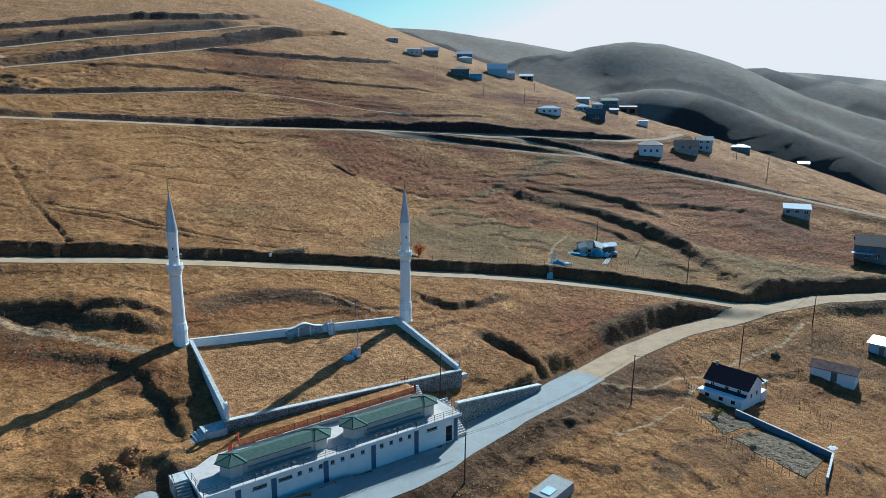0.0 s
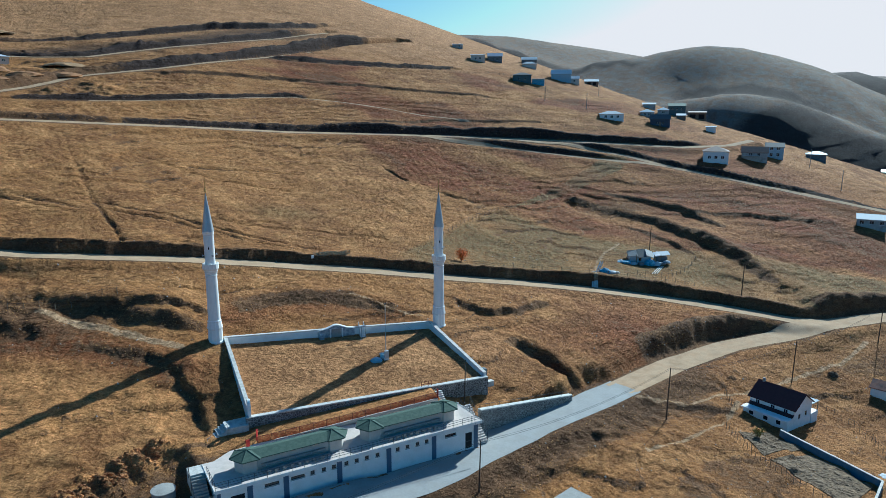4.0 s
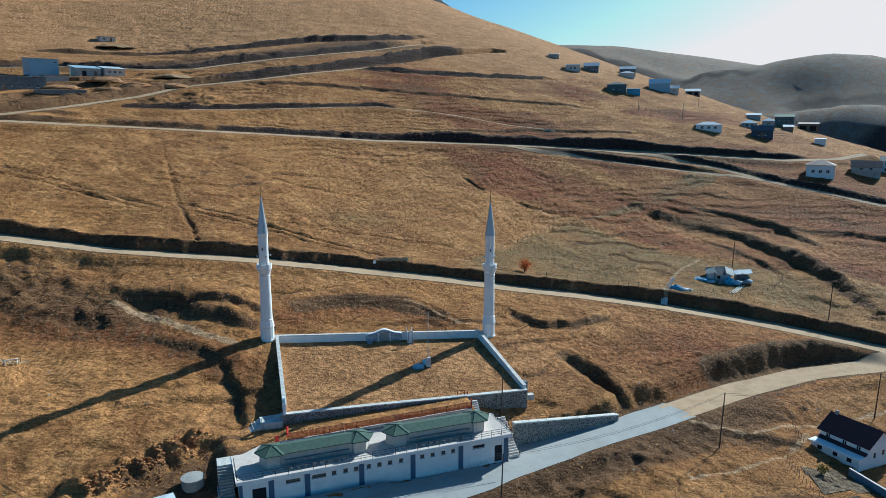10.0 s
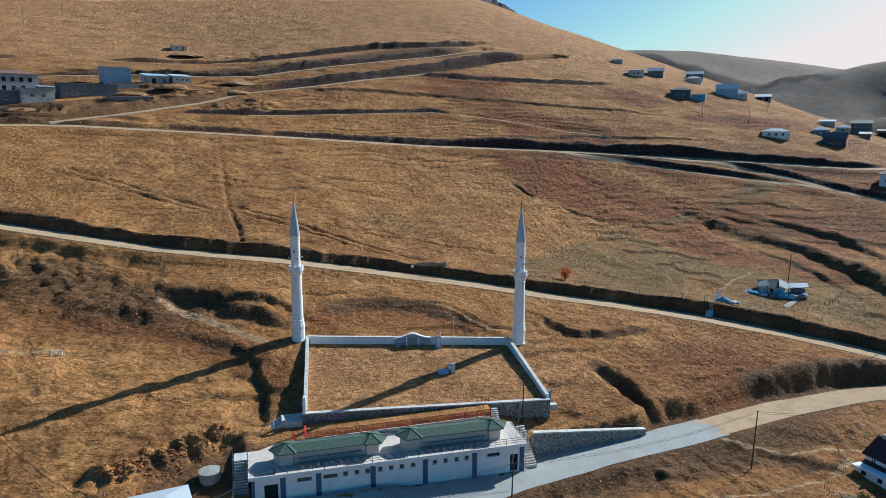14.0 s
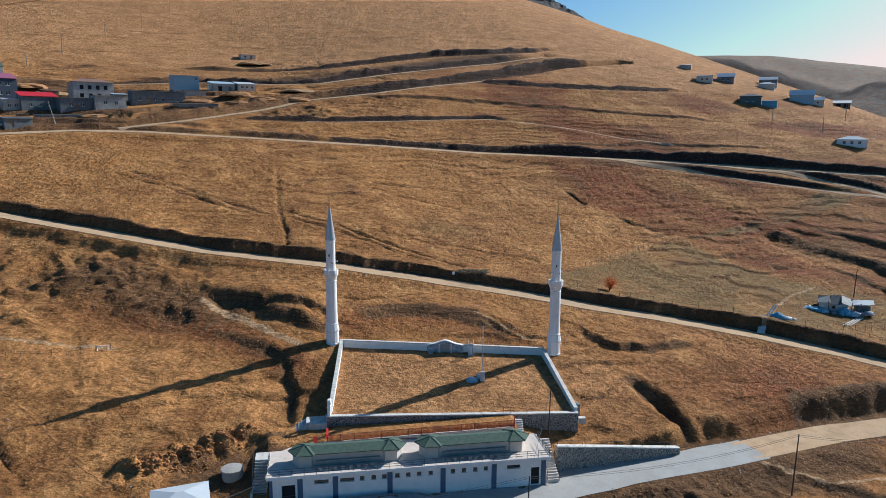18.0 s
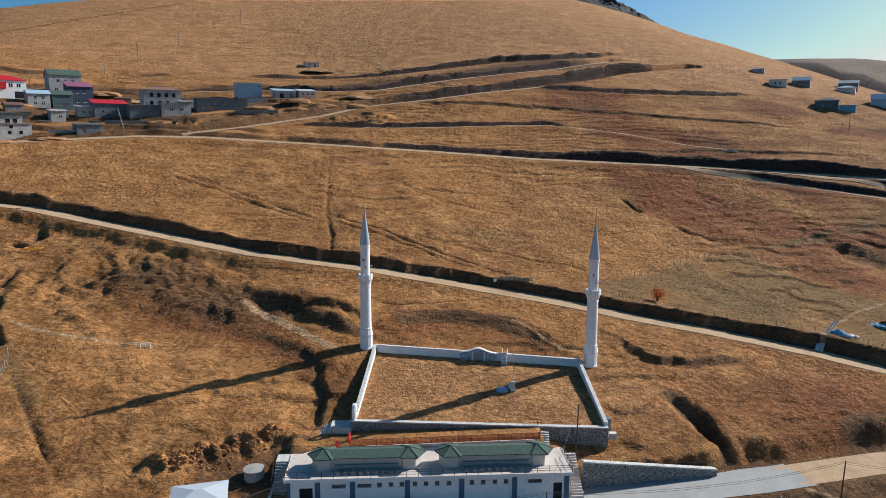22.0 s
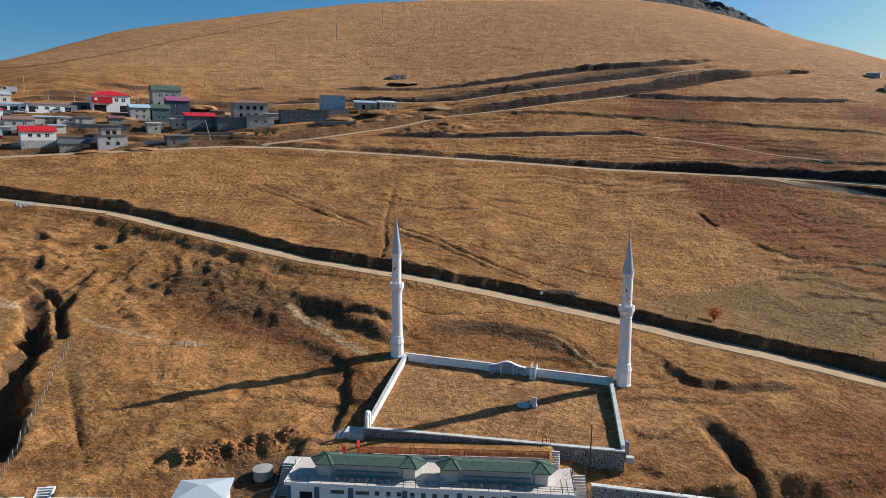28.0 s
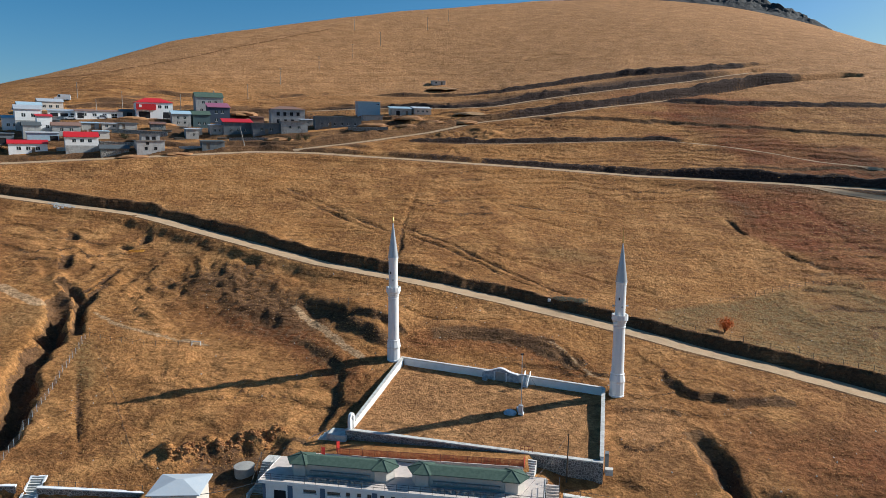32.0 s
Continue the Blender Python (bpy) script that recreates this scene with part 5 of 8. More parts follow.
wins += [(a - 0.28, a + 0.28, 2.5, 3.05) for a in (11.4, 12.85, 14.2, 15.85, 17.25, 18.65, 20.15, 23.05, 24.5, 26.0, 27.4)]
wins.append((30.25, 32.0, 2.5, 2.95))
doors = [(1.45, 3.1, 0.0, 2.55), (33.5, 34.65, 0.0, 2.4)]
bm = bmesh.new()
panel(bm, B_LEN, -0.3, H - 0.22, 0.3, wins + doors)
part("front_wall", bm, WHITE, hall)
for sx, turn, nm in ((0, 90, "west_wall"), (B_LEN, 90, "east_wall")):
    bm = boxed(sx - (0.3 if sx else 0), sx + (0 if sx else 0.3), 0.3, B_DEEP, -0.3, H - 0.22)
    part(nm, bm, WHITE, hall)
part("back_wall", boxed(0.3, B_LEN - 0.3, B_DEEP - 0.3, B_DEEP, -0.3, H - 0.22), WHITE, hall)
part("floor", boxed(0.3, B_LEN - 0.3, 0.3, B_DEEP - 0.3, -0.3, 0.02), CONCRETE, hall)
for a in PILASTERS:
    bm = boxed(a - 0.33, a + 0.33, -0.07, 0.0, -0.25, H - 0.35)
    part("pilaster", bm, BLUE, hall, "blue painted pilaster")
part("corner_pilaster", boxed(-0.04, 0.35, -0.06, 0.0, -0.25, H - 0.35), BLUE, hall, "blue painted corner strip")
for a, c, z0, z1 in wins:
    w = part("window", boxed(a - 0.05, c + 0.05, -0.035, -0.005, z0 - 0.08, z0 - 0.005), CONCRETE, hall, "dark window with thin sill")
    part("pane", boxed(a, c, 0.12, 0.15, z0, z1), GLASS, w)
    part("mullion", boxed((a + c) / 2 - 0.025, (a + c) / 2 + 0.025, 0.06, 0.12, z0, z1), DARKMETAL, w)
for a, c, z0, z1 in doors:
    d = part("door", boxed(a, c, 0.14, 0.2, z0, z1), BLACK, hall, "dark metal door")
    part("door_frame", boxed(a, a + 0.08, 0.02, 0.14, z0, z1), DARKMETAL, d)
    part("door_rail", boxed(a + 0.08, c, 0.08, 0.13, 1.0, 1.1), DARKMETAL, d)
part("roof_slab", boxed(-0.35, B_LEN + 0.35, -0.45, B_DEEP + 0.2, H - 0.22, H), TERRACE, hall, "pale tiled roof terrace slab")
part("fascia", boxed(-0.38, B_LEN + 0.38, -0.5, -0.452, H - 0.34, H + 0.08), WHITE, hall)
part("fascia_east", boxed(B_LEN + 0.352, B_LEN + 0.4, -0.45, B_DEEP, H - 0.34, H + 0.08), WHITE, hall)
part("fascia_west", boxed(-0.4, -0.352, -0.45, B_DEEP, H - 0.34, H + 0.08), WHITE, hall)
# railing round the terrace front
for k in range(25):
    x = -0.25 + k * (B_LEN + 0.5) / 24
    bm = bmesh.new()
    rod(bm, (x, -0.3, H), (x, -0.3, H + 0.95), 0.03)
    part("rail_post", bm, DARKMETAL, hall)
for zz in (0.35, 0.65, 0.95):
    bm = bmesh.new()
    rod(bm, (-0.25, -0.3, H + zz), (B_LEN + 0.25, -0.3, H + zz), 0.028)
    part("handrail", bm, DARKMETAL, hall, "dark metal handrail")
for sx in (-0.25, B_LEN + 0.25):
    bm = bmesh.new()
    for k in range(4):
        rod(bm, (sx, -0.3 + 1.5 * k, H), (sx, -0.3 + 1.5 * k, H + 0.95), 0.03)
    rod(bm, (sx, -0.3, H + 0.95), (sx, 4.2, H + 0.95), 0.028)
    rod(bm, (sx, -0.3, H + 0.5), (sx, 4.2, H + 0.5), 0.028)
    part("side_rail", bm, DARKMETAL, hall)


def pavilion(u0, u1, label):
    """A low tap pavilion: a long block with six-sided ends under a green hipped roof."""
    t = thing("tap_pavilion", BM @ pose(u0, 3.1, H), label, "pavilion", "tap pavilions on the terrace")
    ll, r, wh = u1 - u0, 1.55, 1.75
    hexa = lambda cx, rr: [(cx + rr * math.cos(radians(60 * k)), rr * math.sin(radians(60 * k))) for k in range(6)]
    bm = bmesh.new()
    prism(bm, [(0.6, -1.05), (ll - 0.6, -1.05), (ll - 0.6, 1.05), (0.6, 1.05)], 0, wh)
    part("wall", bm, PLASTER, t)
    for cx in (0, ll):
        bm = bmesh.new()
        prism(bm, hexa(cx, r), 0, wh)
        part("end_block", bm, PLASTER, t)
    bm = bmesh.new()
    v = [bm.verts.new(p) for p in ((0.4, -1.55, wh), (ll - 0.4, -1.55, wh), (ll - 0.4, 1.55, wh), (0.4, 1.55, wh), (0.4, 0, wh + 0.5), (ll - 0.4, 0, wh + 0.5))]
    w = [bm.verts.new((q.co.x, q.co.y, q.co.z - 0.1)) for q in v[:4]]
    for f in ((v[0], v[1], v[5], v[4]), (v[2], v[3], v[4], v[5]), (v[3], v[0], v[4]), (v[1], v[2], v[5]), (w[3], w[2], w[1], w[0]), (w[0], w[1], v[1], v[0]), (w[1], w[2], v[2], v[1]), (w[2], w[3], v[3], v[2]), (w[3], w[0], v[0], v[3])):
        bm.faces.new(f)
    part("roof", bm, GREENROOF, t, "green shingled ridge roof")
    for cx in (0, ll):
        bm = bmesh.new()
        ring = [bm.verts.new((p[0], p[1], wh + 0.02)) for p in hexa(cx, 2.15)]
        low = [bm.verts.new((p[0], p[1], wh - 0.1)) for p in hexa(cx, 2.15)]
        tip = bm.verts.new((cx, 0, wh + 0.66))
        bm.faces.new(low[::-1])
        for k in range(6):
            j = (k + 1) % 6
            bm.faces.new([ring[k], ring[j], tip])
            bm.faces.new([low[k], low[j], ring[j], ring[k]])
        cap = part("end_roof", bm, GREENROOF, t, "six-sided green shingled roof")
        for k in range(6):
            p = hexa(cx, 2.15)[k]
            bm = bmesh.new()
            rod(bm, (p[0], p[1], wh + 0.03), (cx, 0, wh + 0.68), 0.045, 5)
            part("hip_cap", bm, GREENROOF, cap)
    # stone stools and tap shelf along the front
    part("tap_shelf", boxed(1.4, ll - 1.4, -1.4, -1.05, 0.45, 0.75), CONCRETE, t)
    part("gutter", boxed(1.2, ll - 1.2, -1.95, -1.45, 0.0, 0.16), BLOCK, t)
    for k in range(int((ll - 3) / 0.95)):
        bm = boxed(1.7 + k * 0.95, 2.1 + k * 0.95, -2.6, -2.2, 0, 0.4)
        part("stool", bm, CONCRETE, t)
        bm = bmesh.new()
        rod(bm, (1.9 + k * 0.95, -1.4, 0.62), (1.9 + k * 0.95, -1.55, 0.55), 0.03)
        part("tap", bm, TIN, t)
    return t


pavilion(4.3, 15.2, "beige washing pavilion with green roof and stone stools")
pavilion(20.6, 31.9, "beige washing pavilion with green roof near the side stairs")

# side stairs
t = thing("east_stair", BM @ pose(B_LEN + 0.45, 0.6, 0), "tan concrete outside stair beside the building", "stairs")
for k in range(16):
    part("step", boxed(0.05, 1.65, 5.0 - 0.31 * (k + 1), 5.0 - 0.31 * k, -0.3, H - 0.02 - 0.235 * (k + 1)), TERRACE, t)
for sx in (1.7, 0.0):
    bm = bmesh.new()
    for k in range(5):
        y, z = 5.0 - 1.2 * k, H - 0.9 * k
        rod(bm, (sx, y, z - 0.3), (sx, y, z + 0.9), 0.035)
    rod(bm, (sx, 5.0, H + 0.9), (sx, 0.2, H - 3.6 + 0.9), 0.035)
    part("handrail", bm, DARKMETAL, t)
part("string_wall", boxed(1.66, 1.82, 0.4, 5.2, -0.4, 0.25), CONCRETE, t)
t = thing("west_stair", BM @ pose(-2.15, 0.2, 0), "concrete outside stair at the end of the building", "stairs")
for k in range(15):
    part("step", boxed(0.0, 1.7, 0.3 * k, 0.3 * (k + 1), -0.6, 0.02 + 0.245 * (k + 1)), CONCRETE, t)
part("string_wall", boxed(-0.25, -0.02, -0.2, 6.4, -1.0, 1.6), COPING, t)
part("landing", boxed(-0.02, 1.75, 4.5, 6.6, 1.0, H), COPING, t)
bm = bmesh.new()
for k in range(4):
    rod(bm, (-0.12, 0.1 + 1.5 * k, 1.2 * k), (-0.12, 0.1 + 1.5 * k, 1.2 * k + 1.0 + 0.6), 0.035)
rod(bm, (-0.12, 0.1, 1.6), (-0.12, 4.6, 5.2), 0.035)
part("handrail", bm, DARKMETAL, t)

# red fence on the low wall behind the terrace, its gates and the steps up to the court
FL = Vector((4.0, -28.3, -5.0))
turn_f, run_f, climb = math.degrees(math.atan2(2.8, 25.85)), math.hypot(25.85, 2.8), 1.3 / 26.0
bm = bmesh.new()
prism(bm, [(0, -0.15), (run_f, -0.15), (run_f, 0.15), (0, 0.15)], -1.9, [0.0, 1.3, 1.3, 0.0])
t = thing("terrace_back_wall", pose(*FL, rz=turn_f), "low beige plastered wall behind the roof terrace", "wall")
part("wall_body", bm, PLASTER, t)
t = thing("red_fence", pose(*FL, rz=turn_f), "rust-red metal panel fence between terrace and court wall", "fence")
step_f = run_f / 14
for k in range(15):
    bm = bmesh.new()
    rod(bm, (k * step_f, 0, climb * k * step_f), (k * step_f, 0, climb * k * step_f + 1.02), 0.05, 6)
    part("post", bm, REDDARK, t)
for k in range(14):
    a, c = k * step_f + 0.06, (k + 1) * step_f - 0.06
    bm = bmesh.new()
    for q in range(15):
        u = a + (c - a) * (q + 0.5) / 15
        box(bm, u - 0.034, u + 0.034, -0.012, 0.012, climb * u + 0.06, climb * u + 0.9)
    rod(bm, (a, 0, climb * a + 0.1), (c, 0, climb * c + 0.1), 0.03)
    pnl = part("panel", bm, RUSTMESH, t)
    bm = bmesh.new()
    rod(bm, (a, 0, climb * a + 0.95), (c, 0, climb * c + 0.95), 0.035)
    part("top_rail", bm, REDDARK, pnl)
back_l, back_r = BM @ Vector((1.0, B_DEEP + 0.2, H)), BM @ Vector((B_LEN + 0.3, B_DEEP + 0.2, H))
bm = bmesh.new()
prism(bm, [(back_l.x, back_l.y), (back_r.x, back_r.y), (33.2, -25.6), (29.9, -25.62), (4.0, -28.45), (0.4, -29.4)], B_TOP - 0.5, B_TOP - 0.01)
t = thing("terrace_pavement", pose(0, 0, 0), "pale tiled terrace floor behind the washing pavilions", "terrace", kind="structure")
part("floor_slab", bm, TERRACE, t)
gate = thing("red_gate", pose(2.5, -30.0, -4.85, rz=22), "open bright red metal gate panel at the terrace edge", "gate", "red gates")
part("gate_frame", boxed(0, 0.5, -0.03, 0.03, 0.1, 0.2), REDGATE, gate)
part("gate_sheet", boxed(0.04, 0.46, -0.012, 0.012, 0.2, 1.35), REDGATE, gate)
part("hinge_post", boxed(-0.09, -0.01, -0.04, 0.04, 0.0, 1.6), REDGATE, gate)
part("top_bar", boxed(0, 0.5, -0.03, 0.03, 1.35, 1.42), REDGATE, gate)
copy_thing(gate, pose(3.9, -28.2, -4.6, rz=68))["label"] = "open red metal gate panel beside the entrance landing"
copy_thing(gate, pose(29.95, -25.4, -3.9, rz=95))["label"] = "red metal gate panel by the small court steps"
t = thing("court_steps", pose(30.1, -25.6, -4.85, rz=3), "short white steps from terrace up to the court wall", "stairs")
for k in range(7):
    part("step", boxed(0.1, 1.2, 0.3 * k, 0.3 * (k + 1), -0.4, 0.2 * (k + 1)), COPING, t)
t = thing("wall_railing", pose(28.6, -21.75, -3.35, rz=3.7), "small rust-red railing frame on the court wall", "railing")
for x in (0.0, 0.55, 1.1, 1.6):
    part("post", boxed(x - 0.03, x + 0.03, -0.03, 0.03, -0.1, 0.85), REDDARK, t)
for zz in (0.4, 0.8):
    part("rail", boxed(0.03, 1.57, -0.02, 0.02, zz, zz + 0.05), REDDARK, t)

# stone retaining wall along the road
wall_run("wall_road_retaining", (35.6, -27.7), (54.6, -21.3), -5.4, -8.5, -9.6, -10.2, 0.7, WALLSTONE, "grey rubble stone retaining wall along the road", cope=0.18, proud=0.05)
t = thing("wall_top_rail", pose(0, 0, 0), "thin metal rail on top of the stone retaining wall", "railing")
for k in range(11):
    u = k / 10
    x, y, z = 35.7 + 18.6 * u, -27.55 + 6.2 * u, -5.45 - 3.1 * u
    bm = bmesh.new()
    rod(bm, (x, y, z), (x, y, z + 0.7), 0.025)
    part("post", bm, DARKMETAL, t)
bm = bmesh.new()
rod(bm, (35.7, -27.55, -4.75), (54.3, -21.35, -7.85), 0.022)
part("rail", bm, DARKMETAL, t)


# ---- houses ----
V = "village houses"


def house(name, x, y, rz, w, d, h, roof, rise, wall, roof_mat, label, front=(), doors=(), side=(), over=0.35, group="", sink=2.0, chimney=False, z=None, lower=None, bare=False):
    """A house whose front wall stands at (x, y) and faces local -y. front, side: windows as (from the middle, sill, width, height); doors as (from the middle, width, height)."""
    zz = ground_at(x, y) if z is None else z
    rz = rz + (9 if group == V else 0)
    t = thing(name, pose(x, y, zz, rz=rz), label, "house", group)
    holes = [(w / 2 + u - ww / 2, w / 2 + u + ww / 2, s, s + hh) for u, s, ww, hh in front] + [(w / 2 + u - ww / 2, w / 2 + u + ww / 2, 0.0, hh) for u, ww, hh in doors]
    bm = bmesh.new()
    panel(bm, w, -sink, h, 0.25, holes, pose(-w / 2, 0, 0))
    part("front_wall", bm, wall, t)
    for sgn, nm in ((-1, "left_wall"), (1, "right_wall")):
        hs = [(d / 2 + u - ww / 2 - 0.25, d / 2 + u + ww / 2 - 0.25, s, s + hh) for u, s, ww, hh in side] if sgn > 0 else []
        bm = bmesh.new()
        panel(bm, d - 0.5, -sink, h, 0.25, hs, pose(w / 2, 0.25, 0, rz=90) if sgn > 0 else pose(-w / 2 + 0.25, 0.25, 0, rz=90))
        if roof == "gable":
            x0, x1 = (w / 2 - 0.25, w / 2) if sgn > 0 else (-w / 2, -w / 2 + 0.25)
            a = [bm.verts.new((xx, yy, zz_)) for xx in (x0, x1) for yy, zz_ in ((0.0, h), (d, h), (d / 2, h + rise))]
            for f in ((0, 2, 1), (3, 4, 5), (0, 1, 4, 3), (1, 2, 5, 4), (2, 0, 3, 5)):
                bm.faces.new([a[i] for i in f])
        part(nm, bm, wall, t)
    part("back_wall", boxed(-w / 2, w / 2, d - 0.25, d, -sink, h), wall, t)
    if lower:
        part("lower_storey", boxed(-w / 2 - 0.06, w / 2 + 0.06, -0.06, -0.005, -sink, h * 0.45), lower, t)
    bm = bmesh.new()
    o, th = over, 0.14
    if roof == "gable":
        s = rise / (d / 2)
        prof = [(-o, h - o * s), (d / 2, h + rise), (d + o, h - o * s)]
        up = [(p, q + th) for p, q in prof]
        lo = [[bm.verts.new((xx, p, q)) for p, q in prof] for xx in (-w / 2 - o, w / 2 + o)]
        hi = [[bm.verts.new((xx, p, q)) for p, q in up] for xx in (-w / 2 - o, w / 2 + o)]
        for k in (0, 1):
            bm.faces.new([hi[0][k], hi[1][k], hi[1][k + 1], hi[0][k + 1]])
            bm.faces.new([lo[0][k + 1], lo[1][k + 1], lo[1][k], lo[0][k]])
            for e, fl in ((0, 1), (1, 0)):
                q = [lo[e][k], lo[e][k + 1], hi[e][k + 1], hi[e][k]]
                bm.faces.new(q[::-1] if fl else q)
        bm.faces.new([lo[0][0], lo[1][0], hi[1][0], hi[0][0]])
        bm.faces.new([lo[1][2], lo[0][2], hi[0][2], hi[1][2]])
    elif roof == "hip":
        i = min(d, w) / 2
        b = [(-w / 2 - o, -o), (w / 2 + o, -o), (w / 2 + o, d + o), (-w / 2 - o, d + o)]
        lo, hi = [bm.verts.new((*p, h)) for p in b], [bm.verts.new((*p, h + th)) for p in b]
        r0, r1 = bm.verts.new((-w / 2 + i, d / 2, h + th + rise)), bm.verts.new((w / 2 - i + 0.01, d / 2, h + th + rise))
        bm.faces.new(lo[::-1])
        for k in range(4):
            j = (k + 1) % 4
            bm.faces.new([lo[k], lo[j], hi[j], hi[k]])
        for f in ((hi[0], hi[1], r1, r0), (hi[1], hi[2], r1), (hi[2], hi[3], r0, r1), (hi[3], hi[0], r0)):
            bm.faces.new(f)
    else:  # single pitch, rising to the back, or flat
        prism(bm, [(-w / 2 - o, -o), (w / 2 + o, -o), (w / 2 + o, d + o), (-w / 2 - o, d + o)], [h + 0.01, h + 0.01, h + rise + 0.01, h + rise + 0.01], [h + th, h + th, h + rise + th, h + rise + th])
    rf = part("roof", bm, roof_mat, t)
    if roof == "mono" and rise > 0.25:
        bm = bmesh.new()
        prism(bm, [(-w / 2, 0.25), (w / 2, 0.25), (w / 2, d), (-w / 2, d)], h - 0.02, [h, h, h + rise, h + rise])
        part("top_wall", bm, wall, t)
    for u, s, ww, hh in front:
        q = part("window", boxed(u - ww / 2 - 0.08, u + ww / 2 + 0.08, -0.06, -0.004, s - 0.1, s - 0.01), WHITE, t)
        part("pane", boxed(u - ww / 2, u + ww / 2, 0.1, 0.13, s, s + hh), GLASS, q)
        if bare:
            q.data.materials[0], q.children[0].data.materials[0] = wall, BLACK
        else:
            part("mullion", boxed(u - 0.035, u + 0.035, 0.05, 0.1, s, s + hh), WHITE, q)
    for u, ww, hh in doors:
        part("door", boxed(u - ww / 2, u + ww / 2, 0.1, 0.16, 0, hh), BLACK if ww > 1.5 else WOOD, t)
    for u, s, ww, hh in side:
        q = part("window", boxed(w / 2 + 0.004, w / 2 + 0.06, d / 2 + u - ww / 2 - 0.08, d / 2 + u + ww / 2 + 0.08, s - 0.1, s - 0.01), WHITE, t)
        part("pane", boxed(w / 2 - 0.13, w / 2 - 0.1, d / 2 + u - ww / 2, d / 2 + u + ww / 2, s, s + hh), GLASS, q)
    if chimney:
        c = part("chimney", boxed(w * 0.22 - 0.25, w * 0.22 + 0.25, d / 2 + 0.2, d / 2 + 0.7, h, h + rise + 1.0), BLOCK, rf)
    return t


def row(n, span_, sill, ww, hh, off=0.0):
    """n windows spread over a width."""
    return [(off + (k - (n - 1) / 2) * span_ / n, sill, ww, hh) for k in range(n)]


# the village above the dirt road
house("house", -177.4, 76.5, 46, 8.3, 7, 7.4, "gable", 1.5, WHITE, TIN, "two-storey white house with pale metal roof", row(2, 6, 4.6, 1.2, 1.2) + row(2, 6, 1.2, 1.2, 1.2), group=V, lower=BLOCK)
house("house", -169.2, 76.0, 46, 4.8, 5, 5.2, "mono", 0.9, WHITE, REDROOF, "narrow white house with bright red sheet roof", [(0.8, 1.2, 0.9, 1.0)], group=V)
house("house", -183.5, 74.5, 46, 5.5, 6, 4.2, "gable", 1.0, WHITE, BLUETIN, "small white house with light blue metal roof", row(2, 4, 1.3, 1.0, 1.0), group=V)
house("house", -167.5, 69.3, 46, 5.4, 5, 4.6, "gable", 1.2, BLOCK, DARKROOF, "grey block house with dark metal roof", row(2, 4, 1.3, 0.9, 1.0), group=V)
house("house", -160.2, 67.4, 44, 9.4, 5, 2.9, "mono", 0.5, BLUETIN, TIN, "long light blue metal shed in the village", doors=[(3.2, 2.4, 2.0)], group=V)
house("house", -155.0, 57.2, 44, 11, 6, 3.2, "gable", 1.1, WHITE, REDROOF, "long low white house with red sheet roof", row(3, 8, 1.1, 1.2, 1.1), doors=[(1.4, 1.0, 2.0)], group=V)
house("house", -141.9, 66.4, 42, 9.8, 7, 5.2, "gable", 1.6, WHITE, REDROOF, "white and stone two-storey house with red roof", row(3, 7, 3.4, 1.1, 1.0) + [(-2.6, 0.8, 1.2, 1.1)], group=V, lower=BLOCK, chimney=True)
house("house", -180.2, 94.2, 44, 10.6, 5, 3.0, "mono", 0.8, WHITE, TIN, "low white garage row with pale metal roof", doors=[(-3.4, 2.6, 2.2), (0, 2.6, 2.2), (3.3, 2.4, 2.2)], group=V)
house("house", -169.9, 101.2, 44, 16.7, 5, 2.8, "mono", 0.8, WHITE, BROWNROOF, "long low white row with brown sheet roof", row(4, 14, 1.0, 1.4, 1.0), doors=[(-6.6, 2.2, 2.1), (5.2, 2.0, 2.1)], group=V)
house("house", -161.1, 77.8, 44, 8.9, 5, 3.2, "gable", 1.1, BLOCK, BROWNROOF, "grey block house with brown roof", row(2, 6, 1.2, 1.0, 1.0), group=V)
house("house", -159.2, 86.4, 43, 5.8, 4, 2.2, "mono", 0.5, BLOCK, BLUETIN, "small block shed with blue sheet roof", doors=[(0.8, 1.2, 1.9)], group=V)
house("house", -154.4, 91.0, 43, 5.8, 4, 2.2, "mono", 0.4, PLASTER, TIN, "small plastered shed with metal roof", row(2, 5, 0.9, 0.9, 0.8), group=V)
house("house", -150.0, 95.0, 42, 6.2, 4, 2.2, "mono", 0.4, BLOCK, DARKROOF, "low grey shed with dark roof", doors=[(-1.5, 1.0, 1.9)], side=[(0, 0.9, 0.9, 0.8)], group=V)
house("house", -156.4, 116.0, 41, 13.7, 8, 6.2, "hip", 1.9, WHITE, REDROOF, "two-storey white house with red hipped roof and dark garages", row(2, 5, 4.0, 1.3, 1.2, 3.2), doors=[(-3.9, 4.2, 2.6), (4.4, 2.8, 2.5)], group=V)
part("balcony_wall", boxed(-6.85, 0.4, -0.9, -0.02, 3.3, 5.6), REDROOF, bpy.data.objects["house.013"], "red panelled balcony front")
part("balcony_window", boxed(-5.9, -4.9, -0.96, -0.902, 4.2, 5.2), WHITE, bpy.data.objects["house.013"])
house("house", -165.5, 112.0, 41, 6.8, 5, 2.4, "gable", 0.9, DARKWALL, DARKROOF, "low dark timber barn in the village", doors=[(0, 2.0, 2.0)], group=V)
house("house", -144.7, 117.6, 40, 7.1, 6, 4.8, "gable", 1.3, BLOCK, BLUETIN, "grey house with pale blue metal roof", row(2, 5, 2.9, 0.9, 0.9) + row(2, 5, 0.9, 0.9, 0.9), group=V)
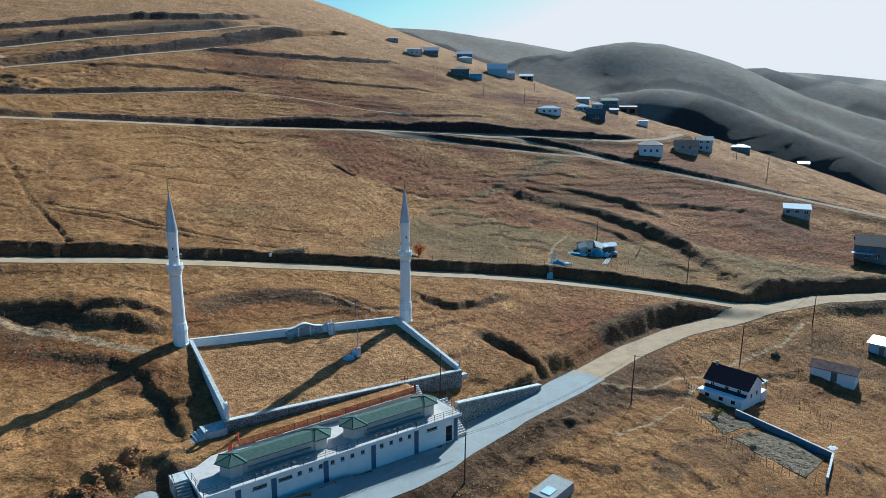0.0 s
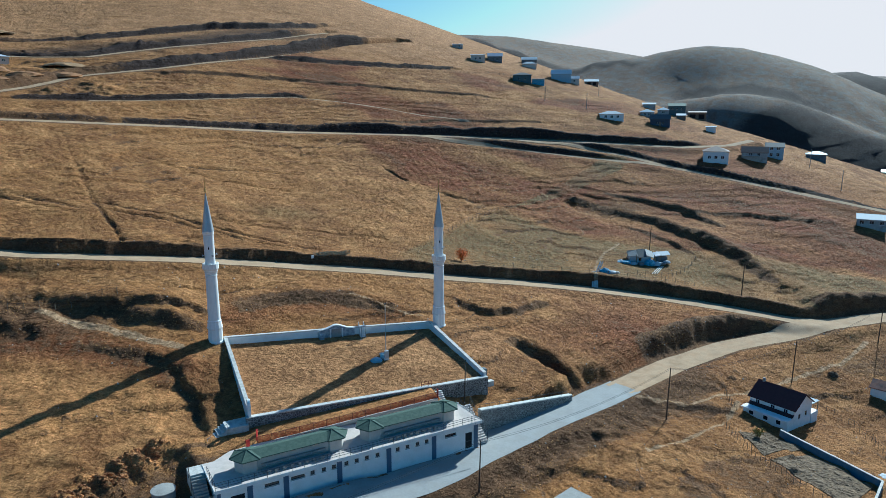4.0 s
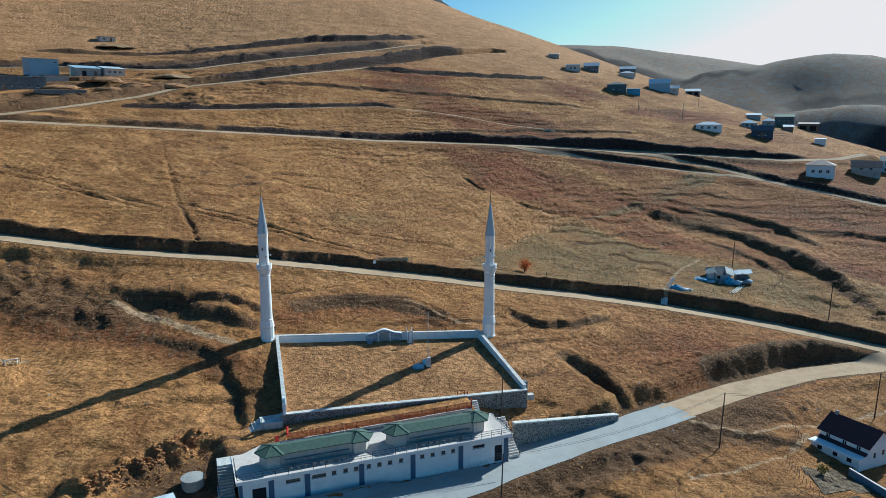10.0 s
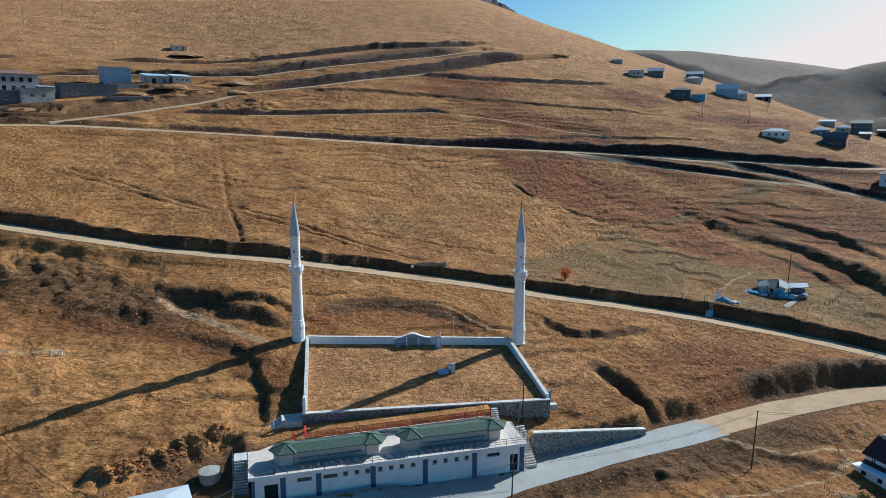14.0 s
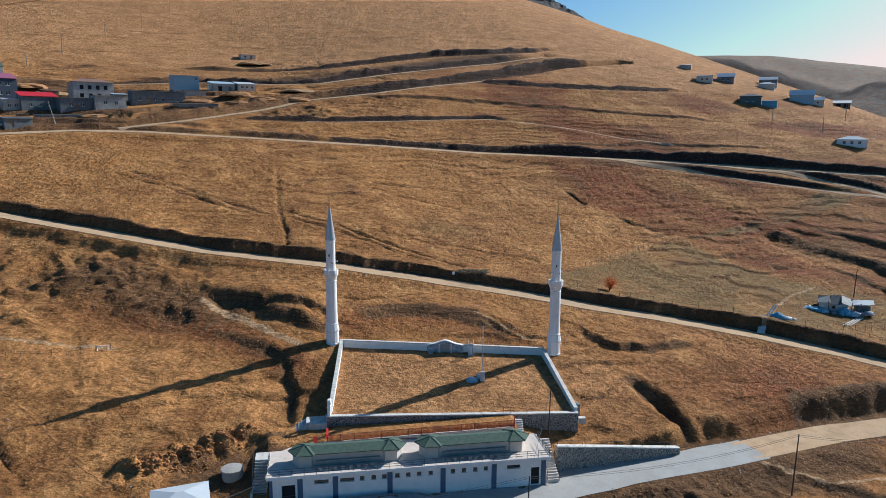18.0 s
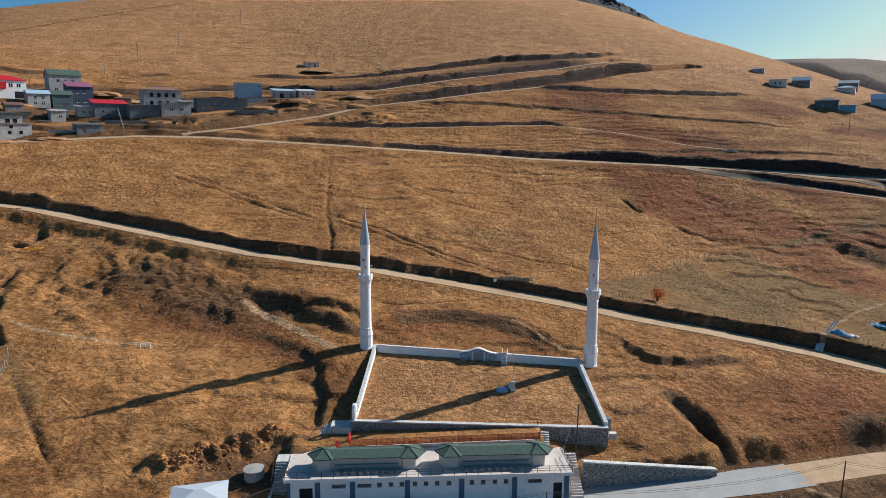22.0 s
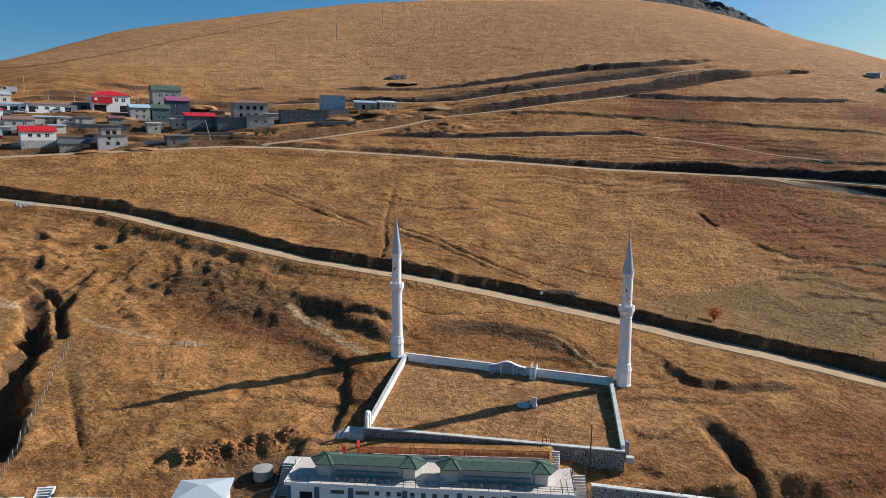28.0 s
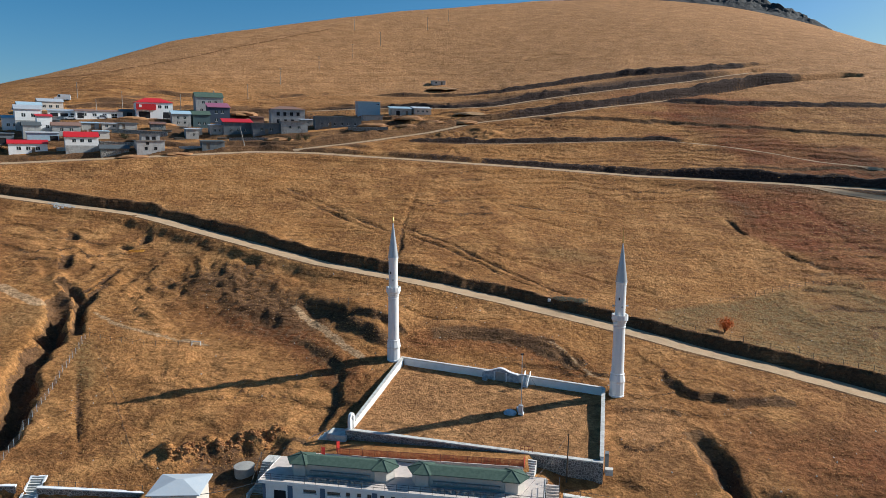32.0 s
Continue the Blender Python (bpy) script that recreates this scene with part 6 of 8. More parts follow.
house("house", -140.5, 124.5, 39, 6.7, 6, 5.2, "gable", 1.5, TEAL, GREENROOF, "dark teal boarded house with green roof", row(2, 4, 1.2, 0.9, 0.9), group=V)
house("house", -156.5, 150.0, 38, 11.8, 8, 7.6, "gable", 2.2, STAINED, GREENROOF, "tall grey house with green roof and balcony", row(3, 8, 4.6, 1.1, 1.2) + [(-3.5, 1.2, 1.1, 1.2)], group=V, chimney=True)
house("house", -143.0, 139.0, 38, 8.8, 7, 7.0, "mono", 2.2, NAVY, PINKROOF, "navy boarded house with mauve sheet roof", row(2, 5, 4.6, 1.2, 1.2) + row(2, 5, 1.2, 1.1, 1.2), group=V)
house("house", -116.4, 115.5, 36, 10.8, 6, 4.4, "mono", 1.6, DARKWALL, REDROOF, "dark weathered house with red sheet roof", row(3, 8, 1.2, 0.8, 0.9), group=V)
house("house", -124.1, 77.9, 41, 8.8, 7, 4.4, "mono", 0.0, STAINED, CONCRETE, "unfinished grey block house with flat roof", row(2, 6, 1.3, 1.0, 1.0) + [(-1.0, 3.0, 1.0, 0.9)], group=V, bare=True)
house("house", -131.5, 86.0, 41, 6.0, 6, 4.2, "mono", 0.0, STAINED, CONCRETE, "half-built grey block house with bare openings", row(2, 4, 2.2, 1.3, 1.2), doors=[(0, 1.4, 2.1)], group=V, bare=True)
house("house", -132.8, 71.0, 42, 8.7, 6, 2.2, "gable", 1.2, WALLSTONE, DARKROOF, "low stone hut with dark roof", doors=[(2.2, 1.0, 1.8)], group=V)
house("house", -127.6, 103.0, 39, 4.5, 4.5, 3.6, "mono", 0.5, BLOCK, TIN, "small square grey block hut", [(0.6, 1.3, 0.8, 0.9)], group=V)
house("house", -108.8, 90.9, 38, 7.5, 5, 2.5, "mono", 0.5, DARKWALL, DARKROOF, "low dark boarded shed above the dirt road", doors=[(-1.8, 1.1, 1.9)], group=V)
house("house", -123.0, 111.6, 38, 5.4, 5, 3.5, "mono", 0.5, BLOCK, TIN, "small grey hut with pale metal roof", row(2, 4, 1.1, 0.8, 0.9), group=V)
house("house", -113.5, 146.0, 32, 14.0, 8, 6.8, "hip", 1.4, STAINED, BROWNROOF, "weathered two-storey house with empty windows", row(4, 11, 4.2, 1.3, 1.5) + row(3, 9, 1.2, 1.3, 1.5, -1.2), side=row(2, 5, 4.2, 1.1, 1.3), group=V, bare=True)
house("house", -105.2, 117.8, 33, 10.2, 6, 4.2, "mono", 0.2, DARKWALL, CONCRETE, "dark block building with flat roof", row(2, 7, 1.4, 1.0, 1.0), doors=[(0, 1.3, 2.1)], group=V)
house("house", -96.3, 123.2, 33, 10.0, 6, 4.4, "mono", 0.2, BLOCK, CONCRETE, "grey block building with flat concrete roof", row(2, 7, 1.6, 1.0, 1.0), group=V)
house("house", -87.2, 141.4, 29, 18.6, 6, 4.2, "mono", 0.4, DARKWALL, DARKROOF, "long dark blue-grey barn with small windows", row(6, 16, 1.0, 0.8, 0.8), doors=[(-3.5, 1.3, 2.2)], group=V)
house("house", -87.6, 170.5, 27, 9.8, 8, 6.3, "mono", 0.6, BLUETIN, WHITETIN, "tall pale blue sheet-metal building", row(1, 1, 4.9, 1.1, 0.5, 3.8), group=V)
house("house", -73.3, 173.0, 25, 9.0, 7, 2.9, "mono", 1.3, BLOCK, BLUETIN, "low shed with pale blue sloping sheet roof", doors=[(-1.5, 1.6, 2.0), (2.5, 1.2, 2.0)], group=V)
house("house", -65.0, 177.5, 25, 7.6, 7, 2.6, "mono", 1.2, PLASTER, WHITETIN, "low shed with white sloping sheet roof", row(3, 6, 1.0, 0.9, 0.8), group=V)
house("house", -80.0, 158.0, 27, 8.5, 4, 1.9, "mono", 0.2, BLOCK, CONCRETE, "low grey block pen below the metal building", group=V)
house("house", -86.5, 255.4, 20, 7.4, 5, 2.2, "mono", 0.5, PLASTER, TIN, "small lone hut on the grassy hilltop slope", [(-1.5, 0.8, 1.0, 0.9)], doors=[(1.6, 1.0, 1.8)], group=V)
house("house", -191.0, 88.5, 47, 8, 6, 4.8, "gable", 1.3, WHITE, BLUETIN, "white house with blue-grey metal roof at the village edge", row(2, 5, 1.2, 1.1, 1.1), group=V)
house("house", -197.0, 103.0, 47, 9, 6, 3.6, "gable", 1.2, PLASTER, TIN, "plastered house with pale roof at the village edge", row(3, 7, 1.1, 1.1, 1.1), group=V)
house("house", -171.0, 61.0, 46, 6.5, 6, 3.4, "mono", 0.6, DARKWALL, DARKROOF, "dark boarded shed behind the red-roofed row", doors=[(0, 1.8, 2.1)], group=V)

house("house", -129.4, 107.5, 39, 4.2, 3.6, 2.5, "mono", 0.3, BLOCK, TIN, "small grey block shed with flat metal roof", doors=[(0.4, 1.0, 1.9)], group=V)
house("house", -148.5, 126.4, 40, 6.0, 4.5, 2.6, "mono", 0.4, DARKWALL, DARKROOF, "dark sheet-metal shed behind grey house", doors=[(-1.0, 1.8, 2.0)], group=V)
house("house", -142.6, 102.2, 40, 5.2, 4.0, 2.2, "gable", 0.8, WALLSTONE, RUSTTIN, "little stone hut with rusty sheet roof", [(1.2, 0.9, 0.7, 0.7)], group=V)
house("house", -135.0, 155.0, 36, 5.6, 4.0, 2.6, "mono", 0.5, BROWNROOF, RUSTTIN, "small red-brown shed beside earth bank", group=V)
house("house", -100.9, 140.3, 33, 5.0, 4.0, 2.4, "mono", 0.5, BLOCK, TIN, "small grey annex beside weathered house", [(0, 1.0, 0.8, 0.7)], group=V)
house("house", -176.0, 84.5, 46, 6.0, 4.0, 2.4, "mono", 0.6, DARKWALL, DARKROOF, "dark open shed between white houses", doors=[(0, 3.0, 2.0)], group=V)
house("house", -149.0, 81.5, 43, 5.0, 4.0, 2.6, "mono", 0.4, PLASTER, BLUETIN, "small plastered hut with blue metal roof", [(-1.0, 1.0, 0.8, 0.8)], group=V)
house("house", -152.5, 74.5, 43, 7.0, 4.5, 2.3, "mono", 0.5, WALLSTONE, BROWNROOF, "low stone stable with brown roof", doors=[(1.5, 1.0, 1.8)], group=V)

S = "houses on the eastern brow"
house("house", 197.7, 242.2, -27, 11.0, 8, 4.2, "gable", 2.4, BLUETIN, BLUETIN, "blue-grey metal barn with broad roof", group=S)
house("house", 205.0, 240.0, -27, 5.2, 5, 3.0, "gable", 1.4, PLASTER, TIN, "small pale barn beside the blue-grey barn", [(0, 1.2, 0.9, 0.9)], group=S)
house("house", 223.4, 251.7, -30, 7.8, 6, 2.2, "mono", 1.5, WOOD, WHITETIN, "open shed with bright white sheet roof", doors=[(-1.5, 2.0, 1.9), (1.8, 2.0, 1.9)], group=S)
house("house", 178.6, 160.2, -30, 10.6, 7, 2.6, "hip", 1.2, WHITE, WHITETIN, "low white house with white sheet roof", row(3, 8, 1.0, 1.0, 1.0), group=S)
house("house", 204.9, 170.1, -33, 6.4, 6, 2.3, "hip", 1.4, BLOCK, BLUETIN, "small grey house with pale blue hipped roof", row(2, 4, 0.9, 0.9, 0.9), group=S)
house("house", 199.2, 152.3, -34, 8.5, 6, 3.2, "gable", 1.9, NAVY, DARKROOF, "dark gabled house on the grassy brow", row(2, 5, 1.0, 1.0, 1.0), doors=[(0, 1.0, 2.0)], group=S)
house("house", 239.0, 192.0, -36, 8.6, 6, 5.2, "mono", 1.4, TEAL, GREENROOF, "two-storey dark house with green sheet roof", row(3, 7, 3.4, 1.0, 1.0), group=S)
house("house", 228.0, 201.0, -36, 6.6, 5, 2.0, "mono", 0.8, BLOCK, WHITETIN, "low shed with white sheet roof on the brow", group=S)
house("house", 259.8, 201.0, -38, 9.2, 6, 3.4, "mono", 0.6, WOOD, BROWNROOF, "brown open-fronted barn on the brow", doors=[(-2.4, 3.0, 2.4), (2.2, 3.0, 2.4)], group=S)
house("house", 223.6, 182.7, -36, 5.5, 5, 2.6, "hip", 1.2, BLOCK, BLUETIN, "small house with light blue hipped roof", [(0, 1.0, 1.0, 0.9)], group=S)
house("house", 231.0, 178.0, -36, 4.2, 4, 2.2, "mono", 0.9, WOOD, WHITETIN, "little shed with tilted white roof", group=S)
house("house", 226.5, 150.7, -40, 4.3, 3.5, 2.3, "mono", 0.2, WHITE, WHITETIN, "small white hut on the grass", group=S)
house("house", 187.2, 100.9, -38, 9.0, 8, 4.2, "hip", 1.8, WHITE, BROWNROOF, "square white house with brown hipped roof", row(3, 7, 1.6, 1.0, 1.0), side=row(2, 5, 1.6, 1.0, 1.0), group=S)
house("house", 206.0, 101.0, -42, 9.3, 7, 3.4, "gable", 2.0, BLOCK, BROWNROOF, "dark gabled house with white porch roof", row(2, 6, 2.2, 0.9, 0.9), group=S)
part("porch_roof", boxed(-4.4, 2.0, -1.6, -0.02, 2.1, 2.25), WHITETIN, bpy.data.objects["house.059"], "white sheet porch roof")
house("house", 220.0, 105.0, -42, 6.6, 6, 4.6, "gable", 1.5, BLUETIN, DARKROOF, "two-storey blue-grey house with dark roof", row(2, 5, 3.4, 1.0, 1.2) + row(2, 5, 0.9, 1.0, 1.2), group=S)
house("house", 258.2, 119.3, -46, 8.0, 6, 2.4, "hip", 1.2, DARKWALL, BLUETIN, "low house with pale blue roof below the brow", group=S)
house("house", 193.4, 37.9, -49, 7.8, 5, 2.7, "mono", 1.0, BLOCK, WHITETIN, "grey house on stilts with white sheet roof", row(3, 8, 1.3, 1.0, 1.0), group=S, sink=3.0)
house("house", 315.4, 128.5, -50, 5.0, 3.5, 1.5, "mono", 0.8, WOOD, TIN, "distant low shed by the dirt road", group=S)
house("house", 157.8, 269.9, -22, 8.2, 7, 3.6, "mono", 0.7, PLASTER, TIN, "small house with red brick gable", row(2, 5, 1.2, 1.0, 1.0), group=S)
house("house", 158.5, 305.0, -22, 6.5, 4.5, 2.2, "mono", 0.6, BLOCK, TIN, "small grey hut high on the grassy brow", [(1.2, 0.8, 0.9, 0.8)], group=S)
part("brick_gable", boxed(4.12, 4.2, 0, 7, -1.0, 4.6), BROWNROOF, bpy.data.objects["house.064"], "red brick side wall")
house("house", 172.6, 278.7, -24, 8.6, 7, 3.2, "gable", 1.9, DARKWALL, TIN, "dark wooden house with grey gabled roof", row(2, 5, 1.0, 1.0, 1.0), group=S)
house("house", 164.2, 223.9, -26, 9.6, 7, 3.6, "hip", 1.3, TEAL, DARKROOF, "dark green house with grey roof", row(2, 6, 1.2, 1.0, 1.0), group=S)
house("house", 172.4, 221.5, -27, 6.6, 3, 2.8, "mono", 0.4, CYAN, DARKROOF, "bright blue covered lean-to beside a dark house", group=S)
house("house", 201.8, 291.4, -26, 9.5, 7, 3.6, "gable", 1.6, DARKWALL, WHITETIN, "house with bright white gabled roof", row(2, 6, 1.0, 1.0, 1.0), group=S)
house("house", 195.2, 277.9, -26, 8.5, 6, 2.4, "hip", 1.2, PLASTER, WHITETIN, "low house with white hipped roof", group=S)
house("house", 183.4, 5.4, -54, 8.5, 9, 4.6, "gable", 2.2, DARKWALL, MAROON, "dark house with maroon roof beside the dirt road", row(2, 5, 1.2, 1.0, 1.0), group=S)
part("porch_roof", boxed(-5.2, 0.6, -2.2, -0.02, 2.5, 2.65), WHITETIN, bpy.data.objects["house.071"], "white sheet porch roof")

# the farm below the road
farm = house("farmhouse", 87.2, -32.9, -80, 9.8, 7.4, 3.9, "gable", 2.5, WHITE, MAROON, "white farmhouse with dark maroon roof and porches", [(-3.2, 2.5, 0.8, 0.8), (0.2, 2.5, 0.8, 0.8), (3.0, 2.5, 0.8, 0.8)], doors=[(0.6, 1.0, 2.0)], side=[(-1.4, 1.2, 0.9, 1.1), (1.4, 1.2, 0.9, 1.1), (0, 3.9, 0.8, 1.0)], over=0.45, sink=2.5)
part("porch_roof", boxed(-5.1, 5.1, -3.3, -1.0, 2.05, 2.17), WHITE, farm, "white sheet porch roof")
bm = bmesh.new()
prism(bm, [(-4.9, -1.0), (4.9, -1.0), (4.9, -0.02), (-4.9, -0.02)], [2.06, 2.06, 2.5, 2.5], [2.2, 2.2, 2.64, 2.64])
part("porch_roof_upper", bm, MAROON, farm)
part("porch_wall", boxed(-4.9, 4.9, -2.6, -2.4, -2.5, 2.05), WHITE, farm)
part("porch_end", boxed(4.7, 4.9, -2.4, -0.02, -2.5, 2.05), WHITE, farm)
for u in (-3.0, 0.2, 3.0):
    part("porch_window", boxed(u - 0.45, u + 0.45, -2.66, -2.602, 0.7, 1.5), GLASS, farm)
part("back_porch_roof", boxed(-1.2, 5.0, 7.5, 10.6, 3.1, 3.24), WHITETIN, farm, "flat white sheet roof behind the house")
for u, v in ((-1.0, 10.4), (2.0, 10.4), (4.8, 10.4)):
    part("porch_post", boxed(u - 0.07, u + 0.07, v - 0.07, v + 0.07, -2.0, 3.1), WOOD, farm)
part("back_porch_floor", boxed(-1.2, 5.0, 7.5, 10.4, -2.0, 1.0), WHITE, farm)
part("chimney", boxed(-4.3, -3.8, 3.4, 3.9, 5.5, 7.2), BLOCK, farm)
farm.matrix_basis = pose(87.1, -31.6, ground_at(87.1, -31.6), rz=-73) @ Matrix.Scale(0.78, 4)
house("farm_shed", 115.8, -31.8, -66, 7.9, 4.4, 2.3, "gable", 0.9, WHITE, RUSTTIN, "white farm shed with rusty metal roof", doors=[(0.3, 1.1, 2.0)], side=[(0, 1.1, 0.7, 0.7)], over=0.3)
house("farm_shed", 137.0, -28.0, -70, 5.0, 4.0, 2.2, "mono", 0.6, BLUETIN, TIN, "small pale blue tin shed near the fence", doors=[(0, 1.0, 1.8)])
# white-roofed house below the west end of the building
house("roadside_house", -9.8, -45.0, 22, 5.6, 4.8, 4.0, "hip", 0.7, PLASTER, WHITETIN, "low house with pale blue-white sheet roof beside the road", doors=[(0, 1.0, 2.0)], over=0.5)
t = thing("concrete_bunker", pose(39.5, -47.0, ground_at(39.5, -47.0), rz=24), "low concrete cistern with a blue hatch in the grass", "cistern")
part("body", boxed(-2.8, 2.8, -1.6, 1.6, -2.0, 1.3), CONCRETE, t)
part("hatch", boxed(-2.0, -0.2, -0.9, 0.5, 1.3, 1.42), BLUETIN, t, "pale blue metal hatch")

# ---- water tank ----
t = thing("water_tank", pose(-7.4, -34.0, -7.55), "round pale concrete water tank with flat lid", "water tank")
bm = bmesh.new()
turned(bm, [(1.33, -1.0), (1.33, 1.45)], 28)
part("shell", bm, CONCRETE, t)
bm = bmesh.new()
turned(bm, [(1.42, 1.45), (1.42, 1.56), (0.3, 1.66)], 28)
part("lid", bm, CONCRETE, t, "weathered grey concrete lid")
for a in range(0, 180, 36):
    part("lid_seam", boxed(-1.35, 1.35, -0.02, 0.02, 1.56, 1.6), BLOCK, t, pose_=pose(0, 0, 0, rz=a))


# ---- poles and cables ----
def utility_pole(x, y, tall, label, lean=0.0, arm=0.0, r=0.11, z=None, rz=0, mat=None):
    t = thing("utility_pole", pose(x, y, (ground_at(x, y) if z is None else z) - 0.3, ry=lean, rz=rz), label, "utility pole", "utility poles")
    bm = bmesh.new()
    rod(bm, (0, 0, 0), (0, 0, tall), r, 8, r * 0.65)
    part("mast", bm, mat or POLEWOOD, t)
    if arm:
        part("crossarm", boxed(-arm, arm, -0.05, 0.05, tall - 0.5, tall - 0.38), POLEWOOD, t)
        for u in (-arm * 0.85, 0.0, arm * 0.85):
            bm = bmesh.new()
            turned(bm, [(0.04, tall - 0.38), (0.07, tall - 0.3), (0.05, tall - 0.15)], 6)
            part("insulator", bm, WHITE, t, pose_=pose(u, 0.0, 0))
    return t


def cable(a, c, sag, label="thin dark overhead cable", r=0.018, n=14):
    """One hanging line between two points, as a thing of its own."""
    a, c = Vector(a), Vector(c)
    bm = bmesh.new()
    p = [a.lerp(c, k / n) - Vector((0, 0, sag * 4 * (k / n) * (1 - k / n))) for k in range(n + 1)]
    for q, w in zip(p, p[1:]):
        rod(bm, q, w, r, 4)
    return tagged(part("overhead_cable", bm, WIRE), label, "cable", "overhead cables")


POLES = [(30.2, -40.6, 7.5), (67.4, -29.6, 9.2), (101.9, -21.7, 8.5), (132.8, -14.5, 8.5), (35.1, -22.9, 7.0), (116.5, 8.0, 8.0), (115.5, 42.0, 7.0)]
for x, y, tall in POLES:
    utility_pole(x, y, tall, "dark wooden utility pole standing on the slope", lean=1.2, arm=0.0)
tops = [Vector((x, y, ground_at(x, y) + tall - 0.5)) for x, y, tall in POLES]
for off in (-0.12, 0.12):
    o = Vector((0, 0, off))
    cable(tops[0] + o, tops[1] + o, 1.3)
    cable(tops[1] + o, tops[2] + o, 1.4)
    cable(tops[2] + o, tops[3] + o, 1.3)
    cable(tops[0] + o, Vector((-30, -62, 0)) + o, 1.6)
cable(tops[4], tops[0], 0.7)
cable(tops[4], Vector((26.0, -10.9, 6.0)), 0.5)
cable(Vector((-1.2, -38.4, -4.9)), Vector((-9.5, -46.0, -5.0)), 0.5, "thick pale cable slung from the building", 0.045)
for k, (x, y) in enumerate([(-165, 220), (-160, 253), (-155, 286), (-151, 318), (-187, 351), (-138, 370), (-134, 404), (-172.7, 102.5), (-169.6, 146.6), (-185, 128.3), (-211.8, 129.8), (-163, 187.6), (-104.3, 102.5), (217.3, 70.2), (230.3, 96.7), (205, 214), (176, 178), (160, 190)]):
    utility_pole(x, y, 9.0 if k < 7 else 7.5, "pale concrete power pole on the grassy hillside" if k < 7 else "thin pale concrete power pole between the houses", lean=-14 if (x, y) == (-104.3, 102.5) else 0.6, arm=0.7 if k < 7 else 0.0, r=0.14, mat=CONCRETE)


# ---- paths, garden, fences and odds and ends ----
def fence(name, nodes, step, tall, label, rails=(0.45, 0.85), mat=None, r=0.05, wobble=6.0, category="fence", rail_r=0.014):
    """Posts along a line, with wires or rails between them."""
    t = thing(name, pose(0, 0, 0), label, category, "fences")
    p = np.array(nodes, float)
    run = np.r_[0, np.cumsum(np.hypot(*np.diff(p, axis=0).T))]
    s = np.arange(0, run[-1] + 0.01, step)
    xs, ys = np.interp(s, run, p[:, 0]), np.interp(s, run, p[:, 1])
    zs = height(xs, ys)
    rnd = random.Random(name + str(nodes[0]))
    tops = []
    for x, y, z in zip(xs, ys, zs):
        bm = bmesh.new()
        h = tall * rnd.uniform(0.8, 1.15)
        q = Vector((x + rnd.uniform(-1, 1) * wobble * 0.012, y + rnd.uniform(-1, 1) * wobble * 0.012, z + h))
        rod(bm, (x, y, z - 0.25), q, r, 5, r * 0.8)
        part("post", bm, mat or WOOD, t)
        tops.append((Vector((x, y, z)), q))
    for f in rails:
        for (a, c), (e, g) in zip(tops, tops[1:]):
            bm = bmesh.new()
            rod(bm, a.lerp(c, f), e.lerp(g, f), rail_r, 4)
            part("rail", bm, WIRE if rail_r < 0.03 else (mat or WOOD), t)
    return t


fence("field_fence", [(53.7, 48.8), (62, 56.6), (76.8, 70.6), (86.4, 77)], 2.6, 1.1, "rickety wooden post fence along the upper field edge")
fence("field_fence", [(48.5, 30.6), (58.3, 26.0), (70.8, 23.8), (82.2, 21.8), (96, 18.5), (108, 14)], 2.3, 1.1, "wooden post and wire fence above the road cut")
fence("field_fence", [(99, 24), (106, 21.5), (116, 26), (124, 33)], 2.0, 1.1, "wooden fence round the tarpaulin hut")
fence("garden_fence", [(76, -33.6), (73.8, -39.7), (72.8, -46.3), (72.9, -52.8), (75.5, -58)], 1.05, 1.5, "row of thin upright stakes round the farm garden", rails=(0.6,), r=0.035, wobble=16)
fence("garden_fence", [(97.5, -24), (100.5, -29), (101, -34.5), (99, -41), (95, -47)], 1.5, 1.3, "thin stake fence beside the farmhouse", rails=(0.55, 0.9), r=0.04, wobble=14)
fence("garden_fence", [(84.5, -23.5), (83.2, -26.5), (82.5, -29)], 0.9, 1.3, "short stake fence by the farm path", rails=(0.8,), r=0.04)
fence("pasture_fence", [(-57.2, -13.9), (-54, -19.5), (-50.5, -25.5), (-46, -33), (-41.9, -40.3), (-38, -47)], 1.7, 1.25, "pale wire mesh fence on thin posts down the pasture", rails=(0.15, 0.35, 0.55, 0.75, 0.95), mat=TIN, r=0.04)
fence("pasture_fence", [(-57, -13), (-49, -11.6), (-41, -9.2), (-36, -6.5)], 2.2, 1.0, "broken wire fence above the dug pasture", rails=(0.5, 0.9))
fence("slope_fence", [(-32, 12.5), (-26, 11.5), (-19, 12.5), (-13, 12)], 2.4, 1.1, "old stake fence above the scrub path", rails=(0.8,))
fence("roadside_fence", [(128, -20), (136, -24), (146, -27), (158, -30)], 2.4, 1.2, "wooden stake fence beside the dirt road", rails=(0.5, 0.85))
fence("brow_fence", [(160, 196), (172, 188), (184, 181), (196, 176)], 3.0, 1.2, "wooden fence between the houses on the brow", rails=(0.5, 0.85), r=0.07)
fence("track_fence", [(150, 236), (160, 232), (170, 229)], 2.0, 1.3, "wooden pole fence below the dark green house", rails=(0.5, 0.9), r=0.08)

# blue-painted wall of the farm garden, and dug beds
BLUEWALL = material("faded_blue_wall", (0.13, 0.20, 0.27), 0.85, vary=0.15, scale=1.2, dirt=(0.25, 0.24, 0.22), dirt_amount=0.5)
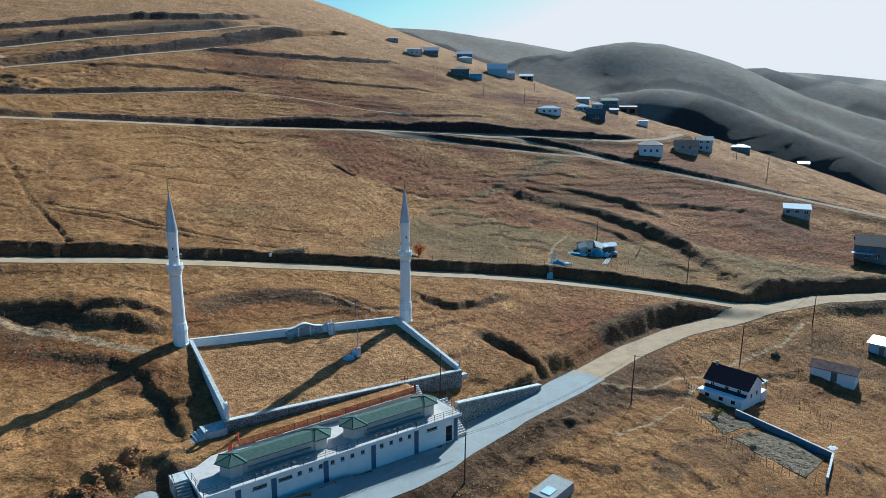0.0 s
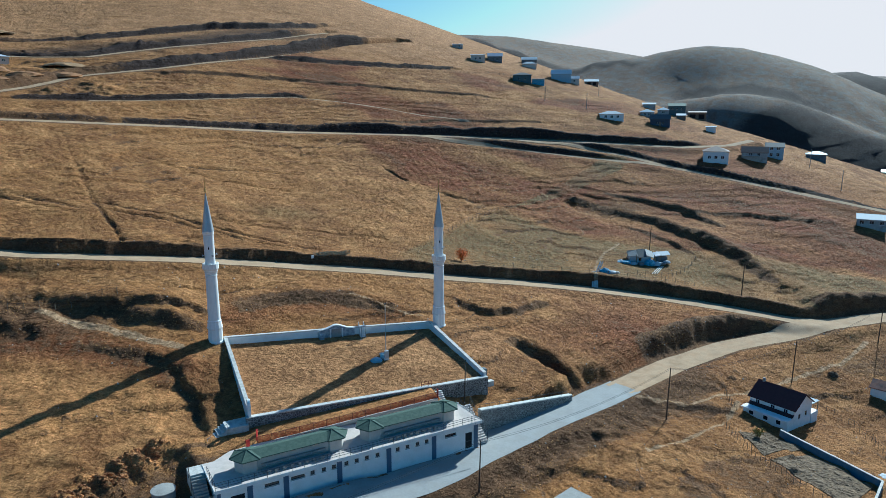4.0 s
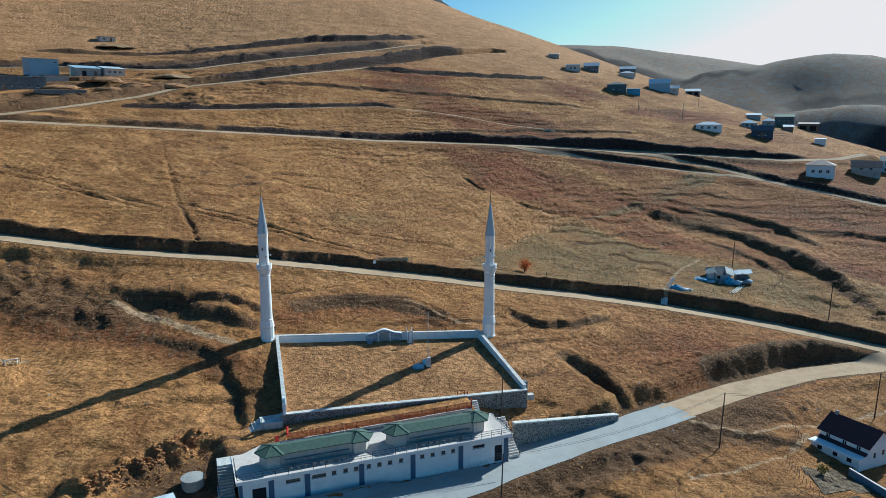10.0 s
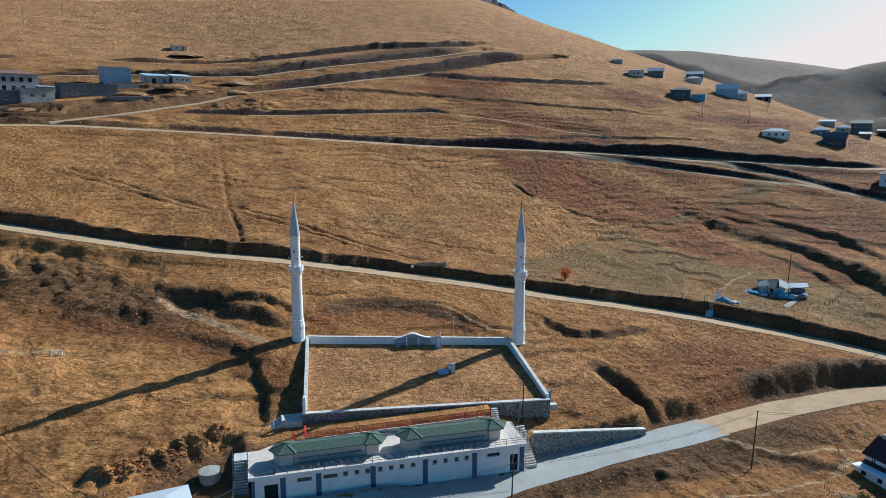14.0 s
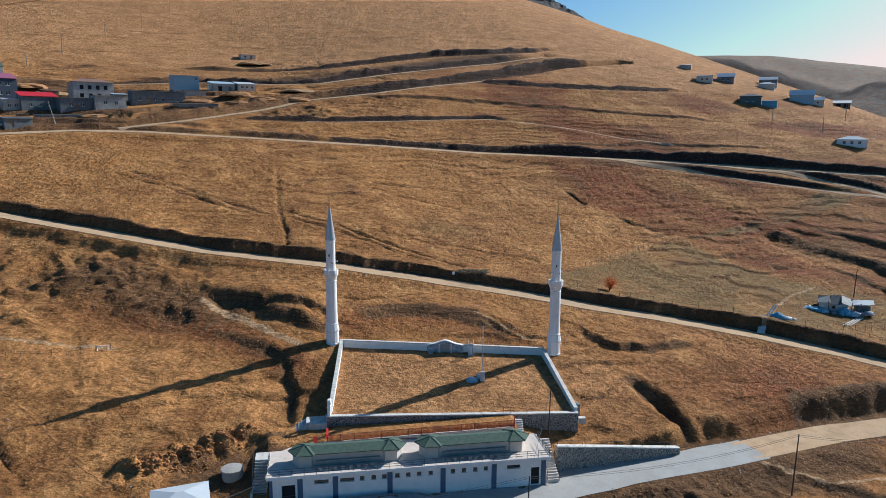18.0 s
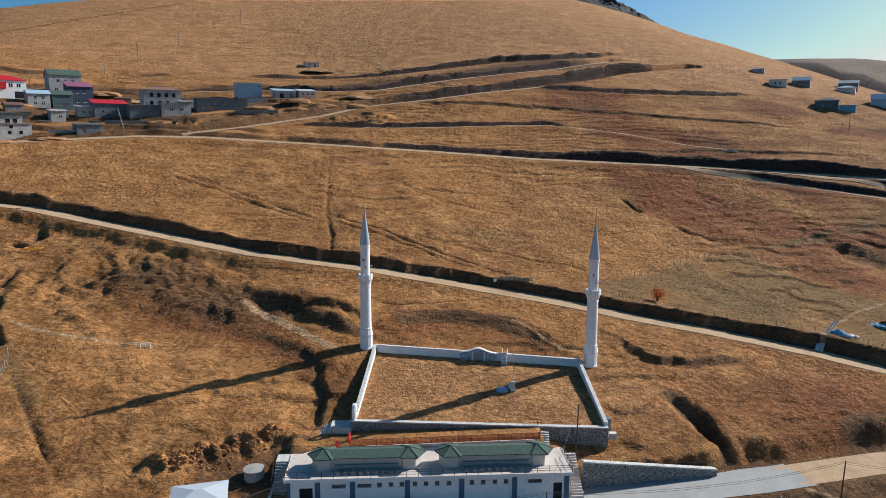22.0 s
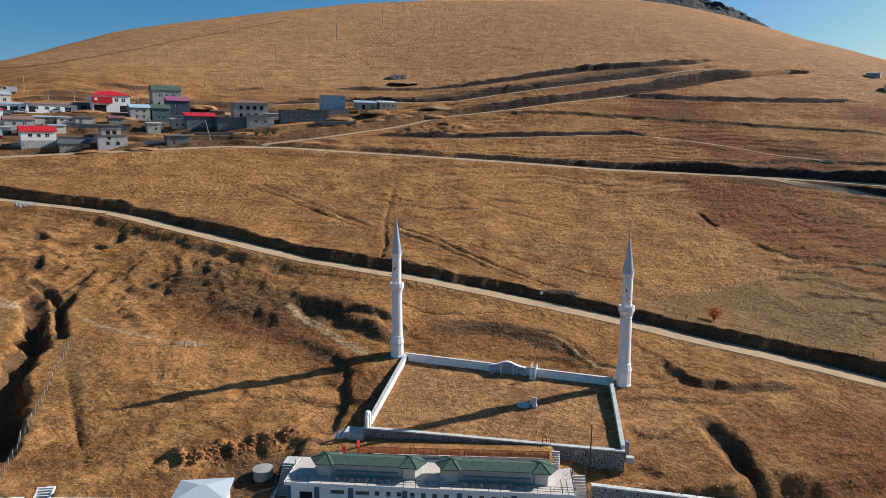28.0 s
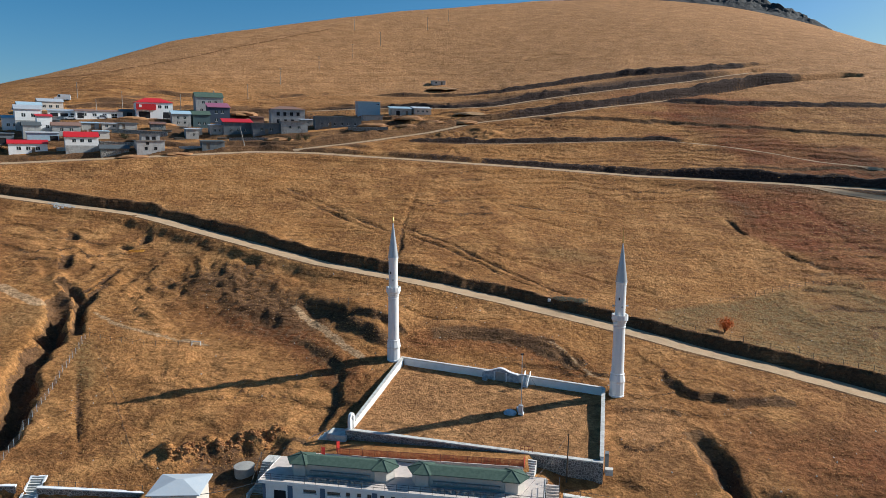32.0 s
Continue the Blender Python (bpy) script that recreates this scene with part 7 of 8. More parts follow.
for k, (a, c) in enumerate((((83.8, -36.9), (84.2, -46.1)), ((84.2, -46.1), (84.3, -54.1)), ((84.3, -54.1), (77.0, -58.4)))):
    za, zc = ground_at(*a), ground_at(*c)
    wall_run(f"wall_garden_{k + 1}", a, c, za + 1.15, zc + 1.15, za - 1.0, zc - 1.0, 0.25, BLUEWALL, "faded blue concrete garden wall", cope=0.08, proud=0.03)
for nm, pts, lab in (("garden_bed_upper", [(77.4, -34.5), (82.8, -35.5), (83.6, -42.0), (75.0, -42.5)], "dug vegetable bed with dry stalks"), ("garden_bed_lower", [(74.6, -43.6), (83.4, -43.2), (83.6, -53.6), (75.4, -56.6)], "dark dug garden bed with rough clods")):
    bm = bmesh.new()
    m_ = 56
    uv = [(i / m_, j / m_) for j in range(m_ + 1) for i in range(m_ + 1)]
    xy = [[(pts[0][k] * (1 - u) + pts[1][k] * u) * (1 - v) + (pts[3][k] * (1 - u) + pts[2][k] * u) * v for k in range(2)] for u, v in uv]
    flat = [bm.verts.new((*p, z_ + (0.03 + 0.14 * abs(noise.noise((p[0] * 1.1, p[1] * 1.1, 4))) + 0.16 * abs(noise.noise((p[0] * 3.1, p[1] * 3.1, 9))) if min(u, v, 1 - u, 1 - v) > 0.01 else -0.3))) for p, z_, (u, v) in zip(xy, ground_many(xy), uv)]
    grid = [flat[(m_ + 1) * j : (m_ + 1) * (j + 1)] for j in range(m_ + 1)]
    for j in range(m_):
        for i in range(m_):
            bm.faces.new([grid[j][i], grid[j][i + 1], grid[j + 1][i + 1], grid[j + 1][i]])
    if bm.faces:
        bmesh.ops.recalc_face_normals(bm, faces=bm.faces[:])
    tagged(part(nm, bm, material("dug_garden_soil", (0.13, 0.088, 0.052), 0.95, vary=0.3, scale=1.6, tone=(0.21, 0.14, 0.08), bump=0.08, bump_scale=5)), lab, "garden bed", kind="structure")


def heap(name, x, y, r, tall, mat, label, category, seed, stretch=1.0, rz=0.0, kids=()):
    """An uneven mound."""
    t = thing(name, pose(x, y, ground_at(x, y), rz=rz), label, category)
    rnd = random.Random(seed)
    bm = bmesh.new()
    sides, rings = 16, 6
    ringv = []
    for k in range(rings):
        f = k / (rings - 1)
        rr = r * math.cos(f * math.pi / 2) ** 0.8 if k < rings - 1 else 0.04
        ringv.append([bm.verts.new((stretch * rr * math.cos(2 * math.pi * i / sides) * rnd.uniform(0.82, 1.15), rr * math.sin(2 * math.pi * i / sides) * rnd.uniform(0.82, 1.15), -0.3 + (tall + 0.3) * math.sin(f * math.pi / 2) * rnd.uniform(0.88, 1.08))) for i in range(sides)])
    for a, c in zip(ringv, ringv[1:]):
        for i in range(sides):
            j = (i + 1) % sides
            bm.faces.new([a[i], a[j], c[j], c[i]])
    bm.faces.new(ringv[-1])
    part("mound", bm, mat, t)
    return t


heap("earth_mound", -80.5, 243, 6.0, 1.3, BUFFMOUND, "pale yellow earth mound below the hilltop hut", "mound", 1, 1.5, 10)
heap("earth_mound", -44.0, 180, 6.0, 1.3, BUFFMOUND, "pale bare earth mound beside the climbing track", "mound", 2, 1.3, 30)
heap("earth_mound", -138.0, 160, 5.0, 1.3, BUFFMOUND, "yellow heap of dug earth behind the houses", "mound", 3, 1.6, 35)
heap("brush_pile", 112.5, -21.5, 1.0, 0.7, TWIG, "dark pile of brushwood on the grass", "brush pile", 6)
heap("plastic_sheet", 89.3, -50.7, 1.0, 0.1, WHITEPLASTIC, "white plastic sheet lying on the ground", "sheet", 7, 1.4, 20)

# hut patched with tarpaulins
t = thing("tarpaulin_hut", pose(106.5, 31.5, ground_at(106.5, 31.5), rz=-24) @ Matrix.Scale(1.2, 4), "patched grey hut covered with blue tarpaulins and sheets", "hut")
bm = bmesh.new()
panel(bm, 4.6, -1.2, 1.5, 0.15, [(1.9, 2.5, 0.5, 1.1)], pose(-3.2, 0, 0, rz=6))
box(bm, -3.2, -3.05, 0.2, 3.4, -1.2, 1.5)
box(bm, 1.25, 1.4, 0.6, 3.6, -1.2, 1.5)
box(bm, -3.0, 1.3, 3.45, 3.6, -1.2, 1.6)
part("wall", bm, TIN, t)
for u0, u1, v0, v1, za, zb, zc, zd, m in ((-3.6, -1.5, -0.2, 2.0, 1.45, 1.6, 2.5, 2.2, CONCRETE), (-1.6, 0.3, -0.5, 2.1, 1.3, 1.55, 2.7, 2.6, DARKROOF), (0.2, 1.9, -0.3, 2.0, 1.8, 1.2, 2.2, 2.7, COPING), (-3.4, -0.4, 1.9, 4.0, 2.35, 2.6, 1.5, 1.5, BLOCK), (-0.5, 1.8, 1.9, 3.9, 2.65, 2.1, 1.4, 1.6, DARKROOF), (1.7, 3.3, 0.2, 3.0, 1.4, 1.7, 2.0, 1.5, TIN)):
    bm = bmesh.new()
    prism(bm, [(u0, v0), (u1, v0 + 0.2), (u1 - 0.1, v1), (u0 + 0.1, v1)], [za, zb, zc, zd], [za + 0.07, zb + 0.07, zc + 0.07, zd + 0.07])
    part("roof_sheet", bm, m, t, "loose patched roof sheet")
for u, v, a_ in ((1.7, -0.2, 14), (-1.7, -0.4, -18), (2.9, -0.3, 22), (3.2, 2.6, -6)):
    bm = bmesh.new()
    rod(bm, (u, v, -0.6), (u + math.sin(radians(a_)), v, 2.0), 0.07, 6)
    part("prop", bm, WOOD, t)
part("lean_to", boxed(2.6, 5.0, 1.2, 3.4, -1.2, 1.2), DARKWALL, t)
bm = bmesh.new()
prism(bm, [(2.4, 0.6), (5.5, 1.0), (5.6, 3.6), (2.4, 4.0)], [1.35, 1.75, 2.0, 1.6], [1.43, 1.83, 2.08, 1.68])
part("lean_to_roof", bm, WHITETIN, t, "tilted white sheet roof")
for k, (u, v, w, h, m) in enumerate(((-4.0, -1.0, 1.1, 0.9, CYAN), (0.9, -0.8, 1.3, 1.0, CYAN), (-2.6, -1.2, 0.8, 0.5, WHITEPLASTIC), (2.4, -1.1, 0.9, 0.6, BLUETIN), (-5.0, 0.6, 0.9, 0.6, WHITEPLASTIC), (3.6, -0.7, 0.7, 0.5, DARKWALL), (4.8, 0.6, 0.8, 0.6, WHITEPLASTIC), (-5.2, -0.4, 0.9, 0.5, CYAN), (-1.0, -1.3, 0.6, 0.5, DARKWALL))):
    rnd = random.Random(60 + k)
    bm = bmesh.new()
    bmesh.ops.create_icosphere(bm, subdivisions=2, radius=1.0)
    for q in bm.verts:
        q.co = Vector((q.co.x * w, q.co.y * w * 0.7, max(q.co.z, -0.4) * h)) * rnd.uniform(0.78, 1.2)
    part("tarpaulin_bundle", bm, m, t, "crumpled tarpaulin bundle", pose_=pose(u, v, 0.1))
t = thing("tarpaulin_pile", pose(88.6, 22.6, ground_at(88.6, 22.6) + 0.1, rz=-20), "blue tarpaulin pile with leaning white boards", "pile")
for k, (u, v, w, h, m) in enumerate(((0, 0, 1.5, 1.2, CYAN), (1.9, 0.2, 1.2, 0.6, WHITEPLASTIC), (3.2, 0.0, 0.7, 0.4, PLASTER))):
    rnd = random.Random(80 + k)
    bm = bmesh.new()
    bmesh.ops.create_icosphere(bm, subdivisions=2, radius=1.0)
    for q in bm.verts:
        q.co = Vector((q.co.x * w, q.co.y * w * 0.7, max(q.co.z, -0.3) * h)) * rnd.uniform(0.8, 1.15)
    part("bundle", bm, m, t, pose_=pose(u, v, 0))
for k in range(2):
    bm = bmesh.new()
    rod(bm, (-1.6 - 0.5 * k, -0.7, 0.2), (-0.1 - 0.5 * k, 1.6, 2.4), 0.14, 6)
    part("leaning_board", bm, WHITE, t, "long white board")
for k in range(3):
    ends = [Vector((x_, y_, ground_at(x_, y_) + 0.1)) for x_, y_ in ((103.0 + 0.7 * k, 23.6), (106.0 + 0.6 * k, 26.2), (109.0 + 0.6 * k, 28.8))]
    bm = bmesh.new()
    rod(bm, ends[0], ends[1], 0.13, 5)
    rod(bm, ends[1], ends[2], 0.13, 5)
    tagged(part("pale_pole", bm, COPING), "long pale pole lying on the grass before the hut", "pole", "poles lying by the hut")
# plank crossing over the ditch, from the road to the field
t = thing("plank_bridge", pose(0, 0, 0), "pale plank footbridge over the roadside ditch", "footbridge")
a, c = Vector((83.6, 18.4, ground_at(83.6, 17.4) + 0.2)), Vector((86.2, 22.9, ground_at(86.4, 23.2) + 0.15))
side_ = (c - a).cross(Vector((0, 0, 1))).normalized()
for k in range(4):
    o = side_ * (k - 1.5) * 0.36
    bm = bmesh.new()
    q = [bm.verts.new(p + s_ * 0.16 * side_ + Vector((0, 0, zz))) for zz in (0, 0.08) for p in (a + o, c + o) for s_ in (-1, 1)]
    for f in ((0, 2, 3, 1), (4, 5, 7, 6), (0, 1, 5, 4), (2, 6, 7, 3), (0, 4, 6, 2), (1, 3, 7, 5)):
        bm.faces.new([q[i] for i in f])
    part("plank", bm, COPING, t)
# netted pen on the roadside bank
NET = material("faded_green_net", (0.17, 0.2, 0.16), 0.9, vary=0.4, scale=4.0)
t = thing("netted_pen", pose(25.6, 32.4, ground_at(25.6, 32.4), rz=-7), "low grey-green netted pen of stakes and tangled wire", "pen")
rnd = random.Random(31)
for k in range(9):
    bm = bmesh.new()
    u = -3.9 + 0.98 * k
    rod(bm, (u, 0, -0.8), (u + rnd.uniform(-0.15, 0.15), rnd.uniform(-0.1, 0.1), rnd.uniform(0.7, 1.25)), 0.05, 5)
    part("stake", bm, WOOD, t)
for k in range(5):
    bm = bmesh.new()
    pts = [Vector((-3.9 + 0.65 * q, rnd.uniform(-0.08, 0.08), 0.05 + 0.2 * k + rnd.uniform(-0.08, 0.08))) for q in range(13)]
    for p, q in zip(pts, pts[1:]):
        rod(bm, p, q, 0.03, 4)
    part("net_strand", bm, NET, t)
bm = bmesh.new()
for k in range(420):
    c = Vector((rnd.uniform(-3.2, 3.2), rnd.uniform(0.1, 1.5), rnd.uniform(-0.3, 0.55)))
    d_ = Vector((rnd.gauss(0, 1), rnd.gauss(0, 1), rnd.gauss(0, 0.5))).normalized() * rnd.uniform(0.2, 0.55)
    rod(bm, c - d_, c + d_, 0.025, 3)
part("tangled_net", bm, NET, t, "tangled grey-green netting and branches")
part("white_tub", boxed(-4.5, -3.9, -0.5, 0.0, -0.5, 0.15), WHITE, t, "white plastic tub")
# stone-walled steps beside the road in the west
t = thing("roadside_steps", pose(-31.4, -46.8, -6.6, rz=23), "concrete steps between white cheeks in a roadside wall", "stairs")
for k in range(10):
    part("step", boxed(-0.85, 0.85, 1.3 - 0.32 * (k + 1), 1.3 - 0.32 * k, -3.2, -0.05 - 0.21 * k), COPING, t)
for sx in (-1.08, 0.87):
    bm = bmesh.new()
    prism(bm, [(sx, -1.9), (sx + 0.22, -1.9), (sx + 0.22, 1.5), (sx, 1.5)], -3.4, [-1.55, -1.55, 0.2, 0.2])
    part("cheek", bm, WHITE, t)
part("top_slab", boxed(-1.08, 1.09, 1.32, 1.7, -0.6, 0.12), WHITE, t)
wall_run("wall_roadside_west", (-30.2, -47.2), (-17.5, -41.8), -6.85, -7.9, -10, -10.5, 0.45, WALLSTONE, "low stone roadside wall with white coping", cope=0.14, cope_mat=WHITE)
wall_run("wall_roadside_far_west", (-48, -54.8), (-32.7, -48.2), -5.9, -6.6, -9.5, -10, 0.45, WALLSTONE, "low stone roadside wall continuing west", cope=0.14, cope_mat=WHITE)
t = thing("metal_frame", pose(-37.2, -7.2, ground_at(-37.2, -7.2) - 0.2, rz=20), "pale metal trestle frame standing on the dug slope", "frame")
for x in (-0.8, 0.8):
    bm = bmesh.new()
    rod(bm, (x, -0.4, -0.3), (x, 0, 0.9), 0.05)
    rod(bm, (x, 0.4, -0.3), (x, 0, 0.9), 0.05)
    part("leg", bm, WHITE, t)
part("cross_bar", boxed(-0.9, 0.9, -0.05, 0.05, 0.86, 0.96), WHITE, t)
# water hose laid down the pasture
way = [(-54, -14.5), (-49, -18.1), (-42.6, -23.0), (-36.5, -27.3), (-29.8, -32.5), (-27.4, -34.4), (-23.4, -36.9), (-19.1, -38.7)]
pts = []
for p, q in zip(way, way[1:]):
    for k in range(6):
        x, y = p[0] + (q[0] - p[0]) * k / 6, p[1] + (q[1] - p[1]) * k / 6
        x, y = x + 0.12 * math.sin(1.7 * x), y + 0.1 * math.sin(2.3 * x + 1)
        pts.append(Vector((x, y, ground_at(x, y) + 0.07)))
bm = bmesh.new()
for p, q in zip(pts, pts[1:]):
    rod(bm, p, q, 0.026, 5)
tagged(part("water_hose", bm, POLEWOOD), "long dark water hose lying down the dry pasture", "hose")
# rail posts on the western roadside wall
t = thing("wall_rail", pose(0, 0, 0), "thin dark wire rail on posts behind the roadside wall", "rail")
last = None
for k in range(7):
    f = 0.03 + 0.94 * k / 6
    x, y, zz = -30.2 + 12.7 * f - 0.12, -47.2 + 5.4 * f + 0.3, -6.95 - 1.05 * f
    bm = bmesh.new()
    rod(bm, (x, y, zz - 0.5), (x, y, zz + 0.85), 0.03, 5)
    part("post", bm, WIRE, t)
    if last:
        bm = bmesh.new()
        rod(bm, last, (x, y, zz + 0.8), 0.015, 4)
        part("wire", bm, WIRE, t)
    last = (x, y, zz + 0.8)
# broken clods thrown up round the excavation by the tank
rnd = random.Random(77)
clod_verts, clod_faces = [], []
spine = [(-19.5, -34.8), (-16.6, -33.4), (-13, -29), (-8.4, -24.8)]
for k in range(900):
    j = rnd.choice((0, 1, 1, 2, 2))
    f = rnd.random()
    x = spine[j][0] + f * (spine[j + 1][0] - spine[j][0]) + rnd.gauss(0, 0.9)
    y = spine[j][1] + f * (spine[j + 1][1] - spine[j][1]) + rnd.gauss(0, 0.9)
    r = 0.05 + 0.22 * rnd.random() ** 2.5
    zz, turn = ground_at(x, y), rnd.random() * 6.28
    o = len(clod_verts)
    for lev, wide in ((-0.5, 0.9), (0.15, 1.0), (0.7, 0.55)):
        for i in range(5):
            a = turn + 1.2566 * i + 0.35 * rnd.random() + lev
            w = r * wide * (0.7 + 0.55 * rnd.random())
            clod_verts.append((x + 1.3 * w * math.cos(a), y + 0.85 * w * math.sin(a), zz + r * (lev + 0.3 * rnd.random())))
    for lev in (0, 5):
        for i in range(5):
            clod_faces.append((o + lev + i, o + lev + (i + 1) % 5, o + lev + 5 + (i + 1) % 5, o + lev + 5 + i))
    clod_faces.append(tuple(o + 10 + i for i in range(5)))
mesh = bpy.data.meshes.new("earth_clods")
mesh.from_pydata(clod_verts, [], clod_faces)
mesh.materials.append(material("fresh_red_earth", (0.30, 0.13, 0.05), 0.97, vary=0.5, scale=0.9, tone=(0.42, 0.20, 0.075), bump=0.2, bump_scale=6))
tagged(new("earth_clods", mesh), "broken red-brown clods round a fresh excavation", "clods", kind="stuff")
# coil of orange pipe
t = thing("pipe_coil", pose(-80.2, 23.4, ground_at(-80.2, 23.4) + 0.25, rz=40), "coil of orange plastic pipe lying on the slope", "pipe")
for k in range(4):
    bm = bmesh.new()
    pts = [Vector((0.12 * k + (1.9 - 0.1 * (k % 2)) * math.cos(2 * math.pi * i / 20), 0.15 * k - 0.2 + (1.15 - 0.1 * k) * math.sin(2 * math.pi * i / 20), 0.09 * k + 0.05 * math.sin(i))) for i in range(21)]
    for p, q in zip(pts, pts[1:]):
        rod(bm, p, q, 0.045, 6)
    part("loop", bm, ORANGE, t)


# yard walls, stacks and spoil between the village houses
def yard_wall(n, a, c, tall, mat, label):
    za, zc = ground_at(*a), ground_at(*c)
    wall_run(f"wall_yard_{n}", a, c, za + tall, zc + tall, za - 1.2, zc - 1.2, 0.4, mat, label, cope=0.1, proud=0.03)


yard_wall(1, (-151, 88), (-136, 99.5), 1.3, WALLSTONE, "low dry-stone yard wall between village houses")
yard_wall(2, (-146.5, 76), (-135.5, 84.5), 1.1, WALLSTONE, "rough stone yard wall below the sheds")
yard_wall(3, (-119, 85.5), (-110, 92), 0.9, STAINED, "low stained block wall beside the half-built house")
yard_wall(4, (-112, 104), (-100, 111), 1.0, WALLSTONE, "dry-stone wall below the dark block buildings")
yard_wall(5, (-186, 88), (-176, 97), 1.0, BLOCK, "grey block wall before the garage row")
yard_wall(6, (-149.5, 63), (-146, 66.5), 1.2, BLOCK, "short grey block wall beside the red-roofed row")
yard_wall(7, (-80, 136), (-66, 143), 1.0, WALLSTONE, "rough stone wall below the long barn")


def wood_stack(x, y, rz, label):
    t = thing("wood_stack", pose(x, y, ground_at(x, y) - 0.1, rz=rz), label, "wood stack", "wood stacks")
    rnd = random.Random(int(x * 7 + y))
    for k in range(12):
        bm = bmesh.new()
        rod(bm, (-1.6 + rnd.uniform(-0.2, 0.2), 0, 0), (1.6 + rnd.uniform(-0.2, 0.2), rnd.uniform(-0.1, 0.1), 0), 0.17, 6, 0.13)
        part("log", bm, WOOD, t, pose_=pose(0, 0.34 * (k % 4) - 0.5, 0.16 + 0.3 * (k // 4)))


for x, y, rz in ((-149, 90.5, 42), (-138, 101.5, 40), (-128.5, 97, 38), (-117, 106.5, 35), (-146, 72.5, 44), (-139.5, 112.5, 40), (-107, 109.5, 34), (-163, 84, 44), (-90, 136.5, 30)):
    wood_stack(x, y, rz, "stack of weathered logs and planks in a village yard")
SPOIL = material("dug_orange_earth", (0.46, 0.23, 0.095), 0.95, vary=0.3, scale=0.5, tone=(0.3, 0.15, 0.07), bump=0.15, bump_scale=1.5)
for k, (x, y, r, tall, st, rz) in enumerate(((-147, 160, 4.0, 1.8, 1.8, 35), (-124, 160, 3.6, 1.9, 1.7, 30), (-104, 163, 3.2, 1.4, 1.9, 28), (-160, 108, 2.6, 1.0, 2.2, 42), (-150, 112, 2.4, 0.9, 2.4, 42), (-140, 78, 2.4, 1.0, 2.0, 45), (-126, 72, 2.6, 1.0, 2.2, 42), (-116, 82, 2.4, 0.9, 2.4, 40), (-96, 112, 2.6, 1.1, 2.2, 32), (-76, 150, 3.0, 1.3, 2.2, 28), (-64, 160, 3.4, 1.6, 1.8, 25), (-53, 158, 2.8, 1.2, 2.0, 25), (-60, 148, 2.4, 1.0, 2.2, 25), (-42, 168, 3.2, 1.4, 1.8, 30))):
    heap("earth_mound", x, y, r, tall, SPOIL, "heap of dug orange earth between the village houses", "mound", 40 + k, st, rz)

# ---- parked vehicles in the village ----
def vehicle(name, x, y, rz, length, wide, tall, hood, label, panel_van):
    t = thing(name, pose(x, y, ground_at(x, y), rz=rz), label, "car", "parked vehicles")
    bm = bmesh.new()
    sill, belt = 0.35, tall * 0.52
    prof = [(0, sill), (0, belt), (hood * 0.95, belt + 0.08), (hood + 0.55, tall), (length * (0.97 if panel_van else 0.8), tall), (length, belt + (tall * 0.3 if panel_van else 0.1)), (length, sill)]
    lo = [bm.verts.new((p - length / 2, -wide / 2, z)) for p, z in prof]
    hi = [bm.verts.new((p - length / 2, wide / 2, z)) for p, z in prof]
    bm.faces.new(lo)
    bm.faces.new(hi[::-1])
    for i in range(len(prof)):
        j = (i + 1) % len(prof)
        bm.faces.new([lo[j], lo[i], hi[i], hi[j]])
    bmesh.ops.bevel(bm, geom=bm.edges[:], offset=0.06, segments=2, affect="EDGES")
    part("body", bm, CARPAINT, t)
    for sy in (-1, 1):
        part("side_window", boxed(-length / 2 + hood + 0.5, -length / 2 + hood + (1.4 if panel_van else 2.4), sy * wide / 2 - 0.015, sy * wide / 2 + 0.015, belt + 0.12, tall - 0.14), GLASS, t)
        for px in (0.19, 0.8):
            bm = bmesh.new()
            rod(bm, (0, -0.1, 0), (0, 0.1, 0), 0.33, 14)
            w = part("wheel", bm, RUBBER, t, pose_=pose(-length / 2 + px * length, sy * (wide / 2 - 0.05), 0.33))
            bm = bmesh.new()
            rod(bm, (0, -0.11, 0), (0, 0.11, 0), 0.18, 10)
            part("rim", bm, TIN, w)
    m = part("windscreen", boxed(-0.02, 0.02, -wide * 0.42, wide * 0.42, 0.05, tall - belt - 0.12), GLASS, t, pose_=pose(-length / 2 + hood + 0.06, 0, belt + 0.02, ry=math.degrees(math.atan2(0.5, tall - belt - 0.1))))
    for sy in (-0.7, 0.7):
        part("headlight", boxed(-length / 2 - 0.01, -length / 2 + 0.04, sy - 0.15, sy + 0.15, 0.6, 0.78), TIN, t)
    return t


vehicle("van", -214.0, 124.0, 44, 6.2, 2.1, 2.6, 0.9, "white panel van parked on the upper street", True)
vehicle("car", -176.5, 93.6, 44, 4.4, 1.75, 1.55, 1.1, "white car parked by the garage row", False)
vehicle("car", -167.5, 100.0, 40, 4.3, 1.75, 1.5, 1.1, "white car parked before the brown-roofed row", False)


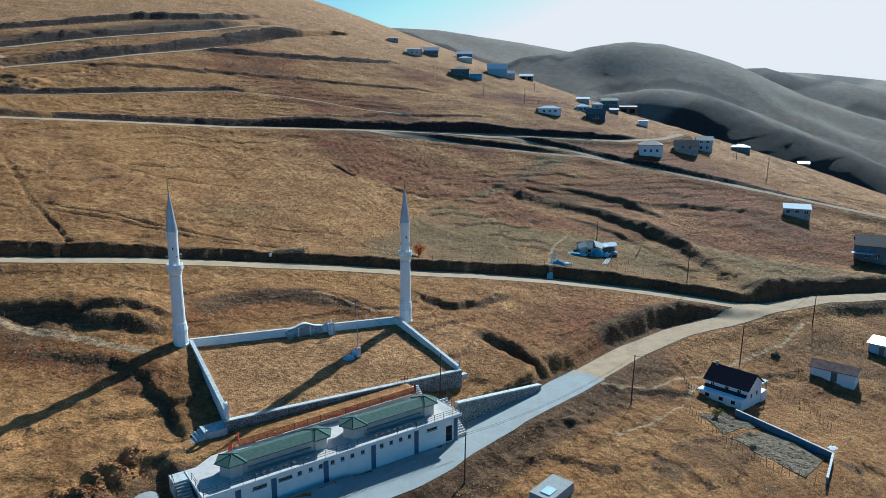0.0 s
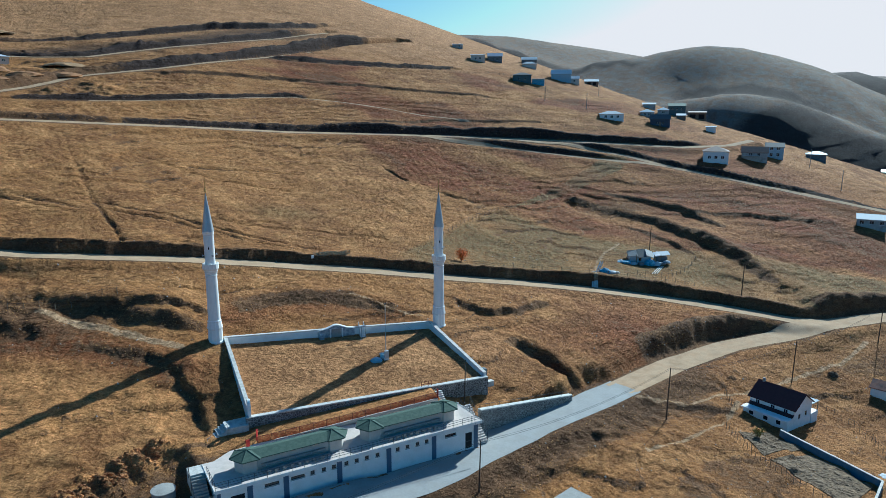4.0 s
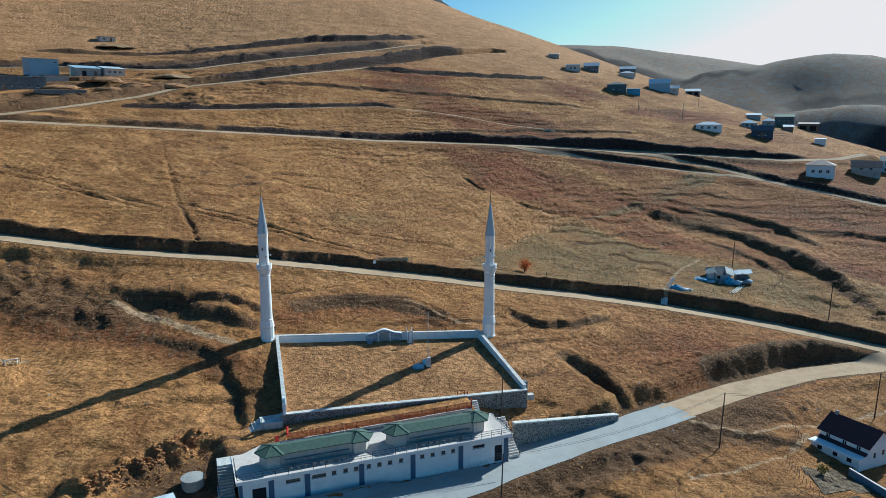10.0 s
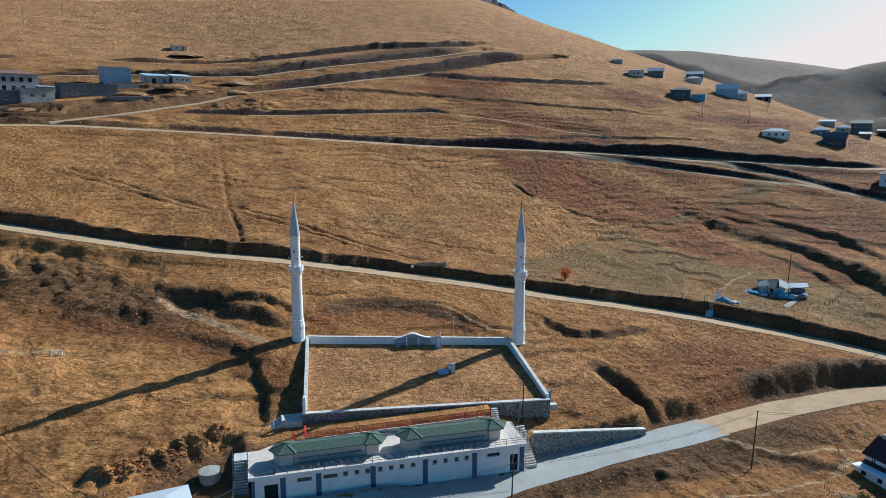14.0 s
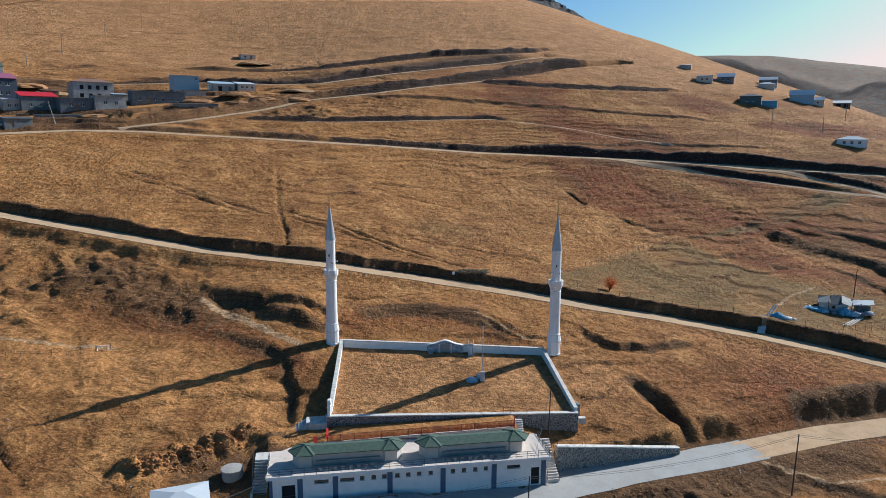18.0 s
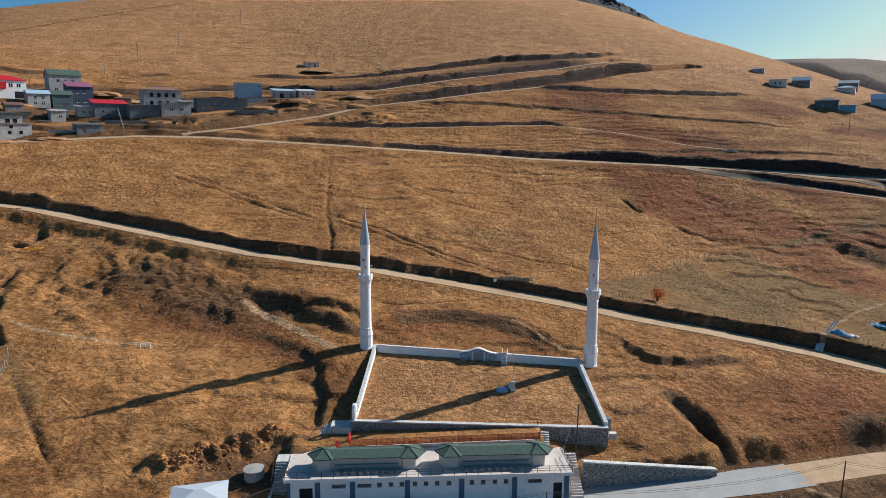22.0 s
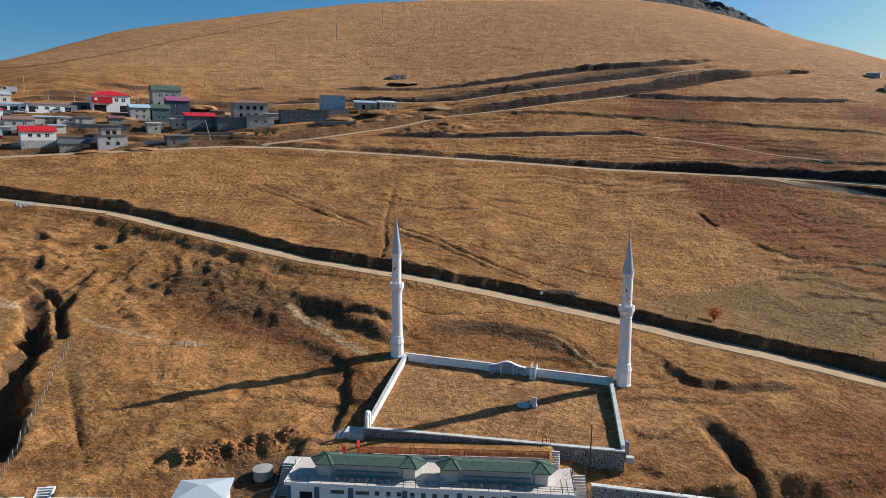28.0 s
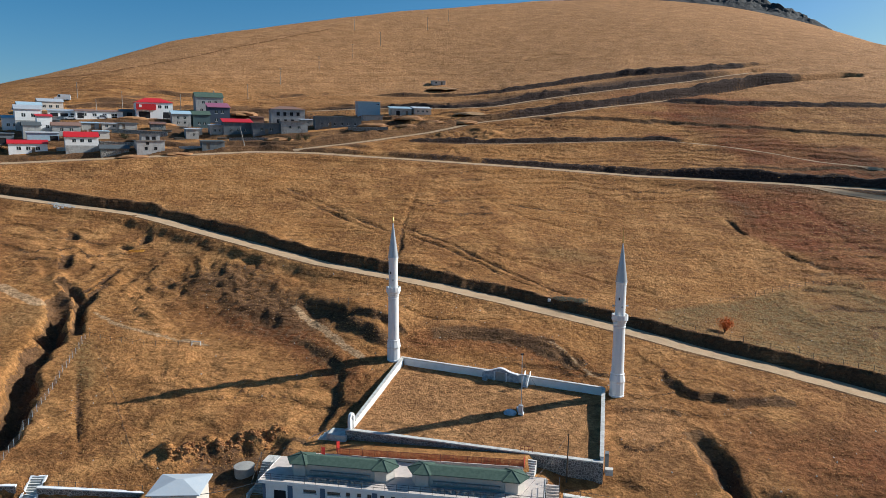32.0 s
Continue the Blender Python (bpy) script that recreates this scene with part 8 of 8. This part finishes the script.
# ---- bushes and ground cover ----
def leafy(name, x, y, r, tall, mat, label, count, seed):
    """A bush of forking stems with many small leaves."""
    t = thing(name, pose(x, y, ground_at(x, y)), label, "bush")
    rnd = random.Random(seed)
    bm = bmesh.new()
    ends = []
    for k in range(9):
        a, lean = rnd.uniform(0, 6.28), rnd.uniform(0.2, 0.9)
        mid = Vector((r * 0.35 * lean * math.cos(a), r * 0.35 * lean * math.sin(a), tall * 0.45))
        end = Vector((r * lean * math.cos(a), r * lean * math.sin(a), tall * rnd.uniform(0.7, 1.0)))
        rod(bm, (0, 0, -0.1), mid, 0.05, 5, 0.03)
        rod(bm, mid, end, 0.03, 4, 0.012)
        ends += [mid, end, mid.lerp(end, 0.5)]
    part("stems", bm, TWIG, t)
    bm = bmesh.new()
    for k in range(count):
        c = rnd.choice(ends) + Vector((rnd.gauss(0, 0.24), rnd.gauss(0, 0.24), rnd.gauss(0, 0.2))) * r
        u, v = Vector((rnd.gauss(0, 1), rnd.gauss(0, 1), rnd.gauss(0, 1))).normalized(), Vector((rnd.gauss(0, 1), rnd.gauss(0, 1), rnd.gauss(0, 1))).normalized()
        s_ = 0.11 * rnd.uniform(0.6, 1.4)
        bm.faces.new([bm.verts.new(c + u * s_), bm.verts.new(c + v * s_), bm.verts.new(c - u * s_), bm.verts.new(c - v * s_)])
    part("leaves", bm, mat, t)
    return t


for k, (x, y, r, tall) in enumerate(((-88.5, 112.5, 1.8, 2.2), (-85.8, 113.8, 1.5, 1.7), (-91.0, 110.5, 1.3, 1.5), (-146.0, 88.0, 1.6, 1.4), (-143.2, 86.5, 1.3, 1.2), (-162.0, 53.5, 1.4, 1.5))):
    leafy("dry_shrub", x, y, r, tall, SHRUB, "dark olive shrub among the village walls", 420, 20 + k)
leafy("autumn_bush", 56.0, 32.6, 1.6, 2.6, LEAF, "small rust-orange autumn bush beside the road cut", 900, 3)
leafy("autumn_bush", 79.4, -36.6, 0.9, 1.3, material("yellow_leaves", (0.30, 0.22, 0.05), 0.85, vary=0.3), "yellowing bush in the farm garden", 400, 4)


def scatter(name, count, box_, seed, keep, size, mat, label, sides=3, squash=0.8, level=0.0):
    """Tufts too many to count, as low leaning cones on the land."""
    rng = np.random.default_rng(seed)
    x, y = rng.uniform(box_[0], box_[1], count), rng.uniform(box_[2], box_[3], count)
    ok = keep(x, y, rng)
    x, y = x[ok], y[ok]
    z = height(x, y) + level
    n = len(x)
    r = rng.uniform(size[0], size[1], n) * rng.uniform(0.7, 1.3, n)
    h = r * squash * rng.uniform(0.6, 1.5, n)
    a0 = rng.uniform(0, 6.28, n)
    v = np.zeros((n, sides + 1, 3))
    for k in range(sides):
        a = a0 + 2 * np.pi * k / sides + rng.uniform(-0.3, 0.3, n)
        rr = r * rng.uniform(0.7, 1.2, n)
        v[:, k] = np.stack([x + rr * np.cos(a), y + rr * np.sin(a), z - 0.06], -1)
    v[:, sides] = np.stack([x + r * rng.uniform(-0.5, 0.5, n), y + r * rng.uniform(-0.6, 0.4, n), z + h], -1)
    i0 = (np.arange(n) * (sides + 1))[:, None]
    f = np.concatenate([np.concatenate([i0 + k, i0 + (k + 1) % sides, i0 + sides], 1) for k in range(sides)])
    me = bpy.data.meshes.new(name)
    me.vertices.add(n * (sides + 1))
    me.vertices.foreach_set("co", v.ravel())
    me.loops.add(f.size)
    me.loops.foreach_set("vertex_index", f.ravel().astype(np.int32))
    me.polygons.add(len(f))
    me.polygons.foreach_set("loop_start", np.arange(0, f.size, 3))
    me.update(calc_edges=True)
    me.materials.append(mat)
    return tagged(new(name, me), label, "grass", kind="stuff")


def island_material(name, a, c, rough=0.95):
    m = bpy.data.materials.new(name)
    m.use_nodes = True
    nt = m.node_tree
    b = nt.nodes["Principled BSDF"]
    b.inputs["Roughness"].default_value, b.inputs["Specular IOR Level"].default_value = rough, 0.05
    g = nt.nodes.new("ShaderNodeNewGeometry")
    mx = nt.nodes.new("ShaderNodeMix")
    mx.data_type = "RGBA"
    mx.inputs[6].default_value, mx.inputs[7].default_value = (*a, 1), (*c, 1)
    nt.links.new(g.outputs["Random Per Island"], mx.inputs[0])
    nt.links.new(mx.outputs[2], b.inputs["Base Color"])
    return m


def open_land(x, y, margin):
    ok = in_court(x, y, 0.6) < 0
    bu, bv = (x - B_AT[0]) * BU[0] + (y - B_AT[1]) * BU[1], (x - B_AT[0]) * BV[0] + (y - B_AT[1]) * BV[1]
    ok &= ~((bu > -3) & (bu < 38.5) & (bv > -8) & (bv < 9.5))
    for nm in ("lower", "main", "upper", "branch_a", "branch_b"):
        ok &= along(ROADS[nm][0], x, y)[0] > ROADS[nm][1] + margin
    ok &= np.hypot(x - 89, y + 34) > 9
    ok &= np.hypot(x - 118, y + 33) > 6.5
    ok &= np.hypot(x + 10, y + 41) > 7
    return ok


def grassy(x, y, rng):
    p = 0.55 + 0.55 * fbm(x, y, 9, 91, 3)
    return open_land(x, y, 0.3) & (rng.uniform(0, 1, len(x)) < p)


def scrubby(x, y, rng):
    m = height(x, y, True)[1]
    p = np.clip((m["scrub"] - 0.38) * 1.8 + 0.3 * m["soil"], 0, 1) * smooth(-0.3, 0.5, fbm(x, y, 6, 95, 2) + 0.2)
    return open_land(x, y, 0.5) & (rng.uniform(0, 1, len(x)) < p)


scatter("grass_tussocks", 110000, (-75, 135, -72, 62), 5, grassy, (0.09, 0.2), island_material("tussock_straw", (0.38, 0.2, 0.07), (0.25, 0.13, 0.05)), "dry golden grass tussocks over the slope", squash=0.55)
scatter("grass_tussocks", 42000, (-90, 190, 62, 150), 6, grassy, (0.18, 0.36), island_material("tussock_far_straw", (0.37, 0.19, 0.068), (0.28, 0.145, 0.053)), "dry grass tussocks on the upper slope", squash=0.28)
scatter("low_scrub", 60000, (-95, 165, -60, 110), 7, scrubby, (0.1, 0.27), island_material("scrub_stems", (0.23, 0.125, 0.056), (0.12, 0.066, 0.035)), "dark dry scrub and dead stalks on broken ground", sides=5, squash=0.36)
scatter("loose_stones", 2600, (-60, 130, -60, 40), 9, lambda x, y, rng: open_land(x, y, 0.1) & (rng.uniform(0, 1, len(x)) < 0.18 + 0.5 * (along(MAIN, x, y)[0] < 7)), (0.08, 0.2), island_material("pale_stones", (0.42, 0.39, 0.35), (0.24, 0.21, 0.18)), "pale loose stones and litter on the ground", sides=5, squash=0.9)["category"] = "stones"

scatter("stone_rubble", 700, (-121, -110, 29.5, 38), 15, lambda x, y, rng: ((x + 115.5) / 4.5) ** 2 + ((y - 33.6) / 2.4) ** 2 < rng.uniform(0.2, 1.1, len(x)), (0.16, 0.42), island_material("grey_rubble", (0.45, 0.44, 0.42), (0.25, 0.24, 0.22)), "pale grey stone rubble beside the dirt road", sides=5, squash=0.8)["category"] = "rubble"

# ---- dark crags on the skyline ----
for k, (xa, ya, xc, yc, tall, deep) in enumerate(((-36, 684, 190, 684, 37, 160), (-85, 612, -30, 627, 9, 50))):
    t = tagged(new("rock_outcrop"), "dark jagged rock crags along the ridge top", "rock", "crags")
    n, w = (150, 80) if k == 0 else (60, 40)
    uv = [(i / n, j / w) for i in range(n + 1) for j in range(w + 1)]
    xy = [(xa + (xc - xa) * u, ya + (yc - ya) * u + (v - 0.5) * deep) for u, v in uv]
    verts = []
    for (u, v), (x, y), z_ in zip(uv, xy, ground_many(xy)):
        edge = min(6 * u, 2.2 * (1 - u), 4.0 * v, 6.0 * (1 - v)) + 0.5 * noise.noise((x / 22, y / 30, 6)) - 0.15
        block = 0.5 * noise.cell(Vector((x / 13 + 0.5 * noise.noise((x / 9, y / 9, 3)), y / 17, 1))) + 0.3 * noise.cell(Vector((x / 5, y / 8, 7)))
        jag = 0.62 + 0.3 * noise.noise((x / 34, y / 34, 2)) + 0.3 * block + 0.1 * noise.noise((x / 3, y / 3, 8))
        up = max(0.0, min(1.0, edge)) * max(jag, 0.15) * tall * (0.35 + 0.65 * v)
        verts.append((x + 1.2 * noise.noise((x / 4, y / 4, 1)), y, z_ - 0.8 + up))
    faces = [((w + 1) * i + j, (w + 1) * (i + 1) + j, (w + 1) * (i + 1) + j + 1, (w + 1) * i + j + 1) for i in range(n) for j in range(w)]
    bm = bmesh.new()
    vs = [bm.verts.new(p) for p in verts]
    for f in faces:
        bm.faces.new([vs[q] for q in f])
    part("crag", bm, ROCK, t)
